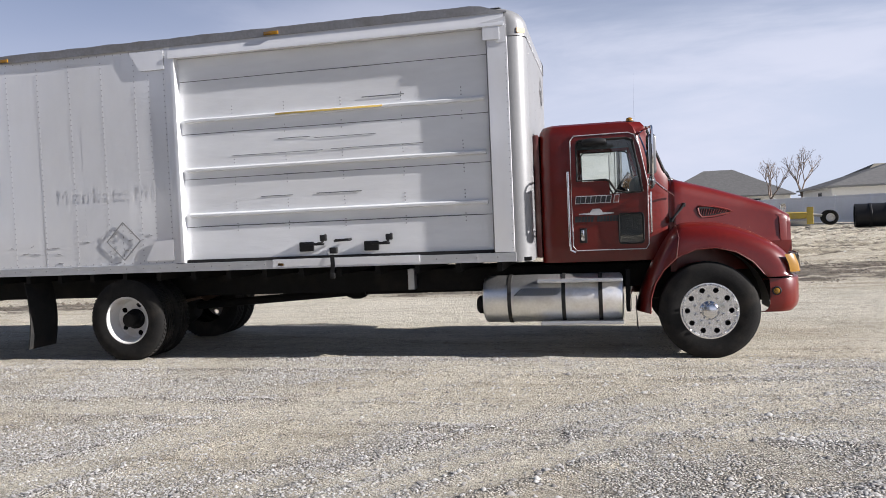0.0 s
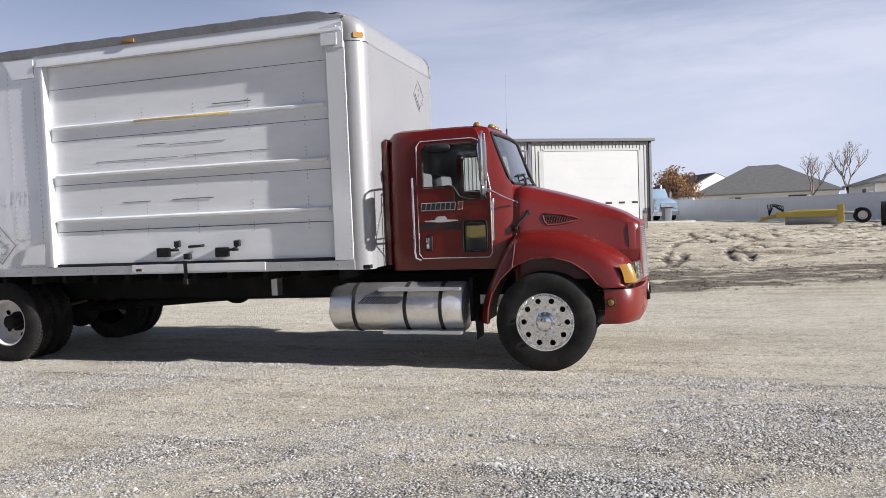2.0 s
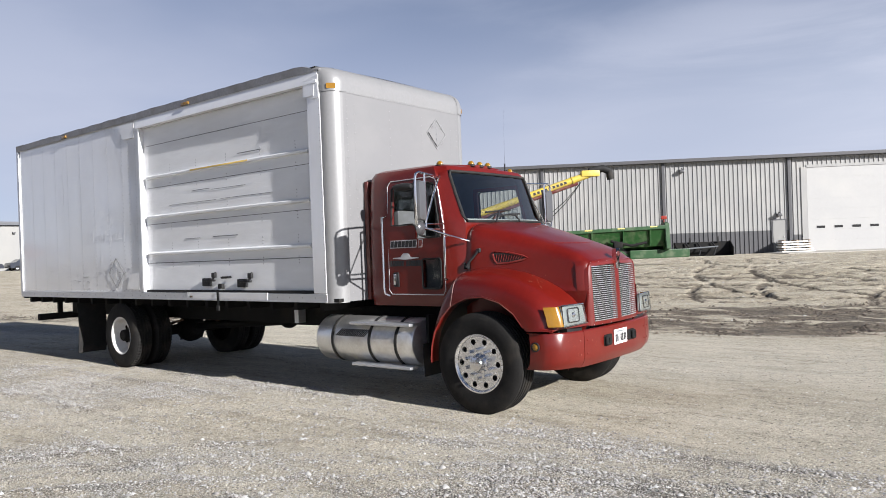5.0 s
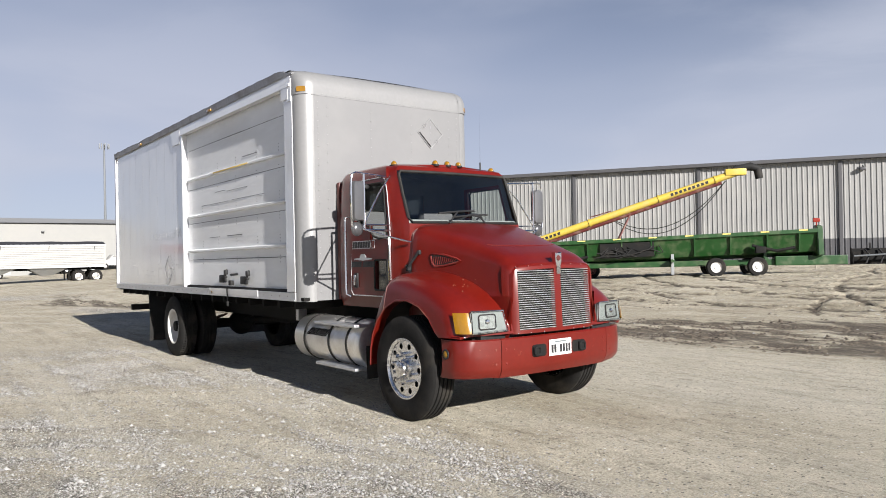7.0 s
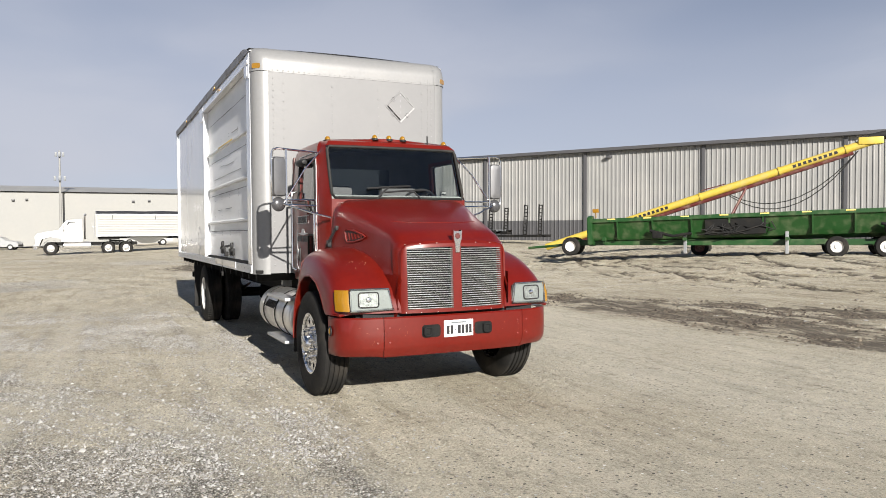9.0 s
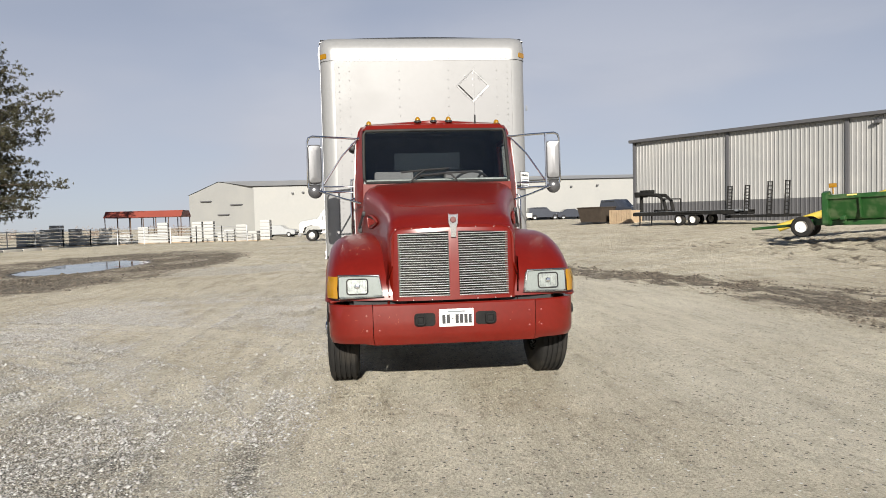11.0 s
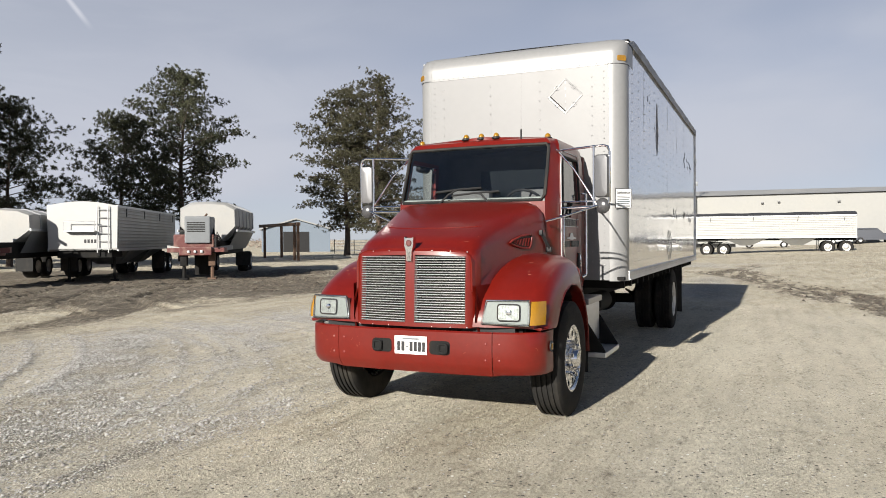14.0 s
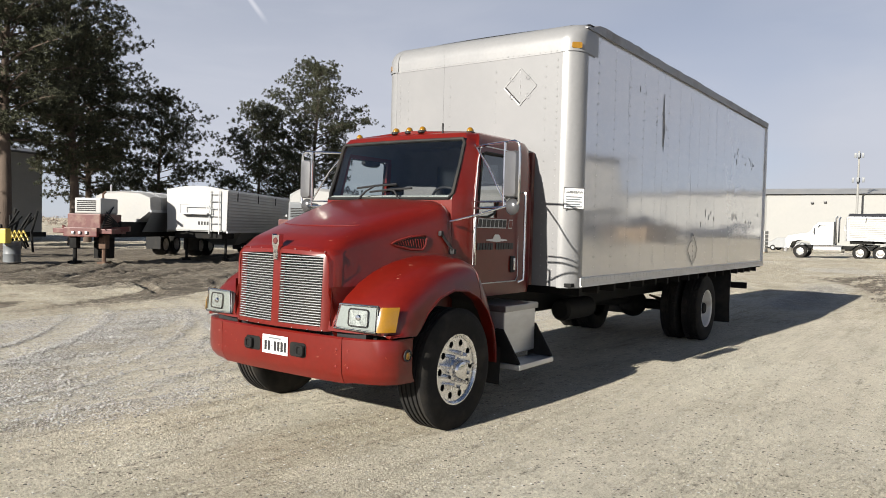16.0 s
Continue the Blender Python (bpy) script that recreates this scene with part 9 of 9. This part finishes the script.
for z in (0.35, 0.65, 0.95, 1.25, 1.55):
    bm = bmesh.new()
    tube(bm, [(-66 - 0.12 * (y + 25), y, ground_z(-66, y) + z) for y in FY], 0.028, 5)
    part("rail", bm, M["steel"], pf)
tw = thing("utility_mast", "short white equipment mast with small antennas", "mast", at=(-97, -6.6, ground_z(-97, -6)))
bm = bmesh.new()
tube(bm, [(0, 0, 0), (0, 0, 12.2)], [0.16, 0.10], 8)
part("pole", bm, M["white_far"], tw)
for z, w in ((8.7, 1.1), (11.7, 0.8)):
    for a in range(4):
        bm = bmesh.new()
        box(bm, -0.05, 0.05, -0.14, 0.14, z - 0.3, z + 0.3, 0.02, Matrix.Translation((w * 0.5 * math.cos(a * 1.57), w * 0.5 * math.sin(a * 1.57), 0)))
        part("antenna_panel", bm, M["grey_m"], tw)
ct = thing("cell_tower", "tall thin grey cell tower in the distance", "mast", at=(-384, 82, 1.0))
bm = bmesh.new()
tube(bm, [(0, 0, 0), (0, 0, 61)], [0.75, 0.40], 8)
part("mast", bm, M["grey_m"], ct)
for a in range(9):
    bm = bmesh.new()
    an = a * 2 * math.pi / 9
    box(bm, -0.18, 0.18, -0.18, 0.18, 58.5, 61, 0.05, Matrix.Translation((2.3 * math.cos(an), 2.3 * math.sin(an), 0)))
    part("antenna_panel", bm, M["grey_m"], ct)
bn = thing("barn", "small blue-grey metal barn with dark open doorway", "building", at=(-75, -55, 0.0), turn=35)
bm = bmesh.new()
prism(bm, [(-4.5, 0), (-4.5, 3.0), (0, 4.3), (4.5, 3.0), (4.5, 0)], "x", -10, 0)
part("wall", bm, mat("blue_grey_metal", (0.13, 0.16, 0.20), 0.6), bn, "", False)
# black slab on the wall stands for the unlit inside of the doorway
plain("doorway", (0.0, 0.05, -1.7, 1.7, 0, 2.7), M["plastic"], bn)
bm = bmesh.new()
prism(bm, [(-4.8, 2.95), (0, 4.35), (4.8, 2.95), (4.8, 3.1), (0, 4.52), (-4.8, 3.1)], "x", -10.2, 0.3)
part("roof", bm, M["shed"], bn, "", False)
gt = thing("steel_gantry", "rusty steel beam gantry on posts", "gantry", at=(-42.5, -33.2, 0), turn=55)
for x in (-5.0, -0.5, 2.6, 3.4):
    plain("post", (x - 0.09, x + 0.09, -0.09, 0.09, 0, 2.7), M["rust"], gt)
plain("beam", (-6.2, 3.6, -0.14, 0.14, 2.7, 2.95), M["rust"], gt, "", 0.01)
gb = thing("grey_barn", "plain tall grey metal barn behind the pines", "building", at=(-12, -52, 0), turn=10)
bm = bmesh.new()
prism(bm, [(-12, 0), (-12, 6.2), (-5, 7.6), (3.0, 6.2), (3.0, 0)], "x", -9, 16)
part("wall", bm, M["shed"], gb, "", False)
bm = bmesh.new()
prism(bm, [(-12.3, 6.15), (-5, 7.65), (3.3, 6.15), (3.3, 6.3), (-5, 7.82), (-12.3, 6.3)], "x", -9.3, 16.3)
part("roof", bm, M["roof_dark"], gb, "", False)
kb = thing("kerb", "low pale concrete kerb before the pines", "kerb", kind="structure")
for k in range(12):
    x0, y0 = -36 - k * 1.9, -34.6 + k * 0.62
    bm = bmesh.new()
    box(bm, -0.93, 0.93, -0.22, 0.22, -0.1, 0.20, 0.03, pose(x0, y0, 0, 0, 0, 162))
    part("kerb_block", bm, M["concrete"], kb)

# ---- vinyl fence, houses ----
fn = thing("vinyl_fence", "pale grey vinyl privacy fence between yard and houses", "fence")
FA0, FA1 = Vector((-0.5, 65.5)), Vector((26.0, 28.2))
n_p = int((FA1 - FA0).length / 2.44)
for k in range(n_p + 1):
    q = FA0.lerp(FA1, k / n_p)
    z = ground_z(q.x, q.y)
    bm = bmesh.new()
    box(bm, -0.05, 0.05, -0.0315, 0.0315, -0.1, 1.83, 0.004)
    box(bm, -0.055, 0.055, -0.034, 0.034, 1.83, 1.86, 0.004)
    part("post", bm, M["vinyl"], fn, "", True, pose(q.x, q.y, z, 0, 0, math.degrees(math.atan2(FA1.y - FA0.y, FA1.x - FA0.x))))
    if k < n_p:
        q2 = FA0.lerp(FA1, (k + 0.5) / n_p)
        bm = bmesh.new()
        box(bm, -1.24, 1.24, -0.02, 0.02, 0.03, 1.80, 0.004)
        box(bm, -1.24, 1.24, -0.03, 0.03, 1.68, 1.82, 0.004)
        box(bm, -1.24, 1.24, -0.03, 0.03, 0.02, 0.16, 0.004)
        part("panel", bm, M["vinyl"], fn, "", True, pose(q2.x, q2.y, ground_z(q2.x, q2.y), 0, 0, math.degrees(math.atan2(FA1.y - FA0.y, FA1.x - FA0.x))))


def house(at, turn, lx, ly, wall_h, rise, roof, label, hip=True, windows=()):
    h = thing("house", label, "house", at=at, turn=turn)
    plain("wall", (-lx / 2, lx / 2, -ly / 2, ly / 2, 0, wall_h), M["siding"], h, "pale siding walls", 0.02)
    bm = bmesh.new()
    ex, ey, o = lx / 2 + 0.5, ly / 2 + 0.5, wall_h - 0.05
    rx = max(0.2, lx / 2 - (ly / 2 if hip else -0.5))
    pts = [(-ex, -ey, o), (ex, -ey, o), (ex, ey, o), (-ex, ey, o), (-rx, 0, o + rise), (rx, 0, o + rise)]
    vs = [bm.verts.new(p) for p in pts]
    for f in ((0, 1, 5, 4), (1, 2, 5), (2, 3, 4, 5), (3, 0, 4), (3, 2, 1, 0)):
        bm.faces.new([vs[i] for i in f])
    part("roof", bm, roof, h, "shingled roof", False)
    if not hip:
        for s in (-1, 1):
            bm = bmesh.new()
            prism(bm, [(-ly / 2, 0.1), (ly / 2, 0.1), (ly / 2, o), (0, o + rise - 0.15), (-ly / 2, o)], "x", s * (ex + 0.02) - 0.02, s * (ex + 0.02) + 0.02)
            part("gable_wall", bm, M["siding"], h, "pale gable wall")
    for s in (-1, 1):
        plain("fascia", (-ex, ex, s * ey - 0.04, s * ey + 0.04, o - 0.14, o + 0.03), M["white_far"], h, "white fascia")
        plain("fascia", (s * ex - 0.04, s * ex + 0.04, -ey, ey, o - 0.14, o + 0.03), M["white_far"], h, "white fascia")
    for face, u, z, w, hh in windows:
        wn = new("window")
        wn.parent = h
        if face == "s":
            fr = (u - w / 2 - 0.08, u + w / 2 + 0.08, -ly / 2 - 0.05, -ly / 2 + 0.01, z - 0.08, z + hh + 0.08)
            pn = (u - w / 2, u + w / 2, -ly / 2 - 0.06, -ly / 2 - 0.04, z, z + hh)
        else:
            fr = (-lx / 2 - 0.05, -lx / 2 + 0.01, u - w / 2 - 0.08, u + w / 2 + 0.08, z - 0.08, z + hh + 0.08)
            pn = (-lx / 2 - 0.06, -lx / 2 - 0.04, u - w / 2, u + w / 2, z, z + hh)
        plain("window_frame", fr, M["white_far"], wn)
        plain("pane", pn, M["plastic"], wn)
    for k in range(3):
        bm = bmesh.new()
        cyl(bm, (-1.2 + k * 0.9, ly * 0.12 - 0.5, o + rise * 0.6), (-1.2 + k * 0.9, ly * 0.12 - 0.5, o + rise * 0.85 + 0.4), 0.09, 8)
        part("roof_vent", bm, M["shed_dark"], h)
    return h


house((13.5, 91.0, 0.35), -6, 15.5, 12, 2.75, 3.5, M["shingle"], "low house with dark hip roof behind the fence", True, (("s", 3.5, 1.0, 1.8, 1.2), ("s", -3.2, 1.0, 1.2, 1.2)))
house((5.9, 114.0, 0.35), -65, 14, 7.5, 4.4, 2.0, M["shingle"], "house with pale gable end and dark roof", False)
house((28.0, 63.0, 0.35), -5, 20.0, 14, 2.75, 2.35, M["shingle"], "low white house with dark hip roof and patio window", True, (("s", -2.0, 1.1, 1.5, 1.1), ("s", 3.0, 0.9, 2.2, 1.4), ("w", -2, 1.1, 1.4, 1.1)))
house((34.0, 92.0, 0.35), 10, 16, 12, 2.7, 3.4, M["shingle_brown"], "low house with brown roof far behind the fence", True)
pt = thing("drain_pipe", "large black corrugated plastic drain pipe lying on dirt", "pipe", at=(11.5, 32.0, ground_z(11.5, 32) + 0.62), turn=-12)
bm = bmesh.new()
prof = []
for k in range(8):
    prof += [(0.60, k * 0.75), (0.60, k * 0.75 + 0.62), (0.625, k * 0.75 + 0.64), (0.625, k * 0.75 + 0.72), (0.60, k * 0.75 + 0.74)]
lathe(bm, prof + [(0.52, 6.0), (0.52, 0.0), (0.58, 0.0)], 32, "x")
part("pipe_wall", bm, M["plastic"], pt)
# yellow box scraper
ym = thing("box_scraper", "yellow tow-behind land scraper with rubber wheels", "farm machine", at=(9.9, 40.0, ground_z(10, 40)), turn=-10)
bm = bmesh.new()
prism(bm, [(-0.4, 0.02), (-0.55, 0.35), (-0.35, 0.8), (-0.25, 0.8), (-0.42, 0.35), (-0.25, 0.02)], "x", -1.5, 1.5)
part("blade", bm, M["steel"], ym, "dirt-caked curved blade")
plain("end_plate", (1.25, 1.62, -0.72, -0.64, 0.10, 1.15), M["yellow"], ym, "upright yellow end plate", 0.03)
plain("frame_beam", (-2.0, 1.3, -0.56, -0.44, 0.46, 0.82), M["yellow"], ym, "long yellow frame beam", 0.03)
plain("end_plate", (-1.53, -1.45, -0.6, 0.5, 0.05, 0.8), M["yellow"], ym, "yellow end plate", 0.02)
bm = bmesh.new()
tube(bm, [(1.3, 0, 0.75), (-0.8, -0.1, 0.80), (-2.0, -0.1, 0.60), (-2.9, -0.1, 0.40)], 0.10, 8)
tube(bm, [(1.3, 0.4, 0.75), (-1.4, 0.3, 0.75), (-2.0, -0.1, 0.60)], 0.07, 8)
part("tow_frame", bm, M["yellow"], ym, "yellow tow frame")
bm = bmesh.new()
for k in range(5):
    tube(bm, [(-2.4, -0.1, 0.6), (-2.5 + 0.1 * k, -0.1, 1.3), (-2.1 + 0.12 * k, -0.1, 1.15), (-1.6, -0.1, 0.8)], 0.03, 6)
part("hoses", bm, M["rubber"], ym)
bm = bmesh.new()
tube(bm, [(1.2, 0.5, 0.7), (2.6, 0.6, 0.55)], 0.09, 8)
part("axle_arm", bm, M["white_tr"], ym)
for y in (0.1, 1.1):
    small_wheel(ym, 2.6, y, 0.46, 0.46, 0.34)
pl = thing("pallet_stack", "short stack of white boards on wooden bearers by the shed wall", "boards", at=(-8.1, 46.9, 0.6), turn=SHED_TURN)
for k in range(5):
    plain("pallet", (-1.0 + 0.1 * (k % 2), 1.15 - 0.12 * k, -0.6, 0.6, 0.02 + k * 0.17, 0.12 + k * 0.17), M["siding"], pl, "", 0.01)
    for x in (-0.8, 0.05, 0.8):
        plain("bearer", (x - 0.05, x + 0.05, -0.58, 0.58, 0.12 + k * 0.17, 0.19 + k * 0.17), M["wood"], pl, "", 0)
V = Vector((-U.y, U.x, 0))
p = SHED + U * 44.3 - V * 2.6
sp = thing("snow_pusher", "black steel snow pusher attachment parked along the shed wall", "machine attachment", at=(p.x, p.y, ground_z(p.x, p.y)), turn=SHED_TURN)
bm = bmesh.new()
arc = [(0.10, 0.0), (0.02, 0.22), (0.0, 0.45), (0.06, 0.72), (0.20, 0.95)]
prism(bm, arc + [(y + 0.03, z) for y, z in reversed(arc)], "x", -1.75, 1.85)
part("blade", bm, M["black"], sp, "curved black push blade")
for x in (-1.78, 1.82):
    bm = bmesh.new()
    prism(bm, [(-0.75, 0.0), (0.35, 0.0), (0.35, 0.98), (0.0, 0.98), (-0.75, 0.55)], "x", x, x + 0.04)
    part("side_plate", bm, M["black"], sp)
for x in (-1.1, -0.35, 0.6):
    bm = bmesh.new()
    tube(bm, [(x, -0.65, 0.06), (x + 0.25, -0.3, 0.55), (x + 0.05, 0.02, 0.90)], 0.05, 8)
    part("brace", bm, M["plastic"], sp)
bm = bmesh.new()
tube(bm, [(-1.7, -0.55, 0.50), (0.9, -0.55, 0.62)], 0.05, 8)
part("push_bar", bm, M["grey_m"], sp)
for x in (-0.75, 1.05):
    bm = bmesh.new()
    box(bm, x - 0.06, x + 0.06, 0.02, 0.14, 0.88, 1.28, 0.01)
    part("coupler", bm, M["plastic"], sp)
bn2 = thing("rubbish_bin", "grey wheeled rubbish bin beside the garage", "bin", at=(1.6, 53.4, 0.62), turn=20)
bm = bmesh.new()
loft(bm, [[(x * 0.8, y * 0.8, 0.0) for x, y in rounded(-0.35, 0.35, -0.35, 0.35, 0.08, 3)], [(x, y, 1.05) for x, y in rounded(-0.35, 0.35, -0.35, 0.35, 0.08, 3)]], True, True)
part("tub", bm, M["grey_m"], bn2)
plain("lid", (-0.40, 0.40, -0.40, 0.40, 1.05, 1.13), M["plastic"], bn2, "", 0.03)


# ---- trees ----
def blades(name, centres, radii, per, length, width, material, parent, seed, droop=0.0, label=""):
    """Tufts of narrow leaf blades round many centres, as one mesh."""
    rs = np.random.RandomState(seed)
    c = np.repeat(np.asarray(centres), per, 0)
    r = np.repeat(np.asarray(radii), per)
    n = len(c)
    d = rs.normal(size=(n, 3))
    d /= np.linalg.norm(d, axis=1)[:, None]
    p = c + d * (r * rs.rand(n) ** 0.5)[:, None] * np.array([1, 1, 0.6])
    ax = d * 0.7 + rs.normal(size=(n, 3)) * 0.6 + np.array([0, 0, 0.25 - droop])
    ax /= np.linalg.norm(ax, axis=1)[:, None]
    sd = np.cross(ax, rs.normal(size=(n, 3)))
    sd /= np.linalg.norm(sd, axis=1)[:, None]
    ln = length * rs.uniform(0.6, 1.3, n)[:, None]
    w = width * rs.uniform(0.7, 1.3, n)[:, None]
    v = np.stack([p - sd * w * 0.35, p + ax * ln * 0.45 - sd * w, p + ax * ln, p + ax * ln * 0.45 + sd * w], 1)
    me = bpy.data.meshes.new(name)
    me.vertices.add(n * 4)
    me.vertices.foreach_set("co", v.reshape(-1).astype(np.float32))
    me.loops.add(n * 4)
    me.loops.foreach_set("vertex_index", np.arange(n * 4, dtype=np.int32))
    me.polygons.add(n)
    me.polygons.foreach_set("loop_start", np.arange(0, n * 4, 4, dtype=np.int32))
    me.update(calc_edges=True)
    me.materials.append(material)
    ob = new(name, me)
    ob.parent = parent
    return tagged(ob, label, kind="stuff")


def needles(name, centres, radii, per, material, parent, seed, label):
    """Starburst tufts of long needles, each a thin tapered blade from the twig's end, as one mesh."""
    rs = np.random.RandomState(seed)
    c = np.repeat(np.asarray(centres), per, 0)
    ln = np.repeat(np.asarray(radii), per)[:, None] * rs.uniform(0.7, 1.15, (len(c), 1))
    n = len(c)
    d = rs.normal(size=(n, 3)) + np.array([0, 0, 0.45])
    d /= np.linalg.norm(d, axis=1)[:, None]
    sd = np.cross(d, rs.normal(size=(n, 3)))
    sd /= np.linalg.norm(sd, axis=1)[:, None]
    w = 0.022 * rs.uniform(0.7, 1.3, (n, 1))
    v = np.stack([c + d * 0.02 - sd * w, c + d * 0.02 + sd * w, c + d * ln], 1)
    me = bpy.data.meshes.new(name)
    me.vertices.add(n * 3)
    me.vertices.foreach_set("co", v.reshape(-1).astype(np.float32))
    me.loops.add(n * 3)
    me.loops.foreach_set("vertex_index", np.arange(n * 3, dtype=np.int32))
    me.polygons.add(n)
    me.polygons.foreach_set("loop_start", np.arange(0, n * 3, 3, dtype=np.int32))
    me.update(calc_edges=True)
    me.materials.append(material)
    ob = new(name, me)
    ob.parent = parent
    return tagged(ob, label, kind="stuff")


def pine(at, height, spread, seed, label, bare=0.18, warm=False):
    t = thing("pine_tree", label, "tree", "pines", at=at)
    rs = random.Random(seed)
    lean = (rs.uniform(-0.4, 0.4), rs.uniform(-0.4, 0.4))
    bm = bmesh.new()
    path = [(lean[0] * (k / 10) ** 2, lean[1] * (k / 10) ** 2 + 0.12 * math.sin(k), height * 0.97 * k / 10 - (0.15 if k == 0 else 0)) for k in range(11)]
    tube(bm, path, [0.032 * height * (1.15 if k == 0 else 1) * (1 - 0.9 * k / 10) * 0.6 for k in range(11)], 10)
    limbs = bm
    centres, radii = [], []
    n = int(height * 5.6)
    for i in range(n):
        f = bare + (1 - bare) * (i + rs.random()) / n
        z = height * f
        k = min(9, int(f * 10))
        base = Vector(path[k]).lerp(Vector(path[k + 1]), f * 10 - k)
        base.z = z
        prof = (0.55 + 0.45 * min(1, (f - bare) / 0.2)) * (1 - max(0, (f - 0.45) / 0.55) ** 1.7 * 0.78)
        ln = spread * prof * rs.uniform(0.55, 1.12)
        a = i * 2.399 + rs.uniform(-0.5, 0.5)
        up = 0.10 + 0.55 * f + rs.uniform(-0.15, 0.15)
        pts = []
        for q in range(5):
            s = q / 4
            pts.append(base + Vector((math.cos(a + 0.15 * s) * ln * s, math.sin(a + 0.15 * s) * ln * s, ln * (up * s - 0.22 * s * s * (1 - f)))))
        tube(limbs, pts, [0.012 * height * 0.42 * (1 - f * 0.6) * (1 - 0.85 * q / 4) for q in range(5)], 5)
        m = max(3, int(ln * 1.7))
        for j in range(m):
            s = 0.30 + 0.70 * (j + rs.random()) / m
            q = min(3, int(s * 4))
            c = pts[q].lerp(pts[q + 1], min(1, s * 4 - q))
            o = 0.30 + 0.35 * s
            hub = c + Vector((rs.uniform(-o, o), rs.uniform(-o, o), rs.uniform(-0.05, 0.35)))
            tube(limbs, [c, hub], [0.016, 0.008], 4)
            for _ in range(14):
                w = 0.34
                centres.append((hub.x + rs.gauss(0, w), hub.y + rs.gauss(0, w), hub.z + rs.gauss(0, w * 0.55)))
                radii.append(rs.uniform(0.15, 0.25))
    part("trunk", limbs, M["bark"], t, "rough brown trunk with bare limbs")
    needles("crown", centres, radii, 22, M["needles_warm"] if warm else M["needles"], t, seed, "clustered tufts of dark olive needles")
    return t


pine((-54.6, -31.2, 0), 16.4, 5.1, 11, "tall dark green pine with needles coloured warm as if sunlit", 0.14, True)
pine((-56.0, -35.5, 0), 15.8, 5.3, 12, "leaning tall pine beside another pine", 0.16, True)
pine((-37.3, -39.0, 0), 14.2, 4.7, 13, "tall open-crowned dark pine behind trailers", 0.22)
pine((-33.8, -41.5, 0), 10.4, 4.6, 14, "shorter spreading dark pine behind trailers", 0.20)
pine((-18.2, -40.0, 0), 16.5, 5.0, 15, "very tall dark pine behind the bulk trailer", 0.26)
pine((-12.4, -35.8, 0), 17.8, 5.0, 16, "very tall dark pine near the grey barn", 0.30)
pine((-25.6, -42.5, 0), 10.2, 4.0, 17, "mid-height dark pine with open crown", 0.16)
pine((-21.5, -44.5, 0), 13.5, 4.6, 18, "dark pine behind taller pines", 0.2)
pine((-4.4, -41.5, 0), 18.0, 5.2, 19, "tall dark pine at the yard edge", 0.24)


def bare_tree(at, height, seed, label):
    t = thing("bare_tree", label, "tree", "bare trees", at=at)
    rs = random.Random(seed)
    trunk, twigs = bmesh.new(), bmesh.new()

    def grow(p, d, ln, r, depth):
        q = p + d * ln
        mid = p.lerp(q, 0.5) + Vector((rs.uniform(-1, 1), rs.uniform(-1, 1), 0)) * ln * 0.06
        tube(trunk if depth < 2 else twigs, [p, mid, q], [r, r * 0.85, r * 0.7], 5 if depth > 1 else 8)
        if depth >= 6:
            return
        for k in range(3 if depth < 3 else 2):
            nd = (d + Vector((rs.uniform(-1, 1), rs.uniform(-1, 1), rs.uniform(-0.1, 0.6))) * 0.62).normalized()
            grow(q, nd, ln * rs.uniform(0.62, 0.82), r * 0.62, depth + 1)

    grow(Vector((0, 0, -0.1)), Vector((0, 0, 1)), height * 0.24, height * 0.017, 0)
    part("trunk", trunk, M["twig"], t, "slender bare trunk")
    part("crown", twigs, M["twig"], t, "crown of fine leafless twigs")
    return t


bare_tree((14.6, 66.0, 0.6), 7.4, 3, "leafless garden tree behind the fence")
bare_tree((18.6, 71.0, 0.6), 8.4, 5, "larger leafless garden tree behind the fence")
au = thing("autumn_tree", "round broadleaf tree with dry brown autumn leaves", "tree", at=(2.6, 74.0, 0.6))
bm = bmesh.new()
tube(bm, [(0, 0, -0.1), (0.1, 0, 1.5), (0, 0.1, 3.5)], [0.22, 0.17, 0.08], 8)
rs = random.Random(9)
cs = []
for k in range(60):
    a, e = rs.uniform(0, 6.283), rs.uniform(-0.5, 1.5)
    r = rs.uniform(1.2, 2.9)
    c = (r * math.cos(a) * math.cos(e), r * math.sin(a) * math.cos(e), 3.2 + 2.2 * math.sin(e) * r / 2.9)
    tube(bm, [(0, 0.05, 2.2), (c[0] * 0.5, c[1] * 0.5, 2.2 + (c[2] - 2.2) * 0.6), c], [0.06, 0.04, 0.01], 5)
    cs.append(c)
part("trunk", bm, M["bark"], au)
blades("crown", cs, [0.75] * len(cs), 90, 0.17, 0.075, M["autumn"], au, 21, 0.2, "dry brown leaves")
# low winter scrub and far tree line at the horizon
scr = thing("far_scrub", "low brown winter scrub along the far yard edge", "scrub", kind="structure")
rs = np.random.RandomState(6)
cc = []
for k in range(260):
    a = rs.uniform(math.radians(150), math.radians(262))
    d = rs.uniform(150, 190)
    cc.append((d * math.cos(a), d * math.sin(a), rs.uniform(0.2, 1.2)))
blades("scrub", cc, [1.9] * len(cc), 60, 0.6, 0.05, M["twig"], scr, 7, 0.0, "leafless brown scrub")
